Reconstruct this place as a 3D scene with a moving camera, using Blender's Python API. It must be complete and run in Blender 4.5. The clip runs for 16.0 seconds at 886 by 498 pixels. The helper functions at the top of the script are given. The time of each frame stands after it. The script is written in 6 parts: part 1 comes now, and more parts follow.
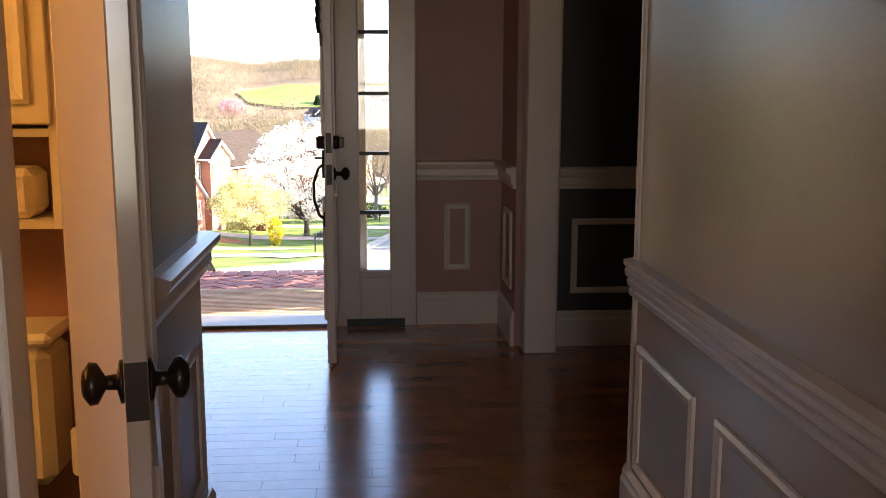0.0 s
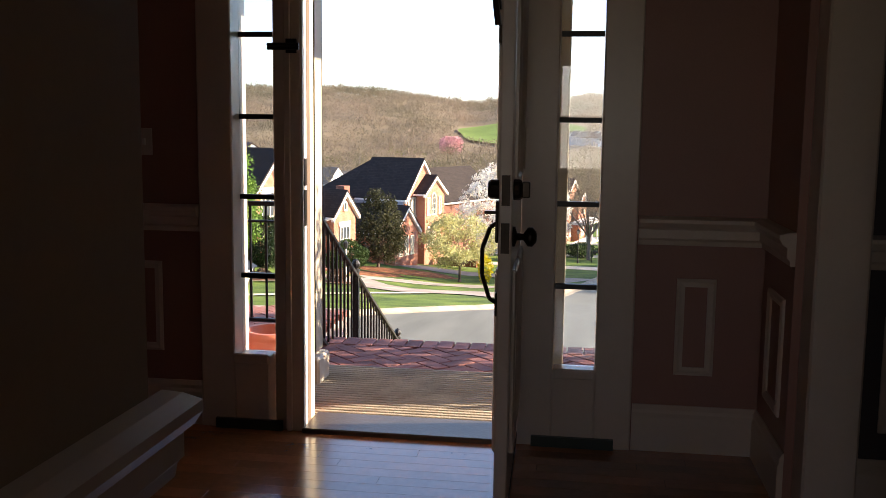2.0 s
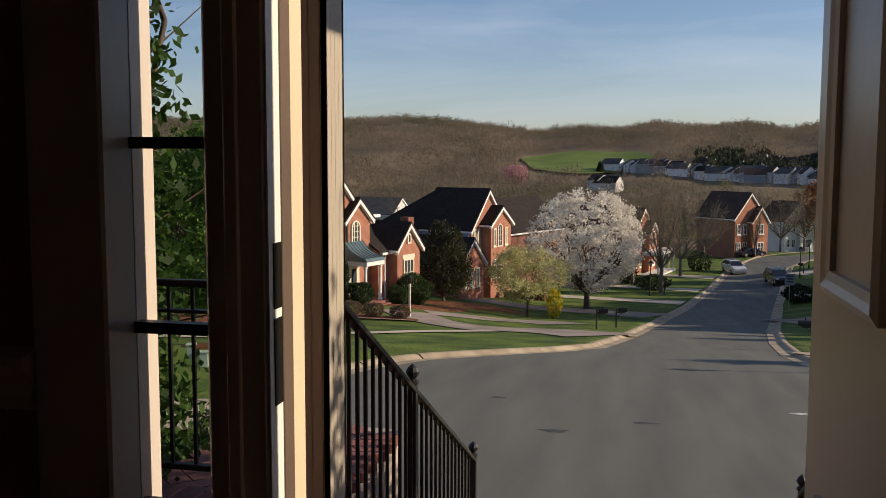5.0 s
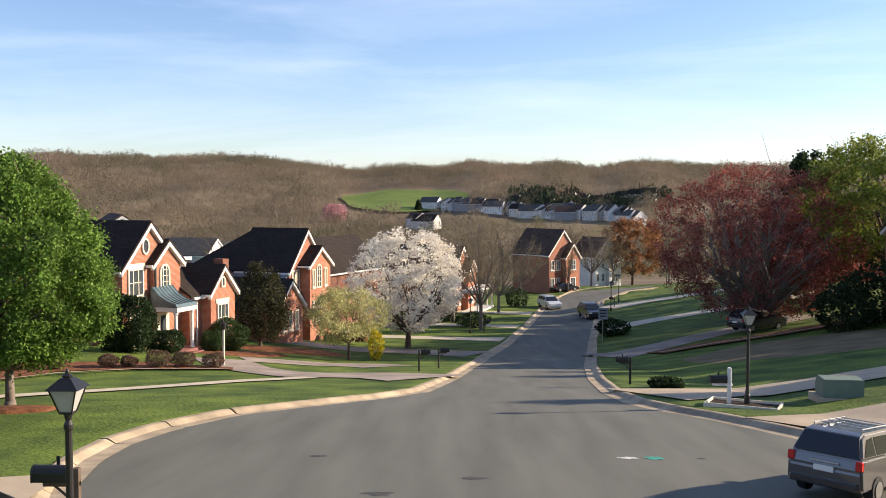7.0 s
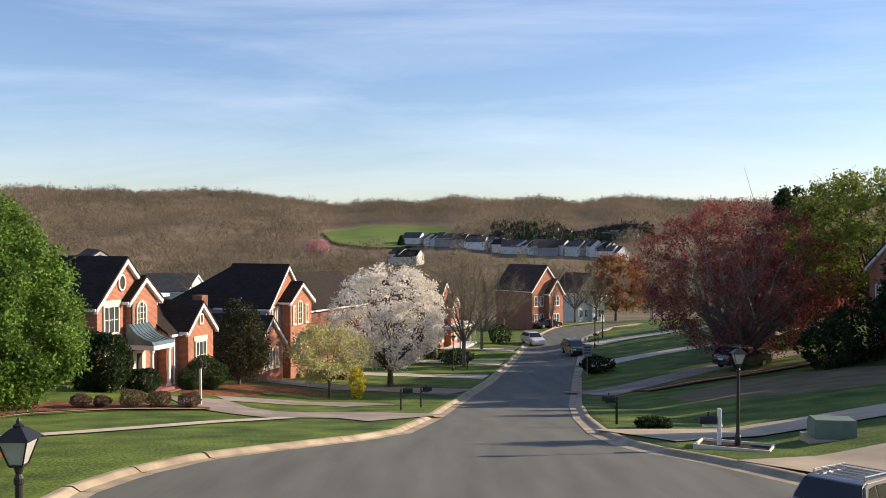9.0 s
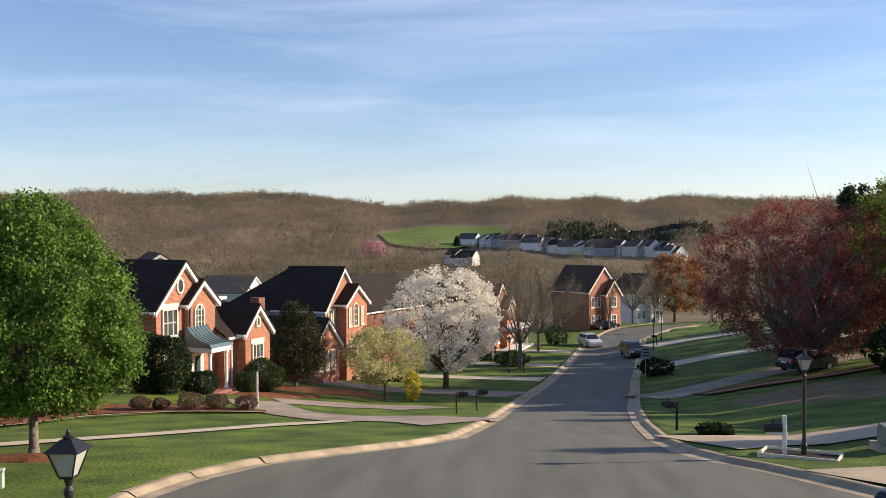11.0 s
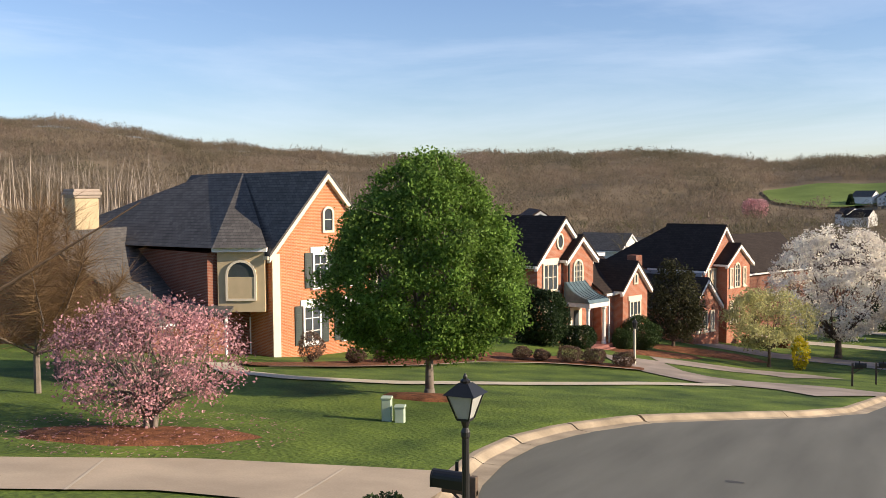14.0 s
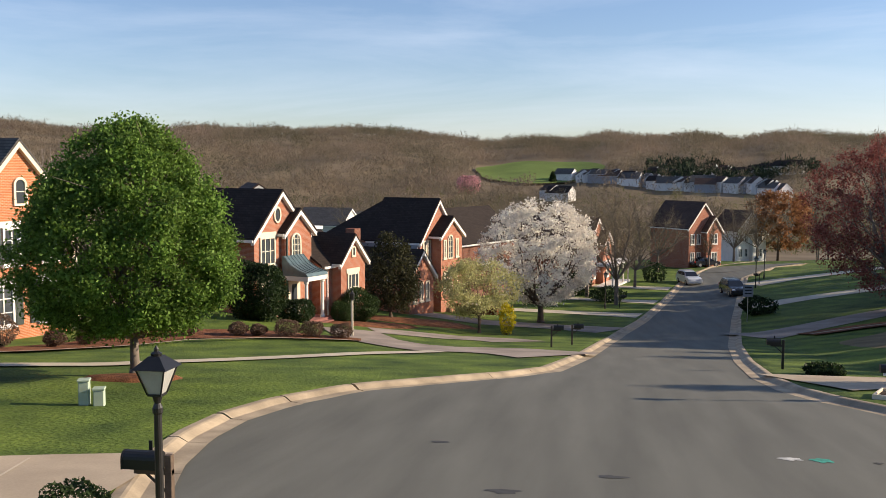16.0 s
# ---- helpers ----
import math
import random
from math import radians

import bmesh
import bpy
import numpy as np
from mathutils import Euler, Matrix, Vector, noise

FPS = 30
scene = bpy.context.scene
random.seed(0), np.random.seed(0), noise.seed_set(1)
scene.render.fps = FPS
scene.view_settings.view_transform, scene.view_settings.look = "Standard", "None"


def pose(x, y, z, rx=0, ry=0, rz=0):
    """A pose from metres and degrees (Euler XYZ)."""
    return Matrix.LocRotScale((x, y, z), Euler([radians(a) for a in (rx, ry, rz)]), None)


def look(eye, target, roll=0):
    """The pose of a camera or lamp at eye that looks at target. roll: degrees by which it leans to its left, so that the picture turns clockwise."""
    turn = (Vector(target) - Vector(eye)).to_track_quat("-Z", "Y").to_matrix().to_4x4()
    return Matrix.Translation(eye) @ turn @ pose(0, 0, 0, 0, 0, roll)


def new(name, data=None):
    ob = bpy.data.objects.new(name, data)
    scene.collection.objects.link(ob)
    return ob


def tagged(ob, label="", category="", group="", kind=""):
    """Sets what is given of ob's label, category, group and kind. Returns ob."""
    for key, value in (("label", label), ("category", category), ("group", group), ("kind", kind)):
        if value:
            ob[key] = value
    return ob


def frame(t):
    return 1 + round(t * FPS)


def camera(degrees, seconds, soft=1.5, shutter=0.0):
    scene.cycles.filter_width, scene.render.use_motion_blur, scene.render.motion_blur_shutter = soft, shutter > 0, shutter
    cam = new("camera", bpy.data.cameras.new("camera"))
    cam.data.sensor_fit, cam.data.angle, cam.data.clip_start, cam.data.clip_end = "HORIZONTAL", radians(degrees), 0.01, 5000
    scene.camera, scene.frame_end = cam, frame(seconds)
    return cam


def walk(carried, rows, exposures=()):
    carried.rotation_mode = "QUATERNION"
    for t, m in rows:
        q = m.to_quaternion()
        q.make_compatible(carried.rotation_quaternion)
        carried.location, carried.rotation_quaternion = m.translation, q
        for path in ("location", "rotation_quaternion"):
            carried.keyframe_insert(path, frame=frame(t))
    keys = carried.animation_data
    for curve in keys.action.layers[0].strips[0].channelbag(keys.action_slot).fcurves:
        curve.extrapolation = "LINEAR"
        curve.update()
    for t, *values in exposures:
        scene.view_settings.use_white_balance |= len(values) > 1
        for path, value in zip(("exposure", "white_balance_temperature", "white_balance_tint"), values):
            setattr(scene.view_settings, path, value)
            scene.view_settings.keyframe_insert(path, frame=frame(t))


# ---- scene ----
cam = camera(49.8, 16.0, soft=0.6)
PATH = [
    (0, (0.698, -5.703, 1.415), (0.852, -3.736, 1.087), 0.1),
    (0.5, (0.714, -5.236, 1.345), (0.687, -3.254, 1.082), 0.6),
    (1, (0.749, -4.922, 1.344), (0.64, -2.94, 1.104), 1.2),
    (1.5, (0.761, -4.541, 1.352), (0.571, -2.565, 1.109), 0.9),
    (2, (0.752, -4.04, 1.359), (0.465, -2.077, 1.106), 0.7),
    (2.5, (0.716, -3.608, 1.375), (0.311, -1.668, 1.113), 0.6),
    (2.8, (0.687, -3.297, 1.365), (0.201, -1.374, 1.111), 0.5),
    (3.2, (0.636, -2.967, 1.389), (0.038, -1.075, 1.14), 0.6),
    (5.3, (0.135, -1.36, 1.371), (-0.208, 0.602, 1.191), 0.0),
    (5.5, (0.095, -1.2, 1.385), (-0.188, 0.772, 1.215), -0.1),
    (6, (0.02, -0.872, 1.412), (-0.143, 1.116, 1.271), -0.2),
    (6.5, (0.035, -0.62, 1.415), (-0.057, 1.374, 1.294), 0.0),
    (7, (0.052, -0.15, 1.41), (0.002, 1.846, 1.297), 0.0),
    (7.5, (0.055, 0.15, 1.387), (0.022, 2.148, 1.293), -0.1),
    (8, (0.018, 0.394, 1.36), (-0.004, 2.393, 1.291), 0.1),
    (10.5, (0.118, 0.936, 1.522), (0.111, 2.935, 1.492), -0.1),
    (11, (0.086, 1.084, 1.5), (-0.045, 3.08, 1.463), -0.3),
    (11.5, (0.028, 1.155, 1.482), (-0.232, 3.137, 1.437), -0.4),
    (12, (0.063, 1.105, 1.483), (-0.332, 3.065, 1.428), -0.5),
    (12.5, (0.051, 1.134, 1.49), (-0.486, 3.059, 1.423), -0.4),
    (13, (-0.048, 1.314, 1.462), (-0.728, 3.193, 1.381), -0.5),
    (13.5, (-0.21, 1.423, 1.426), (-1.031, 3.244, 1.329), -0.4),
    (14, (-0.265, 1.505, 1.409), (-1.14, 3.299, 1.289), -0.4),
    (14.5, (-0.261, 1.677, 1.369), (-0.988, 3.534, 1.214), -0.4),
    (15, (-0.171, 1.716, 1.344), (-0.709, 3.633, 1.158), -0.2),
    (15.5, (-0.045, 1.687, 1.344), (-0.451, 3.637, 1.155), 0.1),
    (16, (-0.063, 1.927, 1.222), (-0.39, 3.893, 1.05), 0.1),
]
EXPOSE = [(0, 3.5), (0.5, 2.9), (1.0, 2.6), (1.5, 2.3), (2.0, 2.15), (3.2, 1.8), (5.3, 0.05), (6.0, 0.28), (6.5, 0.55), (7.0, 0.98), (8.0, 0.78), (11.0, 0.72), (13.5, 0.72), (14.5, 0.72), (15.0, 0.52), (15.5, 0.55), (16, 0.6)]
walk(cam, [(t, look(eye, target, roll)) for t, eye, target, roll in PATH], EXPOSE)

# ---- light ----
SUN_EL, SUN_AZ = 20.0, 78.0  # azimuth clockwise from +y
world = bpy.data.worlds.new("sky")
scene.world = world
world.use_nodes = True
wn, wl = world.node_tree.nodes, world.node_tree.links
wn.clear()
sky = wn.new("ShaderNodeTexSky")
sky.sky_type, sky.sun_disc = "NISHITA", False
sky.sun_elevation, sky.sun_rotation = radians(SUN_EL), radians(SUN_AZ)
sky.air_density, sky.dust_density, sky.ozone_density = 1.0, 0.25, 2.2
co = wn.new("ShaderNodeTexCoord")
stretch = wn.new("ShaderNodeMapping")
stretch.inputs["Scale"].default_value = (1.1, 1.1, 9.0)
stretch.inputs["Rotation"].default_value = (0.05, 0.04, 0.3)
cirrus = wn.new("ShaderNodeTexNoise")
cirrus.inputs["Scale"].default_value, cirrus.inputs["Detail"].default_value = 1.5, 7
cirrus.inputs["Roughness"].default_value, cirrus.inputs["Distortion"].default_value = 0.6, 0.5
ramp = wn.new("ShaderNodeValToRGB")
ramp.color_ramp.elements[0].position, ramp.color_ramp.elements[1].position = 0.45, 0.85
ramp.color_ramp.elements[1].color = (0.42, 0.42, 0.42, 1)
veil = wn.new("ShaderNodeMix")
veil.data_type = "RGBA"
veil.inputs[7].default_value = (7.2, 7.7, 8.8, 1)
back = wn.new("ShaderNodeBackground")
back.inputs[1].default_value = 0.09
wout = wn.new("ShaderNodeOutputWorld")
wl.new(co.outputs["Generated"], stretch.inputs["Vector"])
wl.new(stretch.outputs[0], cirrus.inputs["Vector"])
wl.new(cirrus.outputs["Fac"], ramp.inputs[0])
wl.new(ramp.outputs[0], veil.inputs[0])
clear = wn.new("ShaderNodeMix")
clear.data_type, clear.blend_type = "RGBA", "MULTIPLY"
clear.inputs[0].default_value, clear.inputs[7].default_value = 1.0, (0.97, 0.97, 1.14, 1)
wl.new(sky.outputs[0], clear.inputs[6])
wl.new(clear.outputs[2], veil.inputs[6])
wl.new(veil.outputs[2], back.inputs[0])
wl.new(back.outputs[0], wout.inputs[0])

sun_data = bpy.data.lights.new("sun", "SUN")
sun_data.energy, sun_data.angle, sun_data.color = 5.0, radians(0.5), (1.0, 0.83, 0.63)
sun = new("sun", sun_data)
sa, se = radians(SUN_AZ), radians(SUN_EL)
sun.matrix_world = look((0, 0, 60), (-math.sin(sa) * math.cos(se), -math.cos(sa) * math.cos(se), 60 - math.sin(se)))


# ---- materials ----
def mat(name, col, rough=0.7, var=0.25, scale=6.0, fine=60.0, bump=0.15, metal=0.0, spec=0.5, tint=None, rand=0.0, island=0.0, dist=0.01, coat=0.0):
    m = bpy.data.materials.new(name)
    m.use_nodes = True
    n, l = m.node_tree.nodes, m.node_tree.links
    b = n["Principled BSDF"]
    tc = n.new("ShaderNodeTexCoord")
    big, small = n.new("ShaderNodeTexNoise"), n.new("ShaderNodeTexNoise")
    for node, s, d in ((big, scale, 4), (small, fine, 3)):
        node.inputs["Scale"].default_value, node.inputs["Detail"].default_value = s, d
        l.new(tc.outputs["Object"], node.inputs["Vector"])
    mix = n.new("ShaderNodeMix")
    mix.data_type = "RGBA"
    t2 = tint or tuple(c * (1 - var) for c in col)
    mix.inputs[6].default_value, mix.inputs[7].default_value = (*t2, 1), (*[min(1, c * (1 + var * 0.4)) for c in col], 1)
    mr = n.new("ShaderNodeMapRange")
    mr.inputs[1].default_value, mr.inputs[2].default_value = 0.3, 0.7
    l.new(big.outputs["Fac"], mr.inputs[0])
    l.new(mr.outputs[0], mix.inputs[0])
    hs = n.new("ShaderNodeHueSaturation")
    val = n.new("ShaderNodeMath")
    val.operation = "MULTIPLY_ADD"
    val.inputs[1].default_value, val.inputs[2].default_value = var * 1.2, 1 - var * 0.6
    l.new(small.outputs["Fac"], val.inputs[0])
    last = val.outputs[0]
    if rand or island:
        src = n.new("ShaderNodeObjectInfo").outputs["Random"] if rand else n.new("ShaderNodeNewGeometry").outputs["Random Per Island"]
        k = rand or island
        ad = n.new("ShaderNodeMath")
        ad.operation = "MULTIPLY_ADD"
        ad.inputs[1].default_value, ad.inputs[2].default_value = k, -k / 2
        l.new(src, ad.inputs[0])
        a2 = n.new("ShaderNodeMath")
        a2.operation = "ADD"
        l.new(last, a2.inputs[0])
        l.new(ad.outputs[0], a2.inputs[1])
        last = a2.outputs[0]
    l.new(last, hs.inputs["Value"])
    l.new(mix.outputs[2], hs.inputs["Color"])
    l.new(hs.outputs[0], b.inputs["Base Color"])
    b.inputs["Roughness"].default_value, b.inputs["Metallic"].default_value = rough, metal
    b.inputs["Specular IOR Level"].default_value = spec
    b.inputs["Coat Weight"].default_value = coat
    b.inputs["Coat Roughness"].default_value = 0.12
    if bump:
        bp = n.new("ShaderNodeBump")
        bp.inputs["Strength"].default_value, bp.inputs["Distance"].default_value = bump, dist
        l.new(small.outputs["Fac"], bp.inputs["Height"])
        l.new(bp.outputs[0], b.inputs["Normal"])
    return m


def leaf_mat(name, col, island, tint=None, scale=0.5):
    """Thin leaves, petals or twig sprays: light also comes through them."""
    m = mat(name, col, 0.6, 0.35, scale, scale * 24, 0.0, island=island, spec=0.2, tint=tint)
    n, l = m.node_tree.nodes, m.node_tree.links
    b, out = n["Principled BSDF"], n["Material Output"]
    tr, mx = n.new("ShaderNodeBsdfTranslucent"), n.new("ShaderNodeMixShader")
    mx.inputs[0].default_value = 0.42
    l.new(b.inputs["Base Color"].links[0].from_socket, tr.inputs["Color"])
    l.new(b.outputs[0], mx.inputs[1])
    l.new(tr.outputs[0], mx.inputs[2])
    l.new(mx.outputs[0], out.inputs["Surface"])
    return m


def brick_mat(name, a, b2, mortar, length=0.21, course=0.075, rough=0.85):
    m = mat(name, a, rough, 0.2, 0.6, 30, 0.1, spec=0.15)
    n, l = m.node_tree.nodes, m.node_tree.links
    bsdf = n["Principled BSDF"]
    tc = n.new("ShaderNodeTexCoord")
    sep, com, add = n.new("ShaderNodeSeparateXYZ"), n.new("ShaderNodeCombineXYZ"), n.new("ShaderNodeMath")
    l.new(tc.outputs["Object"], sep.inputs[0])
    l.new(sep.outputs[0], add.inputs[0])
    l.new(sep.outputs[1], add.inputs[1])
    l.new(add.outputs[0], com.inputs[0])
    l.new(sep.outputs[2], com.inputs[1])
    bt = n.new("ShaderNodeTexBrick")
    bt.inputs["Scale"].default_value = 1.0
    bt.inputs["Brick Width"].default_value, bt.inputs["Row Height"].default_value = length, course
    bt.inputs["Mortar Size"].default_value = 0.009
    bt.inputs["Color1"].default_value, bt.inputs["Color2"].default_value, bt.inputs["Mortar"].default_value = (*a, 1), (*b2, 1), (*mortar, 1)
    l.new(com.outputs[0], bt.inputs["Vector"])
    big = n.new("ShaderNodeTexNoise")
    big.inputs["Scale"].default_value, big.inputs["Detail"].default_value = 0.8, 5
    l.new(tc.outputs["Object"], big.inputs["Vector"])
    hs, ma = n.new("ShaderNodeHueSaturation"), n.new("ShaderNodeMath")
    ma.operation = "MULTIPLY_ADD"
    ma.inputs[1].default_value, ma.inputs[2].default_value = 0.6, 0.7
    l.new(big.outputs["Fac"], ma.inputs[0])
    l.new(ma.outputs[0], hs.inputs["Value"])
    l.new(bt.outputs["Color"], hs.inputs["Color"])
    l.new(hs.outputs[0], bsdf.inputs["Base Color"])
    bp = n.new("ShaderNodeBump")
    bp.inputs["Strength"].default_value, bp.inputs["Distance"].default_value, bp.invert = 0.5, 0.006, True
    l.new(bt.outputs["Fac"], bp.inputs["Height"])
    l.new(bp.outputs[0], bsdf.inputs["Normal"])
    return m


def glass_mat(name, tint=(0.95, 0.97, 0.97)):
    m = bpy.data.materials.new(name)
    m.use_nodes = True
    b = m.node_tree.nodes["Principled BSDF"]
    b.inputs["Base Color"].default_value = (*tint, 1)
    b.inputs["Roughness"].default_value, b.inputs["IOR"].default_value = 0.0, 1.45
    b.inputs["Transmission Weight"].default_value = 1.0
    return m


M = {}
M["grass"] = mat("grass", (0.11, 0.15, 0.023), 0.9, 0.8, 0.45, 8, 1.0, tint=(0.036, 0.066, 0.012), dist=0.05, spec=0.2)
M["asphalt"] = mat("asphalt", (0.142, 0.139, 0.114), 0.85, 0.24, 0.22, 40, 0.25, spec=0.3)
an, al = M["asphalt"].node_tree.nodes, M["asphalt"].node_tree.links
streak = an.new("ShaderNodeMapping")
streak.inputs["Scale"].default_value = (5.0, 0.6, 1.0)
al.new(an["Texture Coordinate"].outputs["Object"], streak.inputs["Vector"])
al.new(streak.outputs[0], an["Noise Texture"].inputs["Vector"])
M["concrete"] = mat("concrete", (0.46, 0.365, 0.255), 0.85, 0.25, 0.5, 25, 0.2, spec=0.3)
M["kerbcon"] = mat("kerb_concrete", (0.41, 0.325, 0.22), 0.85, 0.35, 1.2, 25, 0.2, rand=0.12, spec=0.3)
M["walkcon"] = mat("pale_concrete", (0.56, 0.48, 0.35), 0.85, 0.2, 0.6, 25, 0.2, spec=0.3)
M["aggregate"] = mat("aggregate", (0.33, 0.27, 0.22), 0.9, 0.35, 0.5, 20, 0.3, spec=0.3)
M["mulch"] = mat("mulch", (0.21, 0.085, 0.04), 0.95, 0.6, 3, 22, 0.9, dist=0.04, spec=0.2)
M["darkmulch"] = mat("dark_mulch", (0.035, 0.022, 0.015), 0.95, 0.5, 3, 22, 0.9, dist=0.04, spec=0.2)
M["drygrass"] = mat("dry_grass", (0.20, 0.15, 0.08), 0.95, 0.35, 0.6, 14, 0.5, dist=0.03, spec=0.2)
M["woodsfloor"] = mat("woods_floor", (0.20, 0.155, 0.10), 0.95, 0.4, 0.02, 0.3, 0.3, spec=0.1)
M["field"] = mat("meadow", (0.15, 0.205, 0.05), 0.95, 0.3, 0.02, 0.4, 0.2, spec=0.1)
M["bark"] = mat("bark", (0.13, 0.095, 0.07), 0.9, 0.4, 3, 25, 0.6, spec=0.2)
M["greybark"] = mat("grey_bark", (0.20, 0.165, 0.135), 0.9, 0.35, 3, 25, 0.5, spec=0.2)
for key, c, isl in (("leaf_green", (0.15, 0.25, 0.044), 1.0), ("leaf_lime", (0.21, 0.25, 0.04), 0.9), ("leaf_yellow", (0.52, 0.49, 0.22), 0.6), ("leaf_gold", (0.50, 0.42, 0.02), 0.6),
                    ("blossom_white", (0.92, 0.83, 0.72), 0.3), ("blossom_pink", (0.60, 0.32, 0.33), 1.0), ("leaf_red", (0.27, 0.085, 0.066), 1.0),
                    ("leaf_dark", (0.030, 0.052, 0.018), 0.8), ("leaf_box", (0.045, 0.075, 0.022), 0.8), ("leaf_holly", (0.055, 0.055, 0.024), 0.9), ("leaf_rust", (0.17, 0.11, 0.075), 0.7), ("leaf_orange", (0.30, 0.14, 0.06), 0.7), ("leaf_cedar", (0.05, 0.10, 0.018), 0.9)):
    M[key] = leaf_mat(key, c, isl)
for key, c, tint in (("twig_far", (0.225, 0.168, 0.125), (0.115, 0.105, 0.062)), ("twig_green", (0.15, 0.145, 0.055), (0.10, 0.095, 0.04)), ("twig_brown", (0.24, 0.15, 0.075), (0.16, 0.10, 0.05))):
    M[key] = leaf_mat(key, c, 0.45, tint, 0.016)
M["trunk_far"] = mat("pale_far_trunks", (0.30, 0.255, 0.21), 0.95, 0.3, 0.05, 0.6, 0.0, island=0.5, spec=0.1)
M["pine_far"] = mat("far_pines", (0.035, 0.05, 0.028), 0.95, 0.3, 0.02, 0.05, 0.0, island=0.6, spec=0.1)
M["brick_orange"] = brick_mat("orange_brick", (0.52, 0.19, 0.075), (0.42, 0.13, 0.05), (0.52, 0.36, 0.25))
M["brick_red"] = brick_mat("red_brick", (0.38, 0.135, 0.075), (0.30, 0.095, 0.05), (0.42, 0.30, 0.23))
# red brick darkened to hold the shade of recessed walls in its colour
M["brick_shaded"] = brick_mat("shaded_brick", (0.22, 0.08, 0.05), (0.17, 0.055, 0.035), (0.26, 0.19, 0.15))
M["shingle"] = brick_mat("grey_shingles", (0.125, 0.115, 0.105), (0.085, 0.078, 0.072), (0.04, 0.04, 0.04), 0.3, 0.14)
M["shingle_dark"] = brick_mat("dark_shingles", (0.040, 0.030, 0.025), (0.028, 0.021, 0.018), (0.016, 0.014, 0.013), 0.3, 0.14)
M["shingle_brown"] = brick_mat("brown_shingles", (0.10, 0.065, 0.05), (0.075, 0.05, 0.04), (0.03, 0.02, 0.02), 0.3, 0.14)
M["white"] = mat("white_paint", (0.78, 0.75, 0.70), 0.45, 0.06, 2, 40, 0.05)
M["cream"] = mat("cream_trim", (0.72, 0.63, 0.48), 0.5, 0.08, 2, 40, 0.05)
M["stucco"] = mat("tan_stucco", (0.52, 0.41, 0.25), 0.9, 0.12, 1.5, 60, 0.2)
M["siding_grey"] = mat("grey_siding", (0.28, 0.29, 0.31), 0.7, 0.12, 1, 20, 0.1)
M["siding_white"] = mat("white_siding", (0.72, 0.70, 0.66), 0.7, 0.1, 1, 20, 0.1, rand=0.3)
M["shutter"] = mat("dark_green_shutter", (0.03, 0.045, 0.04), 0.5, 0.15, 3, 40, 0.1)
M["window"] = mat("window_glass", (0.06, 0.07, 0.08), 0.08, 0.2, 0.8, 5, 0.0, spec=0.8)
M["copper"] = mat("blue_green_metal_roof", (0.13, 0.19, 0.20), 0.45, 0.25, 3, 20, 0.05, metal=0.4)
M["black"] = mat("black_metal", (0.014, 0.013, 0.012), 0.45, 0.25, 8, 60, 0.1)
M["iron"] = mat("wrought_iron", (0.02, 0.018, 0.016), 0.5, 0.3, 8, 60, 0.15)
M["bronze"] = mat("oil_rubbed_bronze", (0.03, 0.02, 0.014), 0.35, 0.3, 10, 60, 0.05, metal=0.7)
M["steel"] = mat("brushed_steel", (0.5, 0.48, 0.45), 0.35, 0.15, 10, 80, 0.05, metal=0.9)
M["lampglass"] = mat("frosted_lamp_glass", (0.42, 0.42, 0.39), 0.25, 0.1, 6, 40, 0.02)
M["utility"] = mat("utility_green", (0.16, 0.20, 0.15), 0.6, 0.15, 3, 30, 0.05)
M["utility_pale"] = mat("pale_utility", (0.42, 0.50, 0.38), 0.6, 0.15, 3, 30, 0.05)
M["carsilver"] = mat("silver_car_paint", (0.17, 0.155, 0.145), 0.3, 0.04, 2, 40, 0.0, metal=0.6, coat=0.8)
M["cardark"] = mat("dark_car_paint", (0.02, 0.022, 0.028), 0.25, 0.05, 2, 40, 0.0, metal=0.3, coat=0.8)
M["carwhite"] = mat("white_car_paint", (0.62, 0.64, 0.66), 0.3, 0.04, 2, 40, 0.0, coat=0.8)
M["carglass"] = mat("tinted_car_glass", (0.012, 0.012, 0.014), 0.06, 0.1, 2, 40, 0.0, spec=0.8)
M["tyre"] = mat("tyre_rubber", (0.018, 0.018, 0.018), 0.85, 0.2, 8, 40, 0.2)
M["tail"] = mat("red_lens", (0.55, 0.02, 0.015), 0.2, 0.1, 8, 40, 0.0)
M["headlamp"] = mat("clear_lens", (0.75, 0.75, 0.75), 0.15, 0.1, 8, 40, 0.0)
M["roadpaint"] = mat("pale_chalk", (0.55, 0.54, 0.50), 0.9, 0.5, 5, 20, 0.0)
M["roadgreen"] = mat("green_road_paint", (0.04, 0.30, 0.22), 0.85, 0.4, 5, 20, 0.0)
M["patch"] = mat("dark_patch", (0.05, 0.05, 0.05), 0.9, 0.3, 5, 20, 0.1)
M["wall"] = mat("mauve_wall_paint", (0.36, 0.185, 0.145), 0.45, 0.08, 1.5, 90, 0.08)
M["doorgloss"] = mat("taupe_door_gloss", (0.34, 0.26, 0.21), 0.14, 0.06, 1.5, 60, 0.01, coat=0.3)
M["hallwall"] = mat("taupe_gloss_paint", (0.38, 0.28, 0.20), 0.26, 0.08, 1.5, 60, 0.05)
M["trim"] = mat("white_trim_paint", (0.68, 0.58, 0.50), 0.3, 0.06, 2, 40, 0.04)
M["bluewall"] = mat("dark_wall_paint", (0.05, 0.04, 0.045), 0.5, 0.1, 1.5, 80, 0.05)
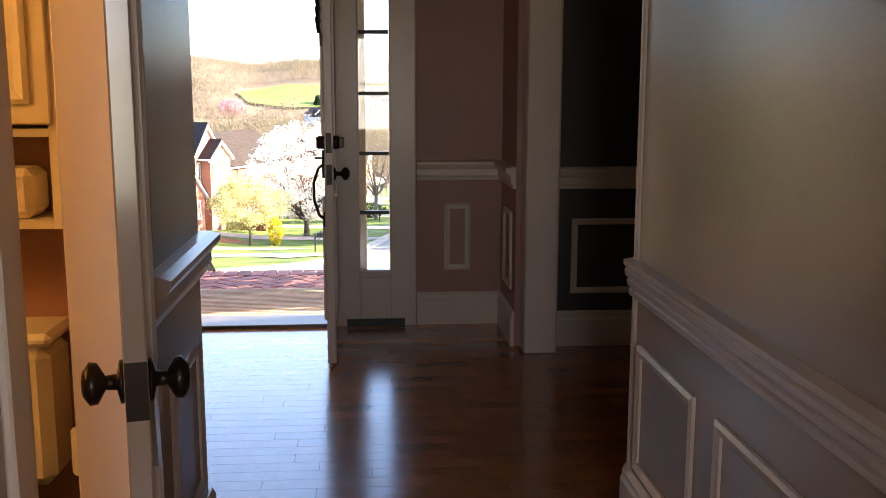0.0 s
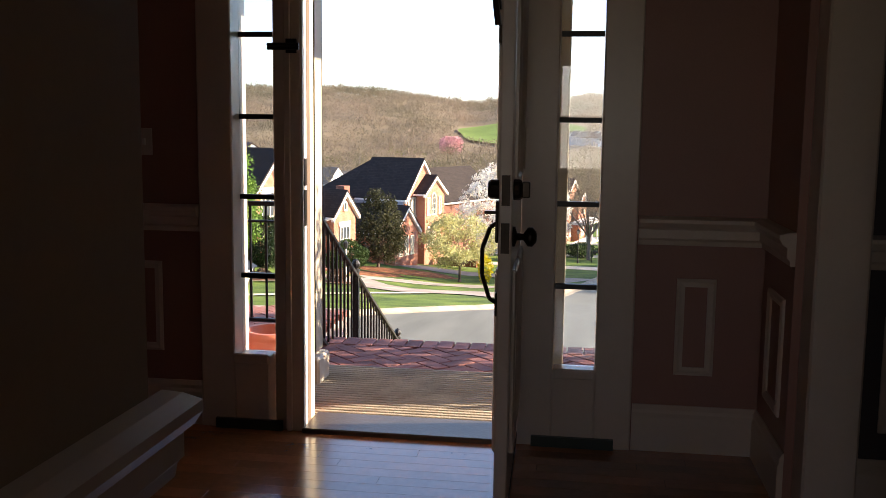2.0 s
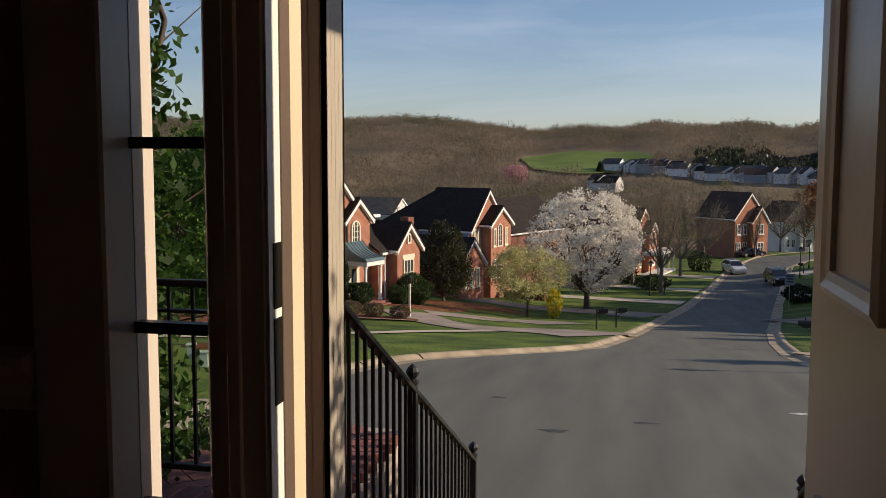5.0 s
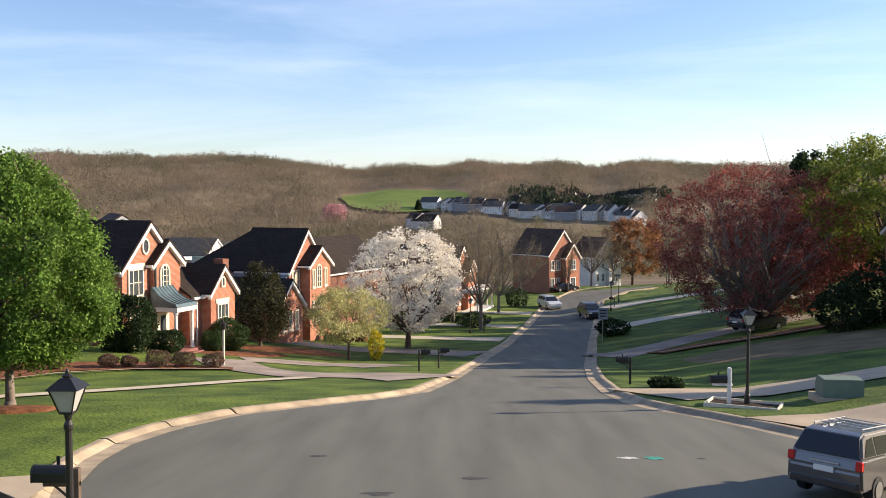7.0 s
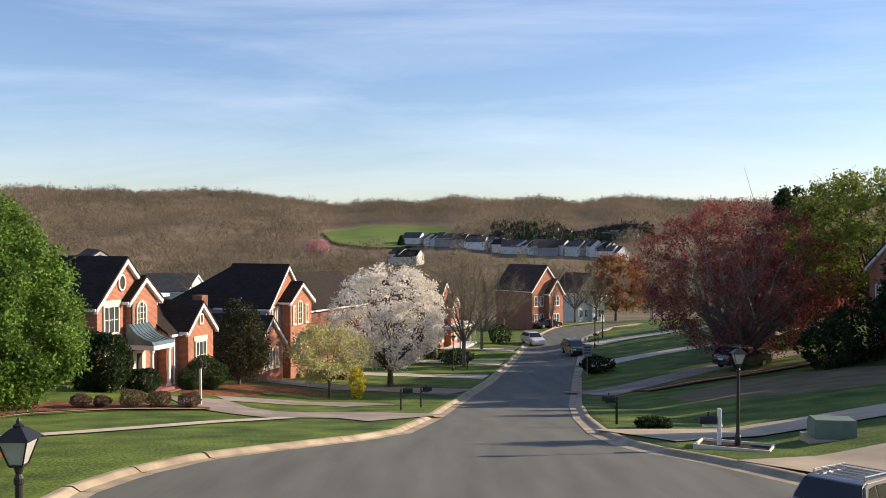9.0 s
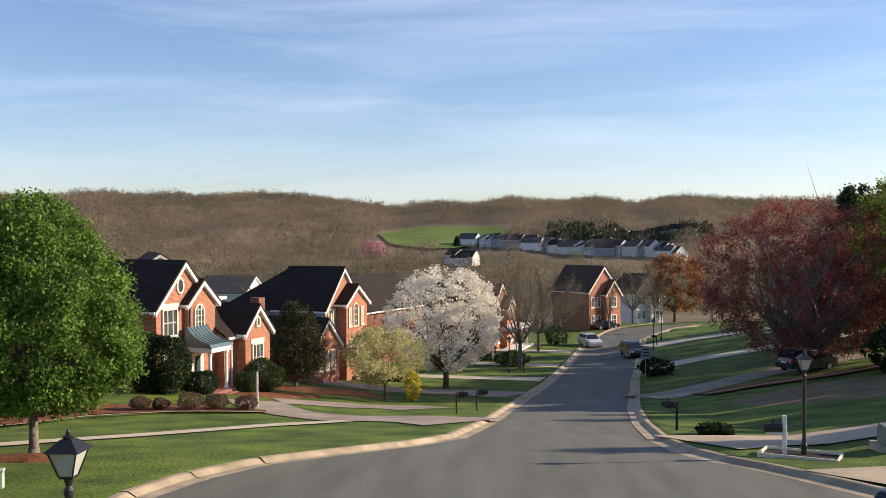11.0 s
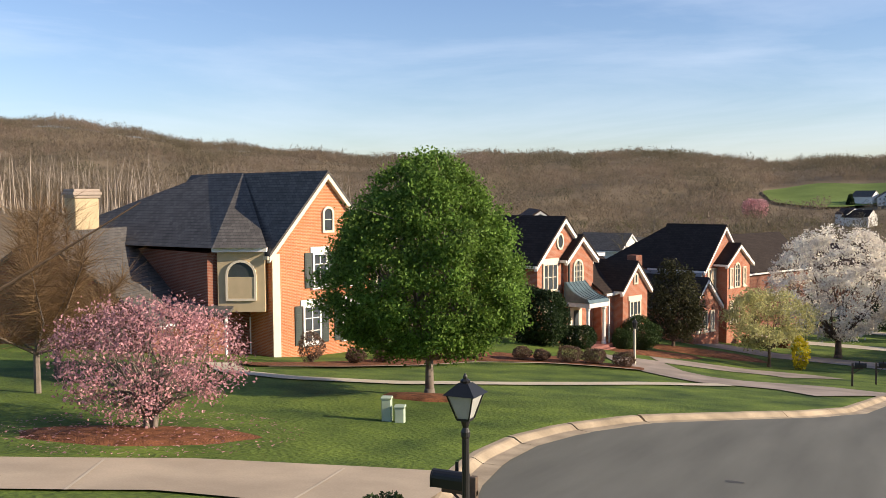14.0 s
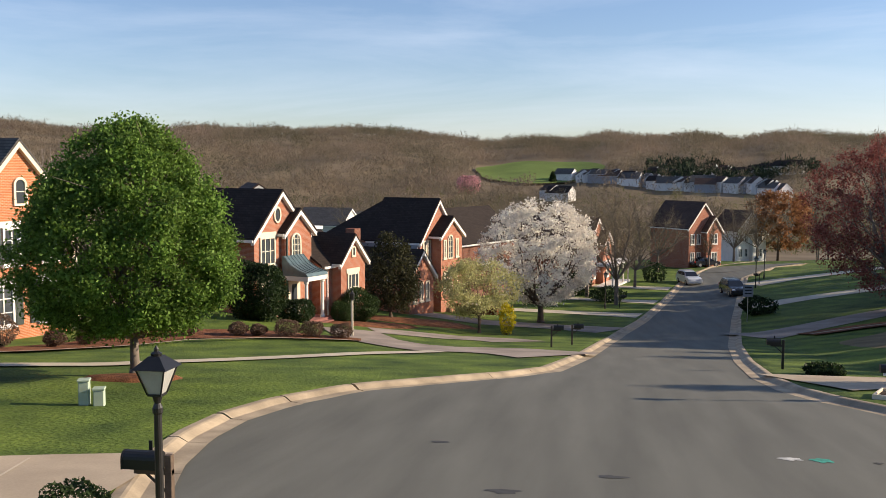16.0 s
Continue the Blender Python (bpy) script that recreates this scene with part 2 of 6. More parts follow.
M["plank"] = mat("cherry_floorboard", (0.36, 0.13, 0.042), 0.2, 0.35, 3, 40, 0.06, rand=0.35, coat=0.4)
M["ceiling"] = mat("ceiling_paint", (0.70, 0.66, 0.60), 0.8, 0.05, 1, 60, 0.05)
M["porchbrick"] = mat("porch_brick", (0.27, 0.105, 0.085), 0.8, 0.35, 5, 50, 0.3, rand=0.5)
M["mortar"] = mat("mortar", (0.46, 0.37, 0.31), 0.95, 0.25, 5, 60, 0.3)
M["mat"] = mat("striped_mat", (0.36, 0.30, 0.22), 0.95, 0.35, 4, 70, 0.5)
M["matdark"] = mat("mat_stripe", (0.09, 0.075, 0.06), 0.95, 0.35, 4, 70, 0.5)
M["sill"] = mat("bronze_threshold", (0.10, 0.075, 0.055), 0.4, 0.25, 4, 60, 0.1, metal=0.5)
M["coral"] = mat("coral_glazed_pot", (0.62, 0.20, 0.13), 0.4, 0.15, 3, 40, 0.05)
M["porcelain"] = mat("porcelain", (0.75, 0.70, 0.62), 0.2, 0.04, 2, 40, 0.0)
M["towel"] = mat("folded_towel", (0.72, 0.62, 0.50), 0.95, 0.12, 6, 90, 0.4)
M["paper"] = mat("tissue_paper", (0.75, 0.70, 0.62), 0.95, 0.08, 6, 90, 0.3)
M["colpaint"] = mat("tan_column_paint", (0.42, 0.36, 0.28), 0.55, 0.1, 2, 50, 0.08)
M["seal"] = mat("brown_weather_seal", (0.11, 0.07, 0.045), 0.7, 0.2, 4, 50, 0.1)
M["jamb"] = mat("cream_jamb_paint", (0.66, 0.56, 0.38), 0.5, 0.08, 2, 50, 0.06)
M["glass"] = glass_mat("clear_glass")
M["bulb"] = bpy.data.materials.new("warm_bulb")
M["bulb"].use_nodes = True
M["bulb"].node_tree.nodes["Principled BSDF"].inputs["Emission Color"].default_value = (1.0, 0.50, 0.12, 1)
M["bulb"].node_tree.nodes["Principled BSDF"].inputs["Emission Strength"].default_value = 12


# ---- building helpers ----
def mesh_from(name, verts, faces, material, parent=None, label="", smooth=False):
    me = bpy.data.meshes.new(name)
    me.from_pydata(verts, [], faces)
    me.update()
    if smooth:
        me.polygons.foreach_set("use_smooth", [True] * len(me.polygons))
    me.materials.append(material)
    ob = new(name, me)
    if parent:
        ob.parent = parent
    return tagged(ob, label) if label else ob


def part(name, bm, material, parent=None, label="", smooth=False):
    me = bpy.data.meshes.new(name)
    bmesh.ops.recalc_face_normals(bm, faces=bm.faces)
    bm.to_mesh(me)
    bm.free()
    if smooth:
        me.polygons.foreach_set("use_smooth", [True] * len(me.polygons))
    me.materials.append(material)
    ob = new(name, me)
    if parent:
        ob.parent = parent
    return tagged(ob, label) if label else ob


def thing(name, label, category, m=None, group="", kind=""):
    ob = new(name)
    if m is not None:
        ob.matrix_world = m
    return tagged(ob, label, category, group, kind)


def add_box(bm, x0, x1, y0, y1, z0, z1, bevel=0.0, m=None):
    g = bmesh.ops.create_cube(bm, size=1.0)["verts"]
    bmesh.ops.scale(bm, vec=(x1 - x0, y1 - y0, z1 - z0), verts=g)
    bmesh.ops.translate(bm, vec=((x0 + x1) / 2, (y0 + y1) / 2, (z0 + z1) / 2), verts=g)
    if bevel:
        edges = list({e for v in g for e in v.link_edges})
        r = bmesh.ops.bevel(bm, geom=edges, offset=bevel, segments=1, affect="EDGES")
        g = list({v for f in r["faces"] for v in f.verts} | {v for v in g if v.is_valid})
    if m is not None:
        bmesh.ops.transform(bm, matrix=m, verts=g)
    return g


def box(name, x0, x1, y0, y1, z0, z1, material, parent=None, bevel=0.0, label="", m=None):
    bm = bmesh.new()
    add_box(bm, x0, x1, y0, y1, z0, z1, bevel, m)
    return part(name, bm, material, parent, label)


def boxes(name, rows, material, parent=None, label="", bevel=0.0):
    bm = bmesh.new()
    for r in rows:
        add_box(bm, *r, bevel)
    return part(name, bm, material, parent, label)


def add_tube(bm, p, q, r0, r1, seg=6, cap=True):
    p, q = Vector(p), Vector(q)
    d = (q - p).normalized()
    a = d.orthogonal().normalized()
    b = d.cross(a)
    rings = []
    for c, r in ((p, r0), (q, r1)):
        rings.append([bm.verts.new(c + (a * math.cos(2 * math.pi * i / seg) + b * math.sin(2 * math.pi * i / seg)) * r) for i in range(seg)])
    for i in range(seg):
        j = (i + 1) % seg
        bm.faces.new((rings[0][i], rings[0][j], rings[1][j], rings[1][i]))
    if cap:
        bm.faces.new(rings[1])
        bm.faces.new(rings[0][::-1])


def add_lathe(bm, prof, seg=16, at=(0, 0, 0), axis="Z"):
    rings = []
    for r, z in prof:
        ring = []
        for i in range(seg):
            a = 2 * math.pi * i / seg
            v = (r * math.cos(a), r * math.sin(a), z)
            if axis == "X":
                v = (v[2], v[0], v[1])
            elif axis == "Y":
                v = (v[0], v[2], v[1])
            ring.append(bm.verts.new(Vector(v) + Vector(at)))
        rings.append(ring)
    for r0, r1 in zip(rings, rings[1:]):
        for i in range(seg):
            j = (i + 1) % seg
            bm.faces.new((r0[i], r0[j], r1[j], r1[i]))
    bm.faces.new(rings[0][::-1])
    bm.faces.new(rings[-1])


def prism(name, pts, axis, a, b, material, parent=None, label="", bevel=0.0):
    """A polygon of 2D points extruded from a to b along an axis ('X': points are y, z; 'Y': x, z; 'Z': x, y)."""
    bm = bmesh.new()
    f = {"X": lambda p, t: (t, p[0], p[1]), "Y": lambda p, t: (p[0], t, p[1]), "Z": lambda p, t: (p[0], p[1], t)}[axis]
    lo = [bm.verts.new(f(p, a)) for p in pts]
    hi = [bm.verts.new(f(p, b)) for p in pts]
    bm.faces.new(lo)
    bm.faces.new(hi[::-1])
    k = len(pts)
    for i in range(k):
        bm.faces.new((lo[i], lo[(i + 1) % k], hi[(i + 1) % k], hi[i]))
    if bevel:
        bmesh.ops.bevel(bm, geom=list(bm.edges), offset=bevel, segments=2, affect="EDGES")
    return part(name, bm, material, parent, label)


RAIL = [(0, 0), (0.016, 0), (0.02, 0.02), (0.03, 0.03), (0.03, 0.065), (0.045, 0.075), (0.058, 0.095), (0.058, 0.11), (0.03, 0.118), (0, 0.12)]
RAIL_HALL = [(0, 0), (0.012, 0), (0.014, 0.018), (0.008, 0.024), (0.02, 0.034), (0.022, 0.05), (0.016, 0.056), (0.028, 0.066), (0.03, 0.084), (0.024, 0.09), (0.034, 0.1), (0.034, 0.116), (0, 0.122)]
BASE = [(0, 0), (0.022, 0), (0.022, 0.15), (0.016, 0.165), (0.016, 0.18), (0.006, 0.2), (0, 0.2)]


def run(name, prof, p, q, normal, z, material, parent=None, label=""):
    """A moulding with a profile of (out, up) points from p to q in plan."""
    bm = bmesh.new()
    p, q, nn = Vector((*p, z)), Vector((*q, z)), Vector((*normal, 0))
    ends = [[bm.verts.new(e + nn * o + Vector((0, 0, u))) for o, u in prof] for e in (p, q)]
    k = len(prof)
    for i in range(k):
        j = (i + 1) % k
        bm.faces.new((ends[0][i], ends[0][j], ends[1][j], ends[1][i]))
    bm.faces.new(ends[0])
    bm.faces.new(ends[1][::-1])
    return part(name, bm, material, parent, label)


def panel_mould(name, p, q, normal, z0, z1, material, parent=None, w=0.034, d=0.016):
    """A rectangular picture-frame moulding on a wall, between plan points p and q."""
    bm = bmesh.new()
    p, q, nn = Vector((*p, 0)), Vector((*q, 0)), Vector((*normal, 0))
    t = (q - p).normalized()
    length = (q - p).length
    for inset, out in ((0, 0), (0, d * 0.6), (w * 0.35, d), (w * 0.65, d * 0.7), (w, d * 0.5), (w, 0)):
        for a, z in ((inset, z0 + inset), (length - inset, z0 + inset), (length - inset, z1 - inset), (inset, z1 - inset)):
            bm.verts.new(p + t * a + nn * out + Vector((0, 0, z)))
    bm.verts.ensure_lookup_table()
    for k in range(5):
        for i in range(4):
            j = (i + 1) % 4
            bm.faces.new([bm.verts[n] for n in (k * 4 + i, k * 4 + j, k * 4 + 4 + j, k * 4 + 4 + i)])
    return part(name, bm, material, parent)


# ---- lie of the land ----
YK = [-60, 0, 5, 8, 13.5, 24, 31, 42, 51, 68, 85, 105, 130, 160, 220, 300, 420, 3500]
ZK = [-1.5, -1.4, -1.75, -2.9, -3.75, -4.9, -5.6, -7.1, -8.3, -10.5, -12.0, -13.0, -13.6, -14.6, -19, -25, -30, -30]
YF = np.arange(-60, 3500, 0.5)
ZF = np.interp(YF, YK, ZK)
ZF = np.convolve(np.pad(ZF, 6, mode="edge"), np.ones(13) / 13, mode="valid")
LEFT = [(-3.0, 9.4), (-5.0, 12), (-6.6, 15), (-7.6, 17.9), (-8.2, 20.6), (-8.4, 23.2), (-8.1, 25.7), (-7, 28.7), (-5, 31.4), (-2.9, 34.6), (-1.6, 38), (-0.5, 47), (0.6, 60), (1.6, 70), (4.4, 88), (7.9, 110), (11.5, 132), (17, 150), (26, 162)]
RIGHT = [(3.0, 9.4), (6.2, 11), (8.8, 14), (9.6, 18), (9.4, 22), (8.9, 24.3), (8.2, 26.3), (7.4, 28.3), (6.4, 30.4), (5.7, 33.3), (5.6, 38), (6.2, 47), (7.7, 61), (9.2, 72), (11.3, 87), (14, 104), (17.5, 126), (24, 142), (34, 150)]


def smooth01(a, b, v):
    t = np.clip((v - a) / (b - a), 0, 1)
    return t * t * (3 - 2 * t)


def land(x, y):
    """Height of the road's own surface and of the land round it, with no kerb."""
    x, y = np.asarray(x, float), np.asarray(y, float)
    z = np.interp(y, YF, ZF)
    z = z + 0.09 * np.clip(-x - 9, 0, 30) * smooth01(40, 55, y) * (1 - smooth01(120, 220, y))
    z = z + 0.14 * np.clip(x - 11, 0, 40) * smooth01(14, 30, y) * (1 - smooth01(100, 200, y))
    r = np.hypot(x, y)
    az = np.degrees(np.arctan2(x, np.maximum(y, 1)))
    up = np.interp(az, [-60, -46, -40, -34, -24, -17, -10, -7, -2, 2, 5, 8, 11, 16, 30], [4.6, 3.7, 2.9, 2.2, 2.05, 2.3, 1.85, 1.65, 1.6, 1.85, 1.9, 1.65, 1.8, 1.7, 1.7])
    ridge = 1150 * np.tan(np.radians(up)) - 6
    ridge = ridge + 2.0 * np.sin(az * 0.55 + 2) + 1.2 * np.sin(az * 1.3 + 1)
    far = smooth01(330, 1150, r)
    fold = 3.2 * np.sin(r / 45 + 2.5 * np.sin(az * 0.21 + 1)) * smooth01(360, 480, r) * (1 - smooth01(850, 1050, r)) * np.clip(np.abs(az + 3) / 6 - 0.8, 0, 1)
    near = smooth01(-18, -34, az) * smooth01(70, 330, r) * 14
    return (z + near) * (1 - far) + far * ridge + fold


EL, ER = np.array(LEFT), np.array(RIGHT)


def edge_x(edge, y):
    return np.interp(y, edge[:, 1], edge[:, 0])


def road_gap(x, y):
    """Metres outside the road (negative inside), for y in the road's reach."""
    g = np.maximum(edge_x(EL, y) - x, x - edge_x(ER, y))
    # slanting edges: measure square to them
    sl = (edge_x(EL, y + 0.5) - edge_x(EL, y - 0.5))
    sr = (edge_x(ER, y + 0.5) - edge_x(ER, y - 0.5))
    k = np.where(edge_x(EL, y) - x > x - edge_x(ER, y), sl, sr)
    g = g / np.sqrt(1 + k * k)
    return np.maximum(g, np.maximum(9.4 - y, y - 150))


def ground_z(x, y):
    """Height of the lawn."""
    g = road_gap(np.asarray(x, float), np.asarray(y, float))
    return land(x, y) + np.where(g < 0.52, -0.2, 0.12)


def gz(x, y):
    return float(ground_z(x, y))


# ---- ground, road, kerbs ----
def graded(lo, a, b, hi, step, grow):
    v = list(np.arange(a, b + step / 2, step))
    s = step
    while v[-1] < hi:
        s = min(s * grow, 45)
        v.append(v[-1] + s)
    s, w = step, [a]
    while w[-1] > lo:
        s = min(s * grow, 45)
        w.append(w[-1] - s)
    return np.array(w[:0:-1] + v)


def build_ground():
    xs, ys = graded(-1500, -24, 22, 1500, 0.5, 1.1), graded(-60, 8.5, 60, 2300, 0.5, 1.08)
    gx, gy = np.meshgrid(xs, ys)
    z = ground_z(gx, gy)
    verts = np.stack([gx, gy, z], -1).reshape(-1, 3)
    nx, ny = len(xs), len(ys)
    i = np.arange(nx * ny).reshape(ny, nx)
    faces = np.stack([i[:-1, :-1], i[:-1, 1:], i[1:, 1:], i[1:, :-1]], -1).reshape(-1, 4)
    ob = mesh_from("ground", verts.tolist(), faces.tolist(), M["grass"], smooth=True)
    ob.data.materials.append(M["woodsfloor"])
    cx, cy = verts[faces].mean(1)[:, 0], verts[faces].mean(1)[:, 1]
    wood = ((cy > 185) | (cx < -62) | (cx > 90)).astype(int)
    ob.data.polygons.foreach_set("material_index", wood.tolist())
    return tagged(ob, "sloping spring lawn running down to brown wooded land", "ground", kind="structure")


build_ground()


def ribbon(name, left, right, material, lift, label, category, step=0.6, across=6, parent=None, cut=None):
    """A draped strip between two polylines with as many points each."""
    left, right = np.array(left, float), np.array(right, float)
    seg = np.hypot(*np.diff((left + right) / 2, axis=0).T)
    d = np.concatenate([[0], np.cumsum(seg)])
    n = max(2, int(d[-1] / step))
    t = np.linspace(0, d[-1], n)
    L = np.stack([np.interp(t, d, left[:, k]) for k in (0, 1)], -1)
    R = np.stack([np.interp(t, d, right[:, k]) for k in (0, 1)], -1)
    u = np.linspace(0, 1, across + 1)
    p = L[:, None] * (1 - u)[None, :, None] + R[:, None] * u[None, :, None]
    base = land(p[..., 0], p[..., 1])
    z = base + lift
    v = np.concatenate([p, z[..., None]], -1).reshape(-1, 3)
    i = np.arange(n * (across + 1)).reshape(n, across + 1)
    f = np.stack([i[:-1, :-1], i[:-1, 1:], i[1:, 1:], i[1:, :-1]], -1).reshape(-1, 4)
    ob = mesh_from(name, v.tolist(), f.tolist(), material, parent, smooth=True)
    if not parent:
        tagged(ob, label, category, kind="structure")
    return ob


def line_ribbon(name, pts, width, material, lift, label, category, **kw):
    pts = np.array(pts, float)
    tan = np.gradient(pts, axis=0)
    tan /= np.linalg.norm(tan, axis=1)[:, None]
    nrm = np.stack([-tan[:, 1], tan[:, 0]], -1)
    w = np.asarray(width, float).reshape(-1, 1) / 2 if np.ndim(width) else width / 2
    return ribbon(name, pts + nrm * w, pts - nrm * w, material, lift, label, category, **kw)


YR = np.concatenate([np.arange(9.4, 40, 0.4), np.arange(40, 150.1, 1.0)])
ribbon("road", np.stack([edge_x(EL, YR) - 0.1, YR], -1), np.stack([edge_x(ER, YR) + 0.1, YR], -1), M["asphalt"], 0.0,
       "grey asphalt street widening into a turning circle", "road", step=0.4, across=24)
line_ribbon("road_2", [(14, 141), (24, 150), (40, 156), (62, 158)], 9.0, M["asphalt"], 0.03, "grey asphalt bend of the street", "road", step=1.5)


def resample(pts, step):
    pts = np.array(pts, float)
    d = np.concatenate([[0], np.cumsum(np.hypot(*np.diff(pts, axis=0).T))])
    t = np.linspace(0, d[-1], max(2, int(d[-1] / step) + 1))
    return np.stack([np.interp(t, d, pts[:, k]) for k in (0, 1)], -1)


KERB = [(-0.12, 0.012), (0.0, 0.012), (0.32, 0.02), (0.40, 0.07), (0.50, 0.13), (0.56, 0.145), (0.72, 0.14), (0.72, -0.25)]


def build_kerb(edge, side, tag):
    """Rolled concrete kerb in stones of 3 m with open joints."""
    root = thing("kerb", "weathered tan concrete rolled kerb along the street", "kerb", kind="structure", group="kerbs")
    pts = resample(edge, 0.75)
    k = 0
    while k < len(pts) - 1:
        j = min(k + 4, len(pts) - 1)
        seg = pts[k:j + 1].copy()
        tan = np.gradient(seg, axis=0)
        tan /= np.linalg.norm(tan, axis=1)[:, None]
        seg[0] += tan[0] * 0.012
        seg[-1] -= tan[-1] * 0.012
        out = np.stack([-tan[:, 1], tan[:, 0]], -1) * side
        v, f = [], []
        for a, (p, o) in enumerate(zip(seg, out)):
            for d, u in KERB:
                q = p + o * d
                v.append((q[0], q[1], float(land(p[0] + o[0] * 0.3, p[1] + o[1] * 0.3)) + u))
        m = len(KERB)
        for a in range(len(seg) - 1):
            for b in range(m - 1):
                f.append((a * m + b, a * m + b + 1, a * m + m + b + 1, a * m + m + b))
        f += [tuple(range(m)), tuple(range((len(seg) - 1) * m, len(seg) * m))[::-1]]
        mesh_from("kerb_stone", v, f, M["kerbcon"], root, smooth=False)
        k = j
    return root


build_kerb(LEFT, 1, "l")
build_kerb(RIGHT, -1, "r")

# driveways, walks, beds
line_ribbon("driveway", [(-7.6, 16.2), (-9.4, 15.95), (-12.3, 14.9), (-15.2, 12.6), (-22, 8.5), (-32, 5)], [4.4, 3.5, 3.1, 3.1, 3.3, 3.3], M["concrete"], 0.16, "tan concrete driveway with dark joints", "driveway")
for a in ((-10.1, 17.2, -9.3, 14.3), (-14.2, 15.0, -12.6, 12.6), (-17.2, 12.9, -15.6, 10.4)):
    line_ribbon("expansion_joint", [(a[0], a[1]), ((a[0] + a[2]) / 2, (a[1] + a[3]) / 2), (a[2], a[3])], 0.05, M["walkcon"], 0.172, "pale joint across the concrete driveway", "joint", step=0.5, across=1)
line_ribbon("garden_path", [(-26.5, 33.5), (-23.5, 30.6), (-20.5, 30.4), (-17, 32.0), (-13.8, 36.4), (-10.5, 42.0), (-7.5, 45.5)], 1.25, M["walkcon"], 0.17, "pale concrete garden path curving across the lawn", "path")
line_ribbon("driveway", [(-1.7, 45.6), (-4.5, 47.6), (-8, 47.6), (-12, 50.5), (-14.5, 55)], [6.4, 5.0, 4.0, 3.4, 3.4], M["aggregate"], 0.165, "tan aggregate driveway crossing the kerb", "driveway")
line_ribbon("driveway", [(-13.5, 57), (-9, 59), (-6.0, 58.0), (-4.6, 56.5)], 4.0, M["aggregate"], 0.15, "grey aggregate parking strip before the brick house", "driveway")
line_ribbon("driveway", [(0.9, 72.3), (-3, 74), (-9, 76.5), (-15, 78)], [6, 4.2, 4.2, 4.2], M["aggregate"], 0.16, "grey concrete driveway behind the blossom tree", "driveway")
line_ribbon("driveway", [(6.7, 35.6), (9.5, 36.6), (14, 37.2), (20, 38.6), (40, 43)], [6.0, 4.2, 3.6, 3.6, 3.6], M["concrete"], 0.17, "tan concrete driveway rising across the lawn", "driveway")
line_ribbon("driveway", [(9.6, 25.4), (12, 26.8), (16, 28.0), (40, 31)], [5.5, 4.4, 4.2, 4.2], M["concrete"], 0.175, "pale concrete driveway apron at the turning circle", "driveway")
line_ribbon("driveway", [(10.2, 70.4), (14, 73), (20, 78), (30, 84)], [6, 4.0, 4.0, 6], M["aggregate"], 0.16, "shaded driveway curving up to a garage", "driveway")
for yy, x1 in ((95, 40), (116, 50)):
    xr = float(edge_x(ER, yy))
    line_ribbon("driveway", [(xr + 1.0, yy), (xr + 6, yy + 2), (x1, yy + 8)], [5, 3.4, 3.4], M["walkcon"], 0.16, "pale concrete driveway across a sloping lawn", "driveway")
for yy in (88, 102, 117):
    xl = float(edge_x(EL, yy))
    line_ribbon("driveway", [(xl - 1.0, yy), (xl - 6, yy + 1), (xl - 26, yy + 6)], [4, 2.6, 2.6], M["walkcon"], 0.16, "pale concrete driveway across a flat lawn", "driveway")


def blob_patch(name, cx, cy, rx, ry, rot, material, lift, label, category, seed=0, hump=0.08):
    rng = random.Random(seed)
    c, s = math.cos(radians(rot)), math.sin(radians(rot))
    ph = [rng.uniform(0, 6.3) for _ in range(3)]
    v, f = [], []
    R, S = 5, 28
    for k in range(R + 1):
        for i in range(S):
            a = 2 * math.pi * i / S
            w = 1 + 0.07 * math.sin(2 * a + ph[0]) + 0.05 * math.sin(3 * a + ph[1]) + 0.03 * math.sin(7 * a + ph[2])
            q = k / R
            px, py = rx * w * q * math.cos(a), ry * w * q * math.sin(a)
            x, y = cx + px * c - py * s, cy + px * s + py * c
            z = gz(x, y) if k else gz(cx, cy)
            v.append((x, y, z + (lift + hump * (1 - q * q) if k < R else -0.05)))
    for k in range(R):
        for i in range(S):
            j = (i + 1) % S
            f.append((k * S + i, k * S + j, k * S + S + j, k * S + S + i))
    ob = mesh_from(name, v, f, material, smooth=True)
    return tagged(ob, label, category, kind="structure")


blob_patch("mulch_bed", -14.1, 28.7, 1.5, 1.0, 10, M["mulch"], 0.06, "round red-brown mulch bed round a tree trunk", "mulch bed", 1)
blob_patch("mulch_bed", -15.9, 17.7, 2.9, 1.35, 30, M["mulch"], 0.05, "red-brown mulch bed under the pink magnolia", "mulch bed", 2)
line_ribbon("mulch_bed", [(-25.2, 33.6), (-23.6, 36.5), (-22.4, 42), (-20.8, 46), (-16.5, 48.2), (-12.2, 49.2)], [1.6, 2.6, 3.2, 3.4, 2.8, 1.2], M["mulch"], 0.20, "red-brown mulch bed with clipped shrubs", "mulch bed")
line_ribbon("bed_edging", [(-23.6, 33.0), (-22.0, 36.5), (-20.6, 41.4), (-19.4, 44.0), (-16.0, 46.6), (-12.2, 48.3)], 0.22, M["kerbcon"], 0.24, "tan concrete edging of the mulch bed", "edging", step=0.5, across=2)
blob_patch("mulch_bed", -14.6, 62, 4.0, 2.0, 60, M["mulch"], 0.08, "red-brown mulch bed before the brick porch", "mulch bed", 4)
blob_patch("mulch_bed", -13.2, 70, 5.0, 2.6, 20, M["mulch"], 0.08, "brown mulch bed between two lawns", "mulch bed", 5)
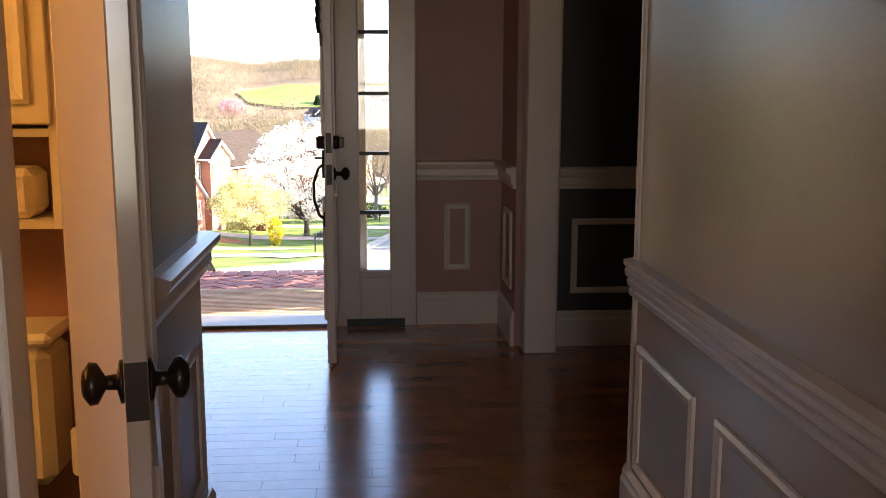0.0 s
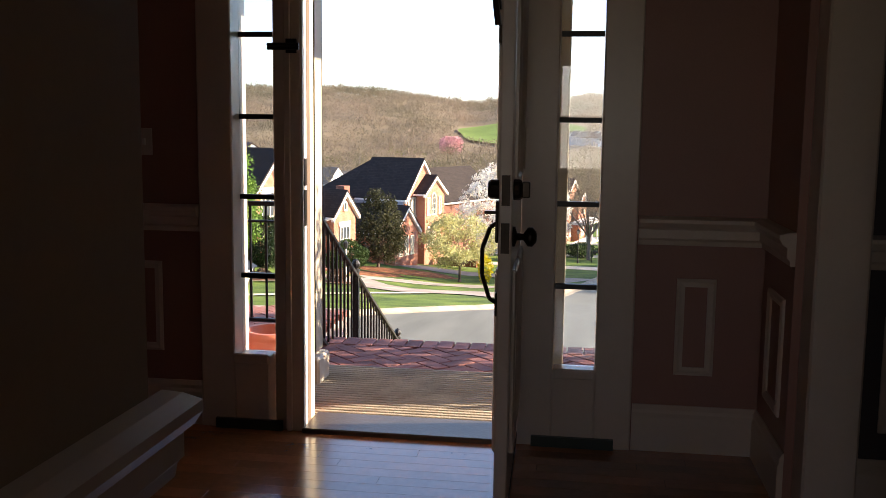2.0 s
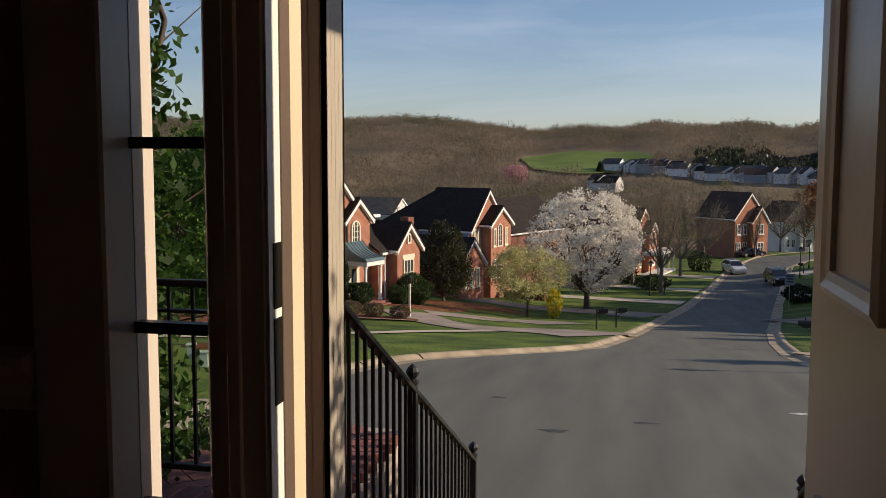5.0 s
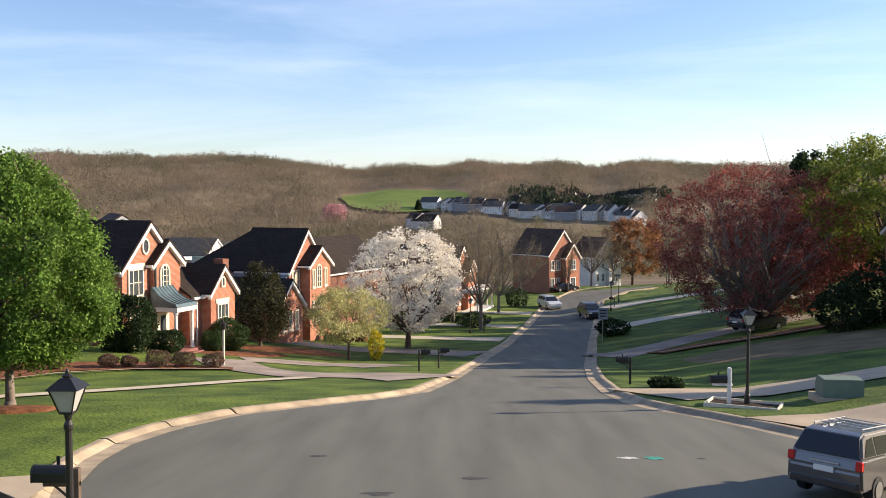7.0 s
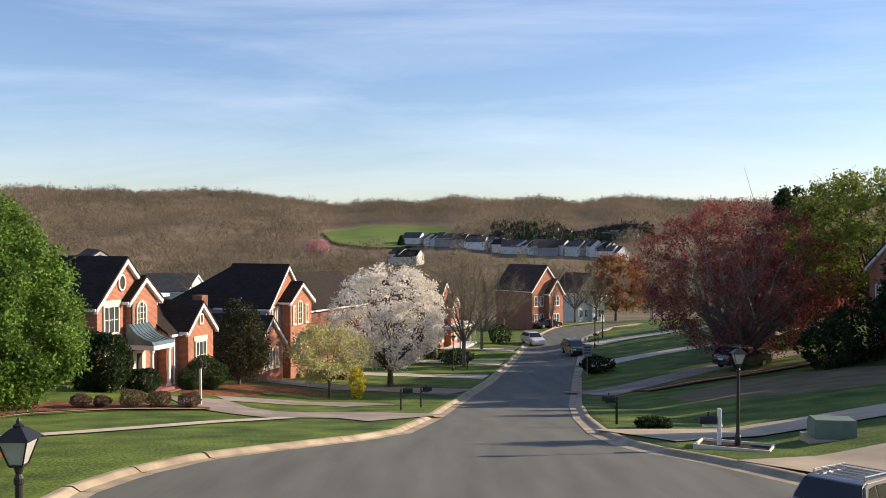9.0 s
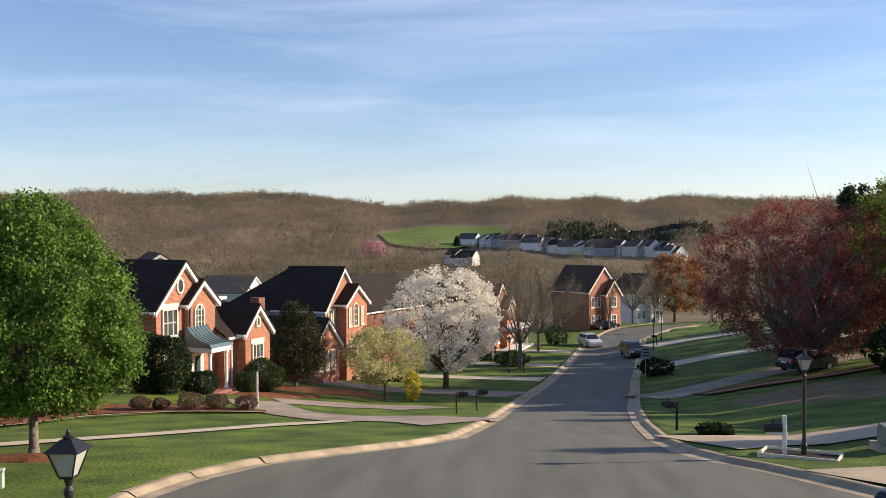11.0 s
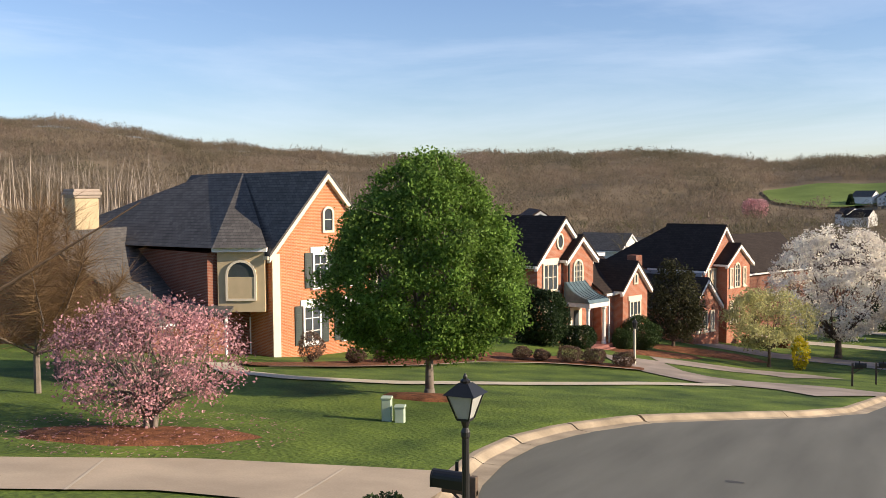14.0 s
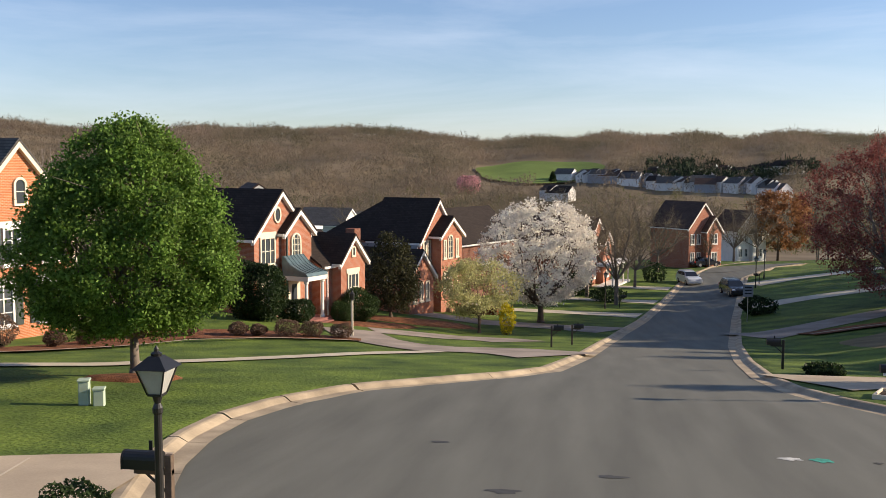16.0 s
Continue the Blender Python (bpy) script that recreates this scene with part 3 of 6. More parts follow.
blob_patch("dry_lawn", 21.5, 58, 9.5, 8.5, 18, M["drygrass"], 0.03, "patch of dry brown grass on the bank", "lawn patch", 6, 0.02)
line_ribbon("garden_edging", [(13.6, 67.0), (17.6, 68.6), (22.2, 69.0), (27, 70.6), (33, 73)], 0.4, M["kerbcon"], 0.33, "pale stone edging along a mulch bank", "edging", step=0.6, across=2)
line_ribbon("mulch_bed", [(13.6, 68.4), (17.6, 70.0), (22.2, 70.6), (27, 72.2), (33, 74.6)], 2.6, M["mulch"], 0.2, "brown mulch bank under the maple", "mulch bed")

# ---- trees and shrubs ----
def quads(name, cen, size, material, parent, rng, tilt=0.0, label="", aspect=1.0):
    n = len(cen)
    a = rng.normal(size=(n, 3))
    a /= np.linalg.norm(a, axis=1)[:, None]
    b = np.cross(a, rng.normal(size=(n, 3)))
    b /= np.linalg.norm(b, axis=1)[:, None]
    s = (size * rng.uniform(0.6, 1.35, n))[:, None]
    a, b = a * s * aspect, b * s
    v = np.stack([cen - a * 0.9, cen - b * 0.55, cen + a, cen + b * 0.55], 1).reshape(-1, 3)
    f = np.arange(n * 4).reshape(n, 4)
    return mesh_from(name, v.tolist(), f.tolist(), material, parent, label)


def limb_set(bm, base, top, r, fork, targets, rng):
    """Tapered, slightly bent limbs from the fork to each target, with twigs."""
    add_tube(bm, base, fork, r, r * 0.75, 8)
    for tg in targets:
        p, n = Vector(fork), 3
        tg = Vector(tg)
        pts = [p]
        for k in range(1, n + 1):
            q = p.lerp(tg, k / n)
            if k < n:
                q = q + Vector(rng.normal(size=3) * (tg - p).length * 0.06) + Vector((0, 0, (tg - p).length * 0.05))
            pts.append(q)
        rr = r * 0.45
        for k in range(n):
            add_tube(bm, pts[k], pts[k + 1], rr * (1 - k / n * 0.75), rr * (1 - (k + 1) / n * 0.75), 5, False)
            for _ in range(2):
                w = pts[k].lerp(pts[k + 1], rng.uniform(0.3, 1))
                e = w + Vector(rng.normal(size=3) + np.array([0, 0, 0.6])) * (tg - p).length * 0.14
                add_tube(bm, w, e, rr * 0.3, rr * 0.06, 3, False)


def tree(name, label, x, y, height, rad, trunk_h, trunk_r, leaf, n, size, seed, shape="egg", clump=0.9, nclump=160, bark="bark", fill=0.55, limbs=12, z=None, multi=1, aspect=1.0, cut=0.0):
    rng = np.random.default_rng(seed)
    root = thing(name, label, "tree", pose(x, y, gz(x, y) if z is None else z))
    zc0, hh = trunk_h * 0.9, height - trunk_h * 0.9

    def envelope(h):
        if shape == "egg":
            return np.sin(np.pi * np.clip(h, 0, 1) ** 0.72) ** 0.62 * (1 - 0.12 * h)
        if shape == "round":
            return np.sqrt(np.clip(1 - (2 * h - 1) ** 2, 0, 1))
        if shape == "vase":
            return np.clip(0.28 + 1.1 * h, 0, 1) * np.sqrt(np.clip(1 - np.clip(2 * h - 1, 0, 1) ** 2.4, 0, 1))
        if shape == "cone":
            return (1 - h) ** 0.8 * np.clip(h * 9, 0, 1)
        return np.sqrt(np.clip(1 - (2 * h - 1) ** 2, 0, 1))

    h = rng.uniform(0.02, 0.99, nclump * 3)
    keep = rng.uniform(size=len(h)) < envelope(h) + 0.12
    h = h[keep][:nclump]
    m = len(h)
    ang = rng.uniform(0, 2 * np.pi, m)
    q = np.where(rng.uniform(size=m) < fill, rng.uniform(0.86, 1.03, m), np.sqrt(rng.uniform(0.05, 0.9, m)))
    rr = envelope(h) * rad * q
    lump = 1 + 0.10 * np.sin(ang * 3 + seed) + 0.07 * np.sin(ang * 5 + h * 9)
    cc = np.stack([rr * lump * np.cos(ang), rr * lump * np.sin(ang), zc0 + h * hh], -1)
    pick = rng.integers(0, m, n)
    cen = cc[pick] + rng.normal(size=(n, 3)) * clump * np.array([0.42, 0.42, 0.34])
    bm = bmesh.new()
    targets = cc[rng.choice(m, min(limbs, m), replace=False)] * np.array([0.85, 0.85, 0.93])
    for k in range(multi):
        off = Vector((0, 0, 0)) if multi == 1 else Vector((math.cos(k * 2.4), math.sin(k * 2.4), 0)) * trunk_r
        fork = off * 2.2 + Vector((0, 0, trunk_h * (0.8 + 0.2 * (k % 2))))
        limb_set(bm, off + Vector((0, 0, -0.25)), None, trunk_r, fork, targets[k::multi], rng)
    add_tube(bm, (0, 0, -0.3), (0, 0, 0.25), trunk_r * 1.5, trunk_r * 1.0, 8)
    part("trunk", bm, M[bark], root, smooth=True)
    quads("crown", cen, size, M[leaf], root, rng, aspect=aspect)
    return root


def shrub(name, label, x, y, rx, rz, leaf, seed, n=900, size=0.06, z=None, group="", flat=False):
    rng = np.random.default_rng(seed)
    root = thing(name, label, "shrub", pose(x, y, (gz(x, y) if z is None else z) + 0.02), group)
    d = rng.normal(size=(n, 3))
    d /= np.linalg.norm(d, axis=1)[:, None]
    d[:, 2] = np.abs(d[:, 2]) if flat else d[:, 2]
    r = rng.uniform(0.55, 1.05, n) ** 0.5
    lump = 1 + 0.1 * np.sin(d[:, 0] * 5 + seed) + 0.08 * np.sin(d[:, 1] * 7 + d[:, 2] * 4)
    cen = d * (r * lump)[:, None] * np.array([rx, rx, rz * 0.55]) + np.array([0, 0, rz * 0.52])
    quads("crown", cen, size, M[leaf], root, rng)
    bm = bmesh.new()
    for k in range(6):
        a = k * 1.05 + seed
        add_tube(bm, (0.02 * k - 0.05, 0.03, -0.12), (math.cos(a) * rx * 0.55, math.sin(a) * rx * 0.55, rz * 0.6), 0.03, 0.008, 4, False)
    part("stem", bm, M["bark"], root)
    return root


tree("pear_tree", "dense dark green pear tree in full spring leaf", -14.35, 29.3, 7.9, 3.3, 1.55, 0.17, "leaf_green", 120000, 0.06, 3, "egg", 0.46, 640, "greybark", 0.74, 46, multi=1)
tree("magnolia_tree", "low pink-flowering magnolia on a mulch bed", -16.1, 18.3, 3.05, 2.2, 0.5, 0.07, "blossom_pink", 12000, 0.042, 4, "round", 0.4, 260, "greybark", 0.5, 72, multi=5)
tree("blossom_tree", "white-blossoming pear tree beside the street", -4.8, 78.5, 9.8, 4.5, 1.7, 0.28, "blossom_white", 22000, 0.11, 5, "round", 0.55, 420, "bark", 0.6, 16)
tree("dogwood_tree", "small yellow-green dogwood beside a driveway", -8.2, 66.0, 4.9, 2.75, 1.5, 0.12, "leaf_yellow", 10000, 0.085, 6, "round", 0.6, 130, "bark", 0.6, 12)
tree("maple_tree", "broad red-budding maple above the bank", 23.9, 79, 13.4, 8.4, 0.9, 0.3, "leaf_red", 46000, 0.095, 7, "round", 0.75, 620, "greybark", 0.42, 90, multi=3)
tree("maple_tree", "red-budding maple in the shade of the slope", 32.0, 89, 10.5, 7.0, 2.2, 0.3, "leaf_red", 22000, 0.16, 17, "round", 1.0, 200, "bark", 0.45, 18, multi=2)
tree("oak_tree", "tall light green oak behind the red maple", 35.5, 79, 14.2, 7.6, 4.2, 0.35, "leaf_lime", 34000, 0.14, 8, "round", 1.0, 260, "bark", 0.6, 26)
shrub("cypress_shrub", "small golden cypress beside the dogwood", -6.2, 64.8, 0.55, 2.0, "leaf_gold", 9, 900, 0.09)
tree("evergreen_tree", "dark broad holly tree with rusty leaves", -15.4, 70.5, 6.3, 2.2, 0.6, 0.15, "leaf_holly", 11000, 0.10, 10, "egg", 0.6, 190, "bark", 0.7, 8)
tree("orange_tree", "orange-budding tree beyond the street bend", 33, 190, 13, 6.0, 2.5, 0.3, "leaf_orange", 7000, 0.28, 13, "round", 1.1, 120, "bark", 0.5, 10)
shrub("boxwood_shrub", "round clipped dark green boxwood before the brick wing", -15.8, 62.4, 1.35, 2.1, "leaf_box", 21, 9000, 0.06)
shrub("boxwood_shrub", "small dark boxwood beside the porch steps", -16.4, 60.4, 0.7, 1.3, "leaf_box", 22, 3600, 0.055)
shrub("holly_shrub", "large dark holly against the brick wall", -19.6, 54.0, 1.6, 3.2, "leaf_dark", 23, 12000, 0.085)
shrub("holly_shrub", "low dark hedge beside the porch", -18.0, 56.4, 1.1, 1.3, "leaf_dark", 24, 6000, 0.06)
for k, (hx, hy, hr, hz, lf, lab) in enumerate(((-24.6, 37.6, 0.75, 1.9, "leaf_rust", "tall rust-tinged shrub against orange brick"), (-23.2, 39.2, 0.55, 0.95, "leaf_rust", "clipped brown-green shrub in the mulch bed"), (-22.8, 41.2, 0.6, 1.0, "leaf_rust", "clipped brown-green shrub in the mulch bed"),
                                              (-22.9, 43.6, 0.6, 1.25, "leaf_rust", "clipped brown-green shrub in the mulch bed"), (-22.6, 46.4, 0.7, 1.9, "leaf_dark", "dark conical shrub at the house corner"), (-20.0, 45.6, 0.6, 0.85, "leaf_rust", "low reddish shrub in the mulch bed"), (-17.9, 46.8, 0.62, 0.85, "leaf_rust", "low reddish shrub in the mulch bed"),
                                              (-17.0, 47.2, 0.5, 0.75, "leaf_rust", "low reddish shrub in the mulch bed"), (-15.7, 47.8, 0.75, 1.15, "leaf_rust", "twiggy brown shrub in the mulch bed"), (-14.6, 48.6, 0.7, 1.05, "leaf_rust", "twiggy brown shrub in the mulch bed"), (-13.2, 49.2, 0.7, 1.0, "leaf_rust", "twiggy brown shrub in the mulch bed"))):
    shrub("bed_shrub", lab, hx, hy, hr * 0.85, hz * 0.68, lf, 40 + k, 2200, 0.042, z=gz(hx, hy) + 0.1, group="shrubs in the mulch bed")
shrub("hedge_shrub", "small round shrub below the porch", -7.0, 13.4, 0.52, 0.7, "leaf_box", 60, 2600, 0.035, z=gz(-7.0, 13.4) - 0.2)
for k, (hx, hy, hr, hz, lab) in enumerate(((0.7, 101, 2.0, 1.5, "clipped dark hedge by a mailbox"), (-2.6, 108, 1.6, 2.6, "dark green shrub on a lawn"), (13.6, 88.8, 1.6, 1.5, "dark shaded shrub at the kerb"), (6.6, 126, 1.5, 2.4, "dark shrub by the street bend"), (8.4, 39.6, 0.7, 0.35, "low grey-green plants behind a stone edge"))):
    shrub("roadside_shrub", lab, hx, hy, hr, hz, "leaf_dark", 70 + k, 1500, 0.13)
for k in range(9):
    hx, hy = 26 + k * 2.6, 66 + k * 1.1 + (k % 3)
    shrub("bank_shrub", "dark evergreen shrub in the maple's shade", hx, hy, 2.2 + (k % 3) * 0.5, 3.0 + (k % 4) * 0.6, "leaf_dark", 90 + k, 1700, 0.16, group="shrubs under the maple")
tree("cedar_tree", "tall narrow green arborvitae beside the porch", -2.55, 2.3, 9.0, 0.72, 0.5, 0.07, "leaf_cedar", 26000, 0.032, 30, "cone", 0.22, 520, "bark", 0.8, 6, z=-1.9)
tree("cedar_tree", "tall narrow green arborvitae beside the porch", -3.4, 1.3, 6.0, 0.7, 0.5, 0.07, "leaf_cedar", 9000, 0.04, 31, "cone", 0.3, 220, "bark", 0.8, 6, z=-1.8)

tree("holly_tree", "dense dark holly tree beside the porch steps", 3.7, 2.6, 4.75, 1.4, 0.5, 0.09, "leaf_holly", 16000, 0.05, 33, "egg", 0.4, 260, "bark", 0.6, 8, z=-1.85)


def bare_tree(label, x, y, height, spread, seed, n=260, twig="twig_far", fine=0.0022, group="bare trees along the street"):
    """A leafless tree: trunk, limbs and a haze of thin twigs."""
    rng = np.random.default_rng(seed)
    root = thing("bare_tree", label, "tree", pose(x, y, gz(x, y) - 0.1), group)
    bm = bmesh.new()
    fork = Vector((0, 0, height * 0.22))
    add_tube(bm, (0, 0, -0.2), fork, height * 0.02, height * 0.016, 7)
    ends = []
    for k in range(11):
        a, up = rng.uniform(0, 6.28), rng.uniform(0.45, 0.98)
        tip = Vector((math.cos(a) * spread * (1.15 - up) * 1.3, math.sin(a) * spread * (1.15 - up) * 1.3, height * up))
        mid = fork.lerp(tip, 0.5) + Vector(rng.normal(size=3) * spread * 0.08)
        add_tube(bm, fork, mid, height * 0.009, height * 0.006, 4, False)
        add_tube(bm, mid, tip, height * 0.006, height * 0.001, 4, False)
        ends.append((fork, mid, tip))
    part("trunk", bm, M["greybark"], root)
    v, f = [], []
    for k in range(n):
        a, b, c = ends[rng.integers(len(ends))]
        s = b.lerp(c, rng.uniform(0, 1)) if k % 3 else a.lerp(b, rng.uniform(0.4, 1))
        e = s + Vector(rng.normal(size=3) * np.array([1, 1, 0.7]) + np.array([0, 0, 0.7])) * spread * 0.2
        w = Vector(rng.normal(size=3)).normalized() * height * fine
        v += [s - w, s + w, e]
        f.append((len(v) - 3, len(v) - 2, len(v) - 1))
    mesh_from("twig_spray", v, f, M[twig], root)
    return root


for k, (bx, by, bh, bs) in enumerate(((1.5, 98, 13, 5.5), (-1.5, 106, 12, 5.5), (4.0, 118, 11, 5.0), (-9, 100, 11, 5), (2, 128, 14, 6), (8, 142, 12, 5), (14, 172, 14, 6), (27, 176, 13, 5.5), (20, 192, 14, 6), (36, 170, 10, 5), (16, 150, 9, 3.5), (-30, 120, 13, 6), (41, 185, 12, 5), (-3, 112, 12, 5.5), (-6, 124, 13, 6), (0, 138, 13, 6), (6, 156, 13, 6), (1, 165, 14, 6.5), (22, 168, 12, 6), (30, 190, 13, 6), (10, 185, 14, 6.5), (-10, 150, 13, 6), (-16, 170, 14, 7), (44, 160, 12, 6))):
    bare_tree("leafless grey-brown tree beside the street", bx, by, bh * 0.9, bs, 200 + k, 900)


bare_tree("leafless tan-brown tree beside the orange brick house", -23.5, 21.5, 5.8, 3.6, 230, 7000, "twig_brown", 0.0013, "")
bare_tree("leafless tan-brown tree beside the orange brick house", -26.0, 24.5, 6.2, 3.6, 231, 6000, "twig_brown", 0.0013, "")


def woods(name, label, n, rmin, rmax, amin, amax, hmin, hmax, material, seed, keep=None, sprays=14, wide=0.42, size=0.10, thin=0.5):
    """Far woods as countless small sprays of twigs in uneven crowns."""
    rng = np.random.default_rng(seed)
    r = np.sqrt(rng.uniform(rmin ** 2, rmax ** 2, n))
    az = np.radians(rng.uniform(amin, amax, n))
    x, y = r * np.sin(az), r * np.cos(az)
    if keep is not None:
        k = keep(x, y, r, np.degrees(az))
        x, y = x[k], y[k]
    n = len(x)
    h = rng.uniform(hmin, hmax, n) * rng.uniform(0.7, 1.05, n)
    h = h * (0.95 + 0.3 * np.sin(x / 17 + 2 * np.sin(y / 31)) * np.sin(y / 23 + 1.7 * np.sin(x / 41)))
    c = np.stack([x, y, ground_z(x, y)], -1)
    d = rng.normal(size=(n, sprays, 3))
    d /= np.linalg.norm(d, axis=2)[..., None]
    d *= (rng.uniform(0.2, 1, (n, sprays)) ** 0.5)[..., None]
    cen = c[:, None] + d * (h[:, None, None] * np.array([wide, wide, 0.42])) + np.array([0, 0, 1.0]) * (h * 0.55)[:, None, None]
    hh = np.repeat(h, sprays)
    cen = cen.reshape(-1, 3)
    m = len(cen)
    a = rng.normal(size=(m, 3)) * np.array([0.6, 0.6, 1.0]) + np.array([0, 0, 0.5])
    a /= np.linalg.norm(a, axis=1)[:, None]
    b = np.cross(a, rng.normal(size=(m, 3)))
    b /= np.linalg.norm(b, axis=1)[:, None]
    s = (hh * size * rng.uniform(0.6, 1.4, m))[:, None]
    v = np.stack([cen - a * s * 1.2, cen + b * s * thin, cen + a * s * 1.3], 1).reshape(-1, 3)
    ob = mesh_from(name, v.tolist(), np.arange(m * 3).reshape(-1, 3).tolist(), material)
    return tagged(ob, label, "woods", kind="stuff")


def open_land(x, y, r, az):
    field = ((az + 3.7) / 4.0) ** 2 + ((r - 722) / 92.0) ** 2 < 1
    town = (az > -3.5) & (az < 10.5) & (r > 490) & (r < 665)
    street = (np.abs(x - 8) < 75) & (y < 215)
    return ~(field | street | (town & (np.arange(len(x)) % 6 > 0)))


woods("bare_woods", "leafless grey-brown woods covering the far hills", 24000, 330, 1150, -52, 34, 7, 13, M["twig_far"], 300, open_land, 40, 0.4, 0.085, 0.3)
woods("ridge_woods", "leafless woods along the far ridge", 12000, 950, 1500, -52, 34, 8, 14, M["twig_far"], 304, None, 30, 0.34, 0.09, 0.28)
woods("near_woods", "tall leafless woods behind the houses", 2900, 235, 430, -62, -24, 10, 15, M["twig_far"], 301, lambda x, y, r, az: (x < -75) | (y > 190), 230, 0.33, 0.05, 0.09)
woods("spring_woods", "olive-green budding trees in the valley", 1500, 215, 560, -24, 24, 5, 9, M["twig_green"], 302, lambda x, y, r, az: (y > 200), 60, 0.5, 0.075, 0.3)
woods("pine_woods", "dark green pines beyond the valley houses", 650, 640, 740, 2.5, 12, 8, 13, M["pine_far"], 303, None, 18, 0.3, 0.12)
# dark evergreens on the bank, mostly out of view, added to shade the street
for k, (ex, ey, eh, er) in enumerate(((39, 66, 8, 2.8), (46, 70, 9, 3.2), (53, 70, 12, 3.4), (52, 64, 13, 3.2), (44, 58, 12, 3.0), (56, 58, 13, 3.3), (50, 52, 11, 3.0), (38, 92, 10, 3.4), (33, 98, 10.5, 3.2), (36, 104, 15, 3.6), (39, 111, 16, 3.8), (43, 118, 16, 3.8), (46, 126, 15, 3.6), (41, 98, 12, 3.6), (31, 64, 9, 2.8), (62, 46, 14, 3.4), (34, 40, 9, 2.6), (37, 47, 7.5, 3.6), (41, 52, 8, 3.8), (44, 46, 8, 3.8), (40, 57, 8, 3.6))):
    tree("pine_tree", "dark evergreen tree added to shade the bank", ex, ey, eh, er, 1.5, 0.22, "leaf_dark", 6500, 0.24, 400 + k, "cone", 0.8, 150, "bark", 0.75, 6)


def far_trunks():
    """Slender pale stems standing in the leafless woods."""
    rng = np.random.default_rng(305)
    n = 2600
    r, az = np.sqrt(rng.uniform(225.0 ** 2, 430.0 ** 2, n)), np.radians(rng.uniform(-62, -20, n))
    x, y = r * np.sin(az), r * np.cos(az)
    keep = (x < -75) | (y > 200)
    x, y = x[keep], y[keep]
    z, h = ground_z(x, y), rng.uniform(8, 16, len(x))
    lean = rng.normal(size=(len(x), 2)) * 0.05
    v, f = [], []
    for px, py, pz, ph, (lx, ly) in zip(x, y, z, h, lean):
        k = len(v)
        for t, w in ((0.0, 0.16), (0.55, 0.10), (1.0, 0.02)):
            c = (px + lx * ph * t * t * 2, py + ly * ph * t * t * 2, pz - 0.3 + ph * t)
            v += [(c[0] - w, c[1], c[2]), (c[0] + w * 0.5, c[1] - w * 0.8, c[2]), (c[0] + w * 0.5, c[1] + w * 0.8, c[2])]
        for a in (0, 3):
            for i in range(3):
                j = (i + 1) % 3
                f.append((k + a + i, k + a + j, k + a + 3 + j, k + a + 3 + i))
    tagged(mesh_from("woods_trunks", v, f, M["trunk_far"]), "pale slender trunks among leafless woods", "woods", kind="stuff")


far_trunks()


def far_field():
    v, f = [(722 * math.sin(radians(-3.7)), 722 * math.cos(radians(-3.7)), gz(722 * math.sin(radians(-3.7)), 722 * math.cos(radians(-3.7))) + 1.6)], []
    for i in range(1, 8):
        for j in range(48):
            q = 2 * math.pi * j / 48
            e = i / 7 * (1 + 0.04 * math.sin(3 * q) + 0.03 * math.sin(7 * q + 1))
            r, t = 722 + 76 * e * math.sin(q), radians(-3.7 + 3.75 * e * math.cos(q))
            x, y = r * math.sin(t), r * math.cos(t)
            v.append((x, y, gz(x, y) + 1.6))
    for j in range(48):
        f.append((0, 1 + j, 1 + (j + 1) % 48))
    for i in range(6):
        for j in range(48):
            k = (j + 1) % 48
            f.append((1 + i * 48 + j, 1 + i * 48 + 48 + j, 1 + i * 48 + 48 + k, 1 + i * 48 + k))
    ob = mesh_from("meadow", v, f, M["field"], smooth=True)
    tagged(ob, "bright green meadow on the far hillside", "meadow", kind="structure")


far_field()


shrub("redbud_tree", "pink-flowering redbud among grey-brown woods", 600 * math.sin(radians(-7.9)), 600 * math.cos(radians(-7.9)), 7.5, 11, "blossom_pink", 501, 2600, 0.5)
tree("pine_tree", "dark pine standing alone below the meadow", 655 * math.sin(radians(-2.9)), 655 * math.cos(radians(-2.9)), 8.0, 2.2, 1.2, 0.25, "leaf_dark", 3000, 0.5, 502, "cone", 1.0, 120, "bark", 0.75, 6)


def petals():
    rng = np.random.default_rng(510)
    q, r = rng.uniform(0, 2 * np.pi, 900), 3.4 * np.sqrt(rng.uniform(0.02, 1, 900))
    x, y = -15.7 + r * np.cos(q), 17.9 + r * np.sin(q)
    cen = np.stack([x, y, ground_z(x, y) + 0.14], -1)
    v = (cen[:, None] + rng.normal(size=(900, 3, 3)) * np.array([0.035, 0.035, 0.008])).reshape(-1, 3)
    ob = mesh_from("fallen_petals", v.tolist(), np.arange(2700).reshape(-1, 3).tolist(), M["blossom_pink"])
    tagged(ob, "pale pink petals scattered on the mulch", "petals", kind="stuff")


petals()


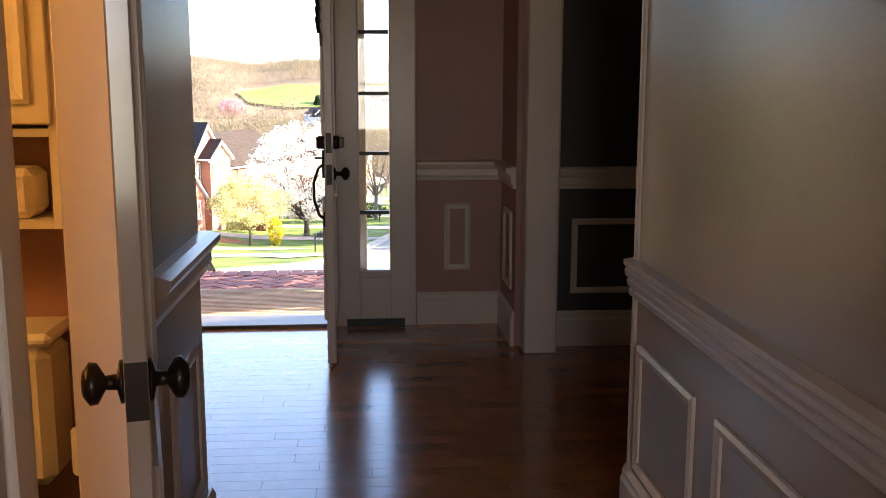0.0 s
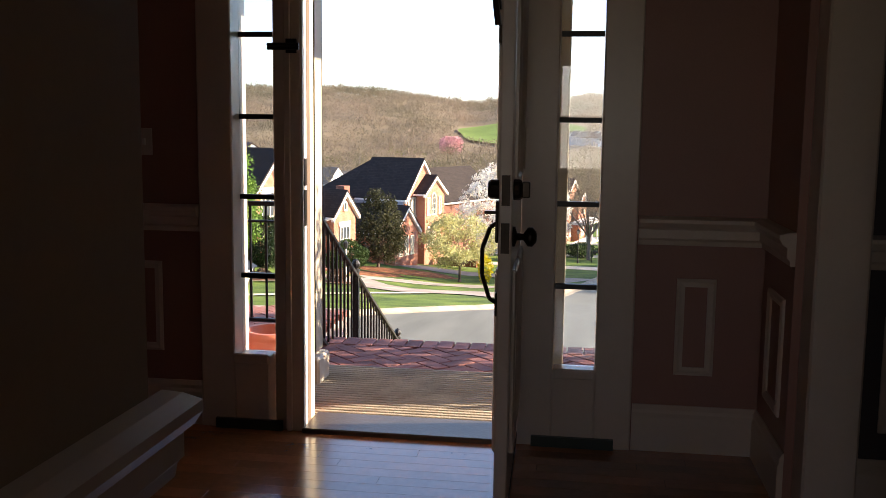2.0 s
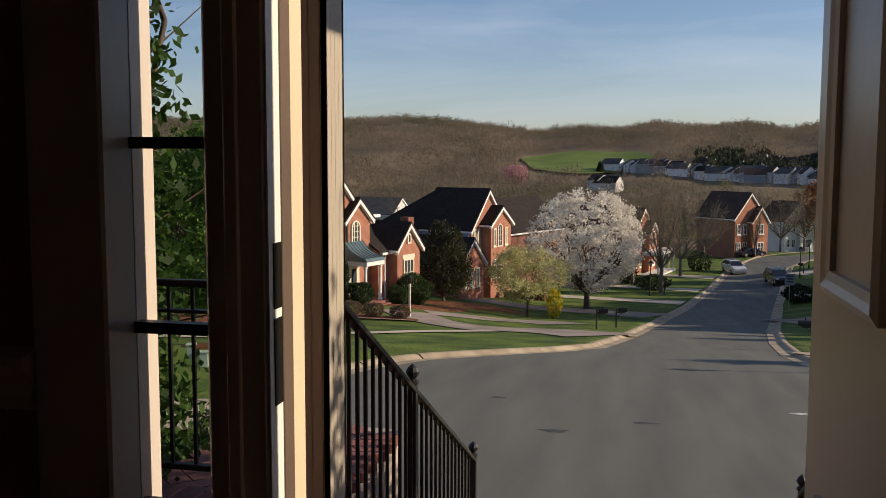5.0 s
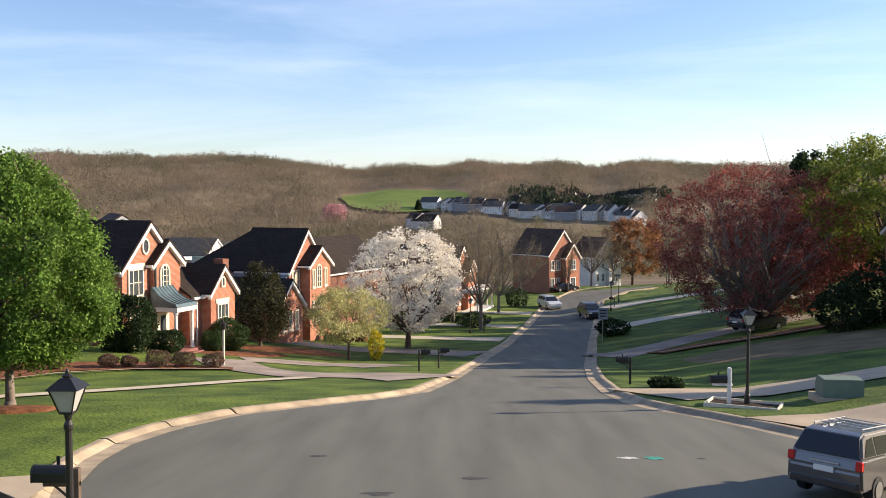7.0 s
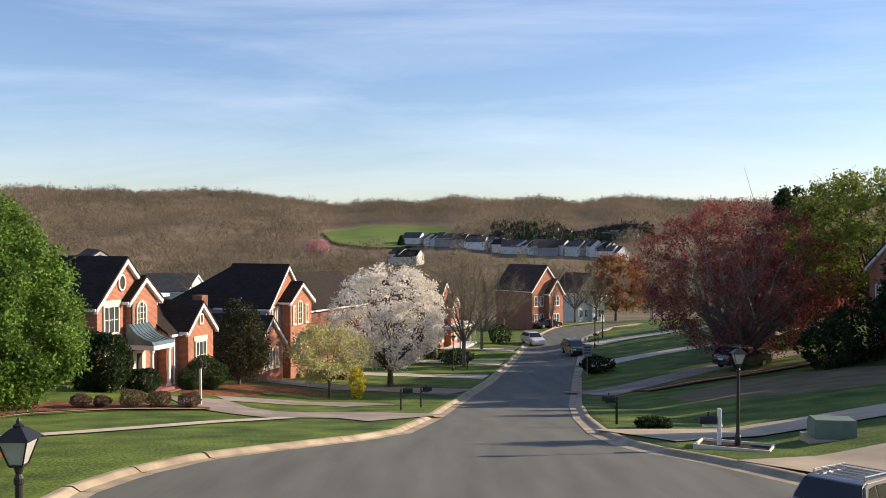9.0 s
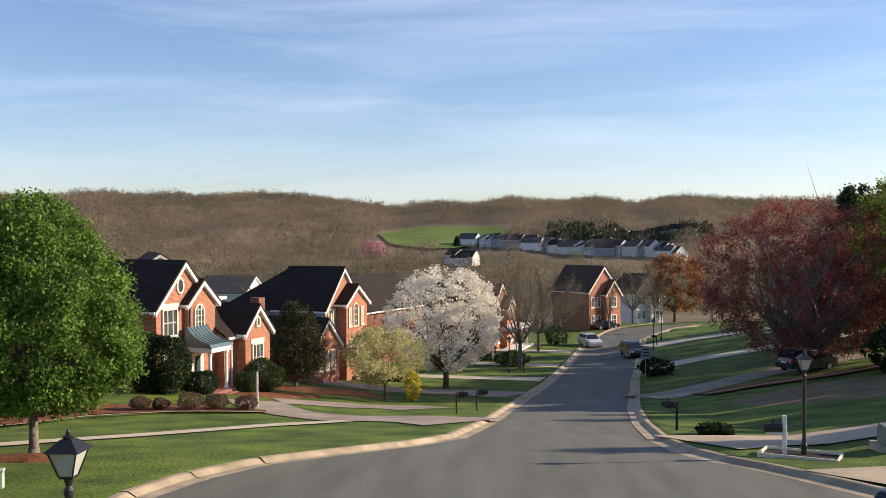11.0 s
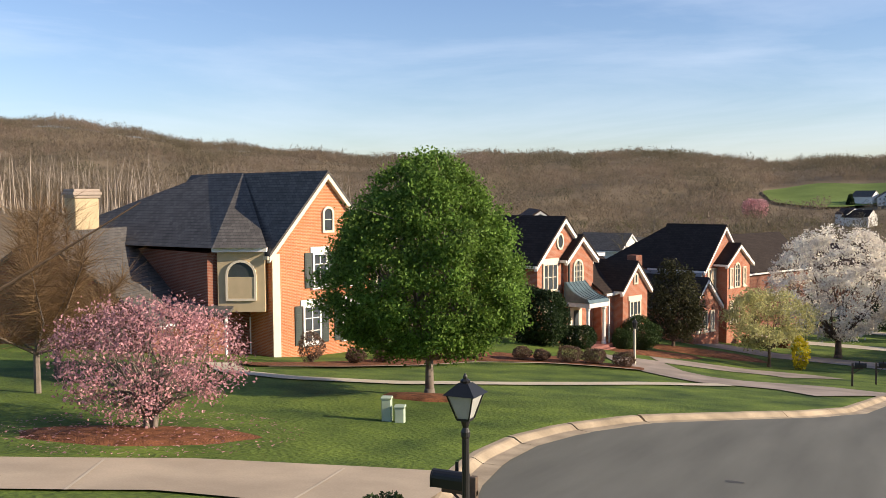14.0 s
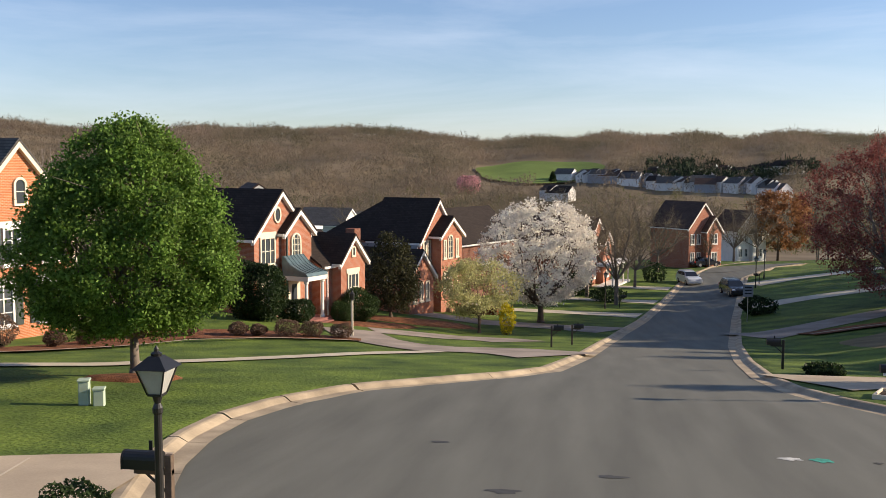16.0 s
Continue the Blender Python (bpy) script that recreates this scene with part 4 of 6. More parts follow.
# ---- houses ----
def add_window(parent, m, w, h, kind="sash", shutters=0.0, frame_mat="white", cols=2, rows=2, lintel=False):
    """A window facing local +x at the pose m (its sill's centre)."""
    bm = bmesh.new()
    t = 0.11
    if kind == "arch":
        seg = 10
        pts = [(-w / 2, 0)] + [(w / 2, 0)] + [(w / 2 * math.cos(math.pi * i / seg), h - w / 2 + w / 2 * math.sin(math.pi * i / seg)) for i in range(seg + 1)]
        inn = [(y * (1 - 2 * t / w), min(max(z, t), h) if z < h - w / 2 else (h - w / 2) + (z - (h - w / 2)) * (1 - 2 * t / w)) for y, z in pts]
    elif kind == "round":
        pts = [(w / 2 * math.cos(2 * math.pi * i / 16), h / 2 + h / 2 * math.sin(2 * math.pi * i / 16)) for i in range(16)]
        inn = [(y * (1 - 2 * t / w), h / 2 + (z - h / 2) * (1 - 2 * t / h)) for y, z in pts]
    else:
        pts = [(-w / 2, 0), (w / 2, 0), (w / 2, h), (-w / 2, h)]
        inn = [(-w / 2 + t, t), (w / 2 - t, t), (w / 2 - t, h - t), (-w / 2 + t, h - t)]
    k = len(pts)
    ring = [[bm.verts.new((x, y, z)) for y, z in p] for x, p in ((-0.02, pts), (0.09, pts), (0.09, inn), (0.01, inn))]
    for a, b in zip(ring, ring[1:]):
        for i in range(k):
            j = (i + 1) % k
            bm.faces.new((a[i], a[j], b[j], b[i]))
    for c in range(1, cols):
        y = -w / 2 + w * c / cols
        add_box(bm, 0.02, 0.07, y - 0.03, y + 0.03, t, h - t * 1.05)
    for r in range(1, rows):
        z = h * r / rows
        add_box(bm, 0.02, 0.06, -w / 2 + t, w / 2 - t, z - 0.022, z + 0.022)
    if kind == "sash":
        add_box(bm, 0.0, 0.14, -w / 2 - 0.08, w / 2 + 0.08, -0.1, -0.002)
        if lintel:
            add_box(bm, 0.0, 0.06, -w / 2 - 0.12, w / 2 + 0.12, h + 0.003, h + 0.3)
    win = part("window", bm, M[frame_mat], parent)
    win.matrix_basis = m
    bm = bmesh.new()
    bm.faces.new([bm.verts.new((0.03, y, z)) for y, z in inn])
    part("pane", bm, M["window"], win)
    if shutters:
        for s in (-1, 1):
            bm = bmesh.new()
            y0 = s * (w / 2 + 0.06 + shutters / 2)
            add_box(bm, 0, 0.06, y0 - shutters / 2, y0 + shutters / 2, -0.02, h + 0.02, 0.008)
            for q in range(int(h / 0.12)):
                add_box(bm, 0.05, 0.075, y0 - shutters / 2 + 0.06, y0 + shutters / 2 - 0.06, 0.05 + q * 0.12, 0.12 + q * 0.12)
            part("shutter", bm, M["shutter"], parent).matrix_basis = m
    return win


def gable_block(parent, y0, y1, x0, x1, zb, ze, rise, wall, roof, trim="white", ridge="X", over=0.4, hip=False):
    """A block with a pitched roof; the gable's axis runs along local X or Y."""
    if ridge == "X":
        a0, a1, b0, b1 = y0, y1, x0, x1
    else:
        a0, a1, b0, b1 = x0, x1, y0, y1
    am = (a0 + a1) / 2
    s = rise / (am - a0)
    if hip:
        if ridge == "X":
            box("wall", x0, x1, y0, y1, zb, ze, M[wall], parent)
        bm = bmesh.new()
        o = over
        inset = (am - a0) * 0.9
        lo = [(b0 - o, a0 - o), (b1 + (0 if hip == 1 else o), a0 - o), (b1 + (0 if hip == 1 else o), a1 + o), (b0 - o, a1 + o)]
        top = [(b0 + inset, am), (b1 if hip == 1 else b1 - inset, am)]
        mk = (lambda b, a, z: (b, a, z)) if ridge == "X" else (lambda b, a, z: (a, b, z))
        v = [bm.verts.new(mk(b, a, ze - o * s * 0.5)) for b, a in lo] + [bm.verts.new(mk(b, a, ze + rise)) for b, a in top]
        for q in ((0, 1, 5, 4), (1, 2, 5), (2, 3, 4, 5), (3, 0, 4), (3, 2, 1, 0)):
            bm.faces.new([v[i] for i in q])
        part("roof", bm, M[roof], parent)
        return
    prism("wall", [(a0, zb), (a1, zb), (a1, ze), (am, ze + rise), (a0, ze)], ridge, b0, b1, M[wall], parent)
    t, o = 0.16, over

    def chevron(d0, d1):
        return [(a0 - o, ze - o * s + d0), (am, ze + rise + d0), (a1 + o, ze - o * s + d0), (a1 + o, ze - o * s + d1), (am, ze + rise + d1), (a0 - o, ze - o * s + d1)]
    prism("roof", chevron(0.02, 0.02 + t), ridge, b0 - 0.25, b1 + 0.25, M[roof], parent)
    prism("rake_trim", chevron(-0.26, 0.014), ridge, b1 + 0.004, b1 + 0.24, M[trim], parent)
    for a, sg in ((a0 - o, -1), (a1 + o, 1)):
        r = (b0, b1 + 0.2, min(a, a + sg * 0.1), max(a, a + sg * 0.1)) if ridge == "X" else (min(a, a + sg * 0.1), max(a, a + sg * 0.1), b0, b1 + 0.2)
        box("gutter", *r, ze - o * s - 0.1, ze - o * s + 0.06, M[trim], parent)


def f_x(x, y, z):
    return pose(x, y, z)


# orange brick house, gable towards the street
A = thing("brick_house", "two-storey orange brick house with grey shingle roof and dark shutters", "house", pose(-28.2, 39.7, -7.4, 0, 0, -19.3))
gable_block(A, 0, 6.7, -13, 0, -1.2, 6.0, 3.75, "brick_orange", "shingle", "cream", over=0.3)
box("corner_trim", 0.003, 0.05, -0.02, 0.42, 0.1, 5.8, M["cream"], A)
box("corner_trim", 0.003, 0.05, 6.3, 6.72, 0.1, 5.6, M["cream"], A)
add_window(A, f_x(0.0, 2.35, 1.15), 1.15, 1.95, "sash", 0.42, cols=2, rows=3, lintel=True)
add_window(A, f_x(0.0, 4.85, 1.15), 1.15, 1.95, "sash", 0.42, cols=2, rows=3, lintel=True)
add_window(A, f_x(0.0, 2.9, 4.0), 0.95, 1.75, "sash", 0.42, cols=2, rows=3, lintel=True)
add_window(A, f_x(0.0, 5.0, 4.0), 0.95, 1.75, "sash", 0.42, cols=2, rows=3, lintel=True)
add_window(A, f_x(0.0, 3.45, 6.75), 0.72, 1.35, "arch", cols=1, rows=2, frame_mat="cream")
# canted entrance bay in the corner
BAY = pose(-0.15, -0.35, 0, 0, 0, -45)
bay = box("bay", -1.6, 0.0, -2.3, 0.0, 3.0, 5.95, M["stucco"], A, m=None)
bay.matrix_basis = BAY
add_window(A, BAY @ pose(0.0, -1.15, 3.55), 1.5, 2.0, "arch", cols=1, rows=1, frame_mat="cream")
sp = box("bay_panel", 0.025, 0.065, -1.78, -0.52, 3.65, 4.72, M["stucco"], A)
sp.matrix_basis = BAY
bf = box("bay_fascia", -0.1, 0.3, -2.5, 0.15, 5.95, 6.15, M["white"], A)
bf.matrix_basis = BAY
br = bmesh.new()
v = [br.verts.new(p) for p in ((-7.6, 3.35, 9.96), (-11.4, 3.35, 9.96), (-1.45, -2.45, 6.16), (0.32, -0.5, 6.16), (-19.0, -4.2, 6.0), (-19.0, 9.0, 6.0), (-11.4, 3.36, 6.0))]
for q in ((0, 1, 2, 3), (1, 4, 2), (1, 5, 4), (3, 2, 4, 5, 6), (0, 3, 6), (0, 6, 5, 1)):
    br.faces.new([v[i] for i in q])
part("bay_roof", br, M["shingle"], A)
dr = box("entry_wall", -2.2, -1.6, -2.7, 0.0, -0.4, 3.0, M["stucco"], A)
dr.matrix_basis = BAY
dd = bmesh.new()
add_box(dd, -1.6, -1.52, -2.5, -0.9, -0.1, 2.55, 0.0)
fd = part("front_door_surround", dd, M["white"], A)
fd.matrix_basis = BAY
dg = box("front_door", -1.52, -1.49, -2.2, -1.2, 0.1, 2.3, M["window"], fd)
# the recess's shade is put into this wall's darker brick colour
box("wall", -15, -2.0, -2.4, 0.02, -1.0, 5.9, M["brick_shaded"], A)
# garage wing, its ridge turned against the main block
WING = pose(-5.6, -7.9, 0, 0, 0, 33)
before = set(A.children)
# wing walls carry their shade in the darkened brick colour
gable_block(A, 0.2, 9.0, -7.4, 4.4, -1.2, 2.75, 4.05, "brick_shaded", "shingle", ridge="Y", over=0.3)
for ob in set(A.children) - before:
    ob.matrix_basis = WING
lean = bmesh.new()
low = [(-2.6, -4.6, 3.0), (-4.4, -1.6, 3.5), (-2.2, -0.6, 3.3), (-0.3, -2.3, 2.95)]
ends = [[lean.verts.new((x, y, z + d)) for x, y, z in low] for d in (0.0, 0.16)]
lean.faces.new(ends[0])
lean.faces.new(ends[1][::-1])
for i in range(4):
    lean.faces.new((ends[0][i], ends[0][(i + 1) % 4], ends[1][(i + 1) % 4], ends[1][i]))
part("entry_roof", lean, M["shingle"], A)
# entry walls have their shade coloured in with the same darkened brick
prism("entry_gable", [(-2.7, -4.4), (-4.4, -1.8), (-3.0, -1.4), (-1.9, -2.7)], "Z", -1.0, 2.95, M["brick_shaded"], A)
box("entry_post", -0.5, -0.38, -2.45, -2.33, -0.3, 2.95, M["white"], A, 0.01)
box("chimney", -11.0, -9.7, -5.5, -4.2, -1, 8.6, M["stucco"], A, 0.04)
for k, g in enumerate((0.06, 0.14, 0.05)):
    box("chimney_cap", -11.0 - g, -9.7 + g, -5.5 - g, -4.2 + g, 8.6 + k * 0.16, 8.758 + k * 0.16, M["aggregate"], A, 0.02)
box("porch_floor", -3.0, 1.6, -6.5, -0.4, -0.6, 0.05, M["porchbrick"], A)
box("side_step", 0.08, 0.5, -0.6, -0.1, -0.3, 0.45, M["cream"], A, 0.02)

# red brick house with a metal-roofed portico
H1 = thing("brick_house", "two-storey red brick house with dark roof and white portico", "house", pose(-20.7, 56.6, -8.3, 0, 0, -19.3))
gable_block(H1, 0, 5.1, -13, 0, -1.0, 5.35, 2.6, "brick_red", "shingle_dark", over=0.3)
add_window(H1, f_x(0, 1.22, 3.45), 1.45, 1.75, "sash", cols=3, rows=2, frame_mat="cream", lintel=True)
add_window(H1, f_x(0, 1.3, 0.35), 1.45, 1.9, "sash", cols=3, rows=2, frame_mat="cream", lintel=True)
add_window(H1, f_x(0, 2.2, 6.0), 0.7, 1.05, "round", cols=1, rows=1, frame_mat="cream")
box("wall", -12, -0.5, 5.1, 6.4, -1.0, 5.5, M["brick_red"], H1)
gable_block(H1, 3.2, 6.6, -12.5, -0.9, 5.0, 5.35, 2.2, "brick_red", "shingle_dark", ridge="Y", over=0.4)
gable_block(H1, 2.55, 5.25, -4, 0.35, -1.0, 5.55, 1.2, "brick_red", "shingle_dark", over=0.3)
add_window(H1, f_x(0.35, 3.6, 3.45), 1.0, 1.9, "arch", cols=3, rows=5, frame_mat="cream")
add_window(H1, f_x(-0.5, 5.75, 3.6), 0.6, 1.7, "sash", cols=2, rows=3, frame_mat="cream")
box("gutter", -0.5, 0.1, 5.3, 6.9, 5.4, 5.6, M["white"], H1)
box("downpipe", 0.36, 0.44, 2.62, 2.72, -0.6, 5.3, M["shutter"], H1)
pr = bmesh.new()
prof = [(2.35, 2.75), (2.2, 2.95), (1.6, 3.1), (1.0, 3.4), (0.45, 3.95), (0.36, 3.95), (0.36, 2.75)]
lo = [pr.verts.new((x, 2.2, z)) for x, z in prof]
hi = [pr.verts.new((x, 4.3, z)) for x, z in prof]
pr.faces.new(lo)
pr.faces.new(hi[::-1])
for i in range(len(prof)):
    j = (i + 1) % len(prof)
    pr.faces.new((lo[i], lo[j], hi[j], hi[i]))
proof = part("portico_roof", pr, M["copper"], H1)
for k in range(7):
    sm = bmesh.new()
    for (xa, za), (xb, zb) in zip(prof[1:5], prof[2:5]):
        add_tube(sm, (xa, 2.25 + k * 0.33, za + 0.02), (xb, 2.25 + k * 0.33, zb + 0.02), 0.025, 0.025, 4, False)
    part("seam", sm, M["copper"], proof)
box("portico_beam", 0.36, 2.3, 2.25, 4.25, 2.45, 2.745, M["white"], H1, 0.02)
for yy in (2.42, 4.08):
    bm = bmesh.new()
    add_lathe(bm, [(0.16, 0.05), (0.16, 0.15), (0.11, 0.2), (0.10, 2.25), (0.15, 2.32), (0.15, 2.449)], 12, (2.05, yy, 0))
    part("column", bm, M["white"], H1, smooth=False)
box("portico_floor", 0.36, 2.5, 2.1, 4.6, -0.9, 0.049, M["porchbrick"], H1)
for k in range(4):
    box("step", 2.5 + k * 0.3, 2.8 + k * 0.3, 2.6, 4.3, -1.1, -0.12 - k * 0.17, M["porchbrick"], H1)
bm = bmesh.new()
add_box(bm, 0.351, 0.42, 2.75, 3.95, 0.05, 2.3)
sur = part("door_surround", bm, M["cream"], H1)
box("front_door", 0.42, 0.45, 3.1, 3.6, 0.1, 2.1, M["window"], sur)
gable_block(H1, 6.65, 9.5, -6, 1.7, -1.0, 3.4, 1.5, "brick_red", "shingle_dark", over=0.3)
box("wall", -8, 1.0, 5.3, 6.7, -1.0, 3.2, M["brick_red"], H1)
gable_block(H1, 5.4, 9.2, -5.5, 0.9, 2.8, 3.2, 2.0, "brick_red", "shingle_dark", ridge="Y", over=0.35)
add_window(H1, f_x(1.7, 8.0, 0.5), 1.3, 1.95, "sash", cols=3, rows=2, frame_mat="cream", lintel=True)
add_window(H1, f_x(1.7, 8.07, 3.5), 0.45, 0.75, "arch", cols=1, rows=1, frame_mat="cream")
box("downpipe", 1.0, 1.08, 6.0, 6.08, -0.4, 3.1, M["white"], H1)

# second red brick house, with a low garage gable
H2 = thing("brick_house", "two-storey red brick house with a broad dark roof", "house", pose(-14.6, 81.2, -10.4, 0, 0, -19.3))
gable_block(H2, -1.2, 4.9, -5.2, 0, -1.0, 5.5, 3.25, "brick_red", "shingle_dark", over=0.3)
gable_block(H2, 0.6, 4.4, -4, 1.0, -1.0, 5.9, 1.35, "brick_red", "shingle_dark", over=0.35)
for yy, zz in ((-0.55, 3.7), (0.2, 3.7)):
    add_window(H2, f_x(0, yy, zz), 0.6, 1.7, "sash", cols=2, rows=2, frame_mat="cream")
add_window(H2, f_x(1.0, 2.2, 3.7), 0.9, 2.1, "arch", cols=2, rows=4, frame_mat="cream")
for yy in (1.2, 3.4):
    add_window(H2, f_x(1.0, yy, 3.8), 0.5, 1.6, "sash", cols=2, rows=3, frame_mat="cream")
for yy in (1.3, 2.2, 3.2):
    add_window(H2, f_x(1.0, yy, 0.9), 0.6, 1.8, "sash", cols=2, rows=3, frame_mat="cream")
gable_block(H2, -5.4, -1.4, -6.7, 1.4, -1.0, 2.9, 1.9, "brick_red", "shingle_dark", over=0.35)
for yy in (-4.5, -3.5, -2.5):
    add_window(H2, f_x(1.4, yy, 0.7), 0.6, 1.6, "sash", cols=2, rows=2, frame_mat="cream")
hip = bmesh.new()
v = [hip.verts.new(p) for p in ((-5.0, 1.85, 8.93), (-10.5, -1.6, 5.3), (-10.5, 5.3, 5.3), (-5.0, -1.5, 5.33), (-5.0, 5.2, 5.33))]
for q in ((0, 1, 3), (0, 2, 1), (0, 4, 2), (1, 2, 4, 3), (0, 3, 4)):
    hip.faces.new([v[i] for i in q])
part("roof", hip, M["shingle_dark"], H2)
box("wall", -10.1, -5.2, -1.2, 4.9, -1, 5.29, M["brick_red"], H2)
box("roof_band", -6.5, -0.05, -1.62, -1.5, 4.7, 5.1, M["siding_grey"], H2)
box("chimney", -6.0, -5.1, -3.4, -2.5, 2.5, 6.4, M["brick_shaded"], H2)
box("garden_wall", 1.5, 5.5, 2.2, 2.6, -0.9, -0.2, M["mulch"], H2)


def far_house(label, x, y, w, d, h, rise, rot, wall, roof, seed, z=None, wins=True, group="", porch=False, second=True):
    rng = random.Random(seed)
    zz = (gz(x, y) if z is None else z) - 0.2
    h0 = thing("house", label, "house", pose(x, y, zz, 0, 0, rot), group)
    gable_block(h0, 0, w, -d, 0, -1.2, h, rise, wall, roof, over=0.35)
    if second:
        gable_block(h0, w * 0.45, w * 0.95, -d * 0.5, 0.9, -1.2, h * 0.92, rise * 0.55, wall, roof, over=0.3)
    if wins:
        for zz in (0.9, 3.7):
            for k in range(2):
                add_window(h0, f_x(0.0, w * (0.12 + 0.2 * k), zz), 0.85, 1.6, "sash", cols=2, rows=2)
            if second:
                add_window(h0, f_x(0.9, w * 0.7, zz), 1.3, 1.6, "sash", cols=2, rows=2)
    if porch:
        box("porch_roof", 0.9, 3.2, -0.5, w + 0.5, 2.7, 3.0, M["white"], h0)
        for k in range(4):
            box("porch_post", 2.9, 3.05, -0.2 + k * (w + 0.3) / 3, -0.05 + k * (w + 0.3) / 3, 0.3, 2.7, M["white"], h0)
        box("porch_deck", 0.9, 3.2, -0.5, w + 0.5, -0.8, 0.3, M["white"], h0)
    return h0


# shade cast by the neighbour is put into the wall colour
far_house("brick house with its neighbour's shade in the wall colour", -9.6, 108, 7, 12, 6.6, 3.2, 66, "brick_shaded", "shingle_dark", 1, wins=False, second=False)
far_house("brick house with a white porch behind bare trees", -1.5, 118, 8, 9, 5.6, 2.6, -14, "brick_red", "shingle_brown", 2, porch=True)
far_house("red brick house with steep gables beyond the parked cars", 13.0, 150, 6.5, 8, 6.4, 3.6, -48, "brick_red", "shingle_brown", 3)
far_house("pale sided house beyond the street bend", 25.0, 186, 6.5, 7, 6.0, 3.4, -55, "siding_white", "shingle_brown", 4)
far_house("brick house on the shaded bank behind the oak", 31.8, 73, 13, 11, 6.6, 3.4, 180, "brick_red", "shingle_dark", 5, z=-7.6, second=False)
far_house("grey-roofed house behind the brick houses", -39, 94, 9, 9, 6.0, 3.0, -62, "siding_grey", "shingle_brown", 6, z=gz(-39, 94), wins=False, second=False)
for k, (hx, hy, hw, rot, wl) in enumerate(((-44, 160, 9, -10, "siding_white"), (-38, 168, 9, 20, "siding_white"), (-34, 150, 12, -70, "siding_grey"), (-30, 172, 9, -15, "siding_white"), (-26, 160, 11, -75, "siding_grey"), (-24, 178, 8, 10, "siding_white"), (-19, 152, 12, -80, "siding_grey"), (-15, 190, 9, -20, "siding_white"))):
    far_house("pale sided house with grey roof down the slope", hx, hy, hw * 0.9, 9, 5.2, 2.6, rot, wl, "shingle", 20 + k, z=gz(hx, hy) - 1.0, wins=k % 2 == 0, group="houses down the slope", second=k % 3 == 0)
rng_t = random.Random(77)
for k in range(46):
    az = radians(-3.2 + 13.4 * ((k * 0.618) % 1))
    rr = 555 + 105 * ((k * 0.381 + 0.13) % 1)
    far_house("small pale house in the valley", rr * math.sin(az), rr * math.cos(az), rng_t.uniform(8, 12), rng_t.uniform(9, 14), rng_t.uniform(5, 6.5), rng_t.uniform(3, 4), -90 + rng_t.uniform(5, 80), "siding_white" if k % 4 else "siding_grey", ("shingle", "shingle_brown", "shingle_dark")[k % 3], 100 + k, wins=k % 3 == 0, group="houses in the valley", second=k % 2 == 0)
for k in range(22):
    az = radians(2.8 + 8.5 * ((k * 0.618) % 1))
    rr = 650 + 70 * ((k * 0.381 + 0.4) % 1)
    far_house("small white house among dark pines", rr * math.sin(az), rr * math.cos(az), rng_t.uniform(8, 11), 10, 5.5, 3.5, -90 + rng_t.uniform(10, 80), "siding_white", "shingle_dark", 300 + k, wins=False, group="houses among the pines", second=False)


# ---- street furniture ----
def street_lamp(label, x, y, height, z=None, rot=0):
    h0 = thing("street_lamp", label, "street lamp", pose(x, y, (gz(x, y) if z is None else z), 0, 0, rot), "street lamps")
    bm = bmesh.new()
    hb = height - 0.62
    add_lathe(bm, [(0.10, -0.15), (0.10, 0.35), (0.075, 0.42), (0.055, 0.6), (0.05, hb - 0.25), (0.065, hb - 0.22), (0.065, hb - 0.16), (0.04, hb - 0.1), (0.07, hb)], 12)
    part("post", bm, M["black"], h0)
    bm = bmesh.new()
    add_box(bm, -0.09, 0.09, -0.09, 0.09, hb, hb + 0.03)
    for sx in (-1, 1):
        for sy in (-1, 1):
            add_tube(bm, (sx * 0.09, sy * 0.09, hb + 0.02), (sx * 0.19, sy * 0.19, hb + 0.36), 0.012, 0.012, 4)
            add_tube(bm, (sx * 0.19, sy * 0.19, hb + 0.36), (-sx * 0.19 if sx == sy else sx * 0.19, sy * 0.19 if sx == sy else -sy * 0.19, hb + 0.36), 0.014, 0.014, 4)
    frame_ob = part("lantern_frame", bm, M["black"], h0)
    bm = bmesh.new()
    lo = [bm.verts.new((sx * 0.08, sy * 0.08, hb + 0.031)) for sx, sy in ((-1, -1), (1, -1), (1, 1), (-1, 1))]
    hi = [bm.verts.new((sx * 0.18, sy * 0.18, hb + 0.355)) for sx, sy in ((-1, -1), (1, -1), (1, 1), (-1, 1))]
    for i in range(4):
        j = (i + 1) % 4
        bm.faces.new((lo[i], lo[j], hi[j], hi[i]))
    part("glass_pane", bm, M["lampglass"], frame_ob, "frosted white glass")
    bm = bmesh.new()
    for s, z0 in ((0.235, hb + 0.36),):
        base = [bm.verts.new((sx * s, sy * s, z0)) for sx, sy in ((-1, -1), (1, -1), (1, 1), (-1, 1))]
        mid = [bm.verts.new((sx * 0.075, sy * 0.075, z0 + 0.15)) for sx, sy in ((-1, -1), (1, -1), (1, 1), (-1, 1))]
        bm.faces.new(base[::-1])
        bm.faces.new(mid)
        for i in range(4):
            j = (i + 1) % 4
            bm.faces.new((base[i], base[j], mid[j], mid[i]))
    add_lathe(bm, [(0.06, hb + 0.5), (0.075, hb + 0.54), (0.03, hb + 0.57), (0.03, hb + 0.6), (0.008, hb + 0.64)], 8)
    part("lantern_cap", bm, M["black"], h0)
    return h0


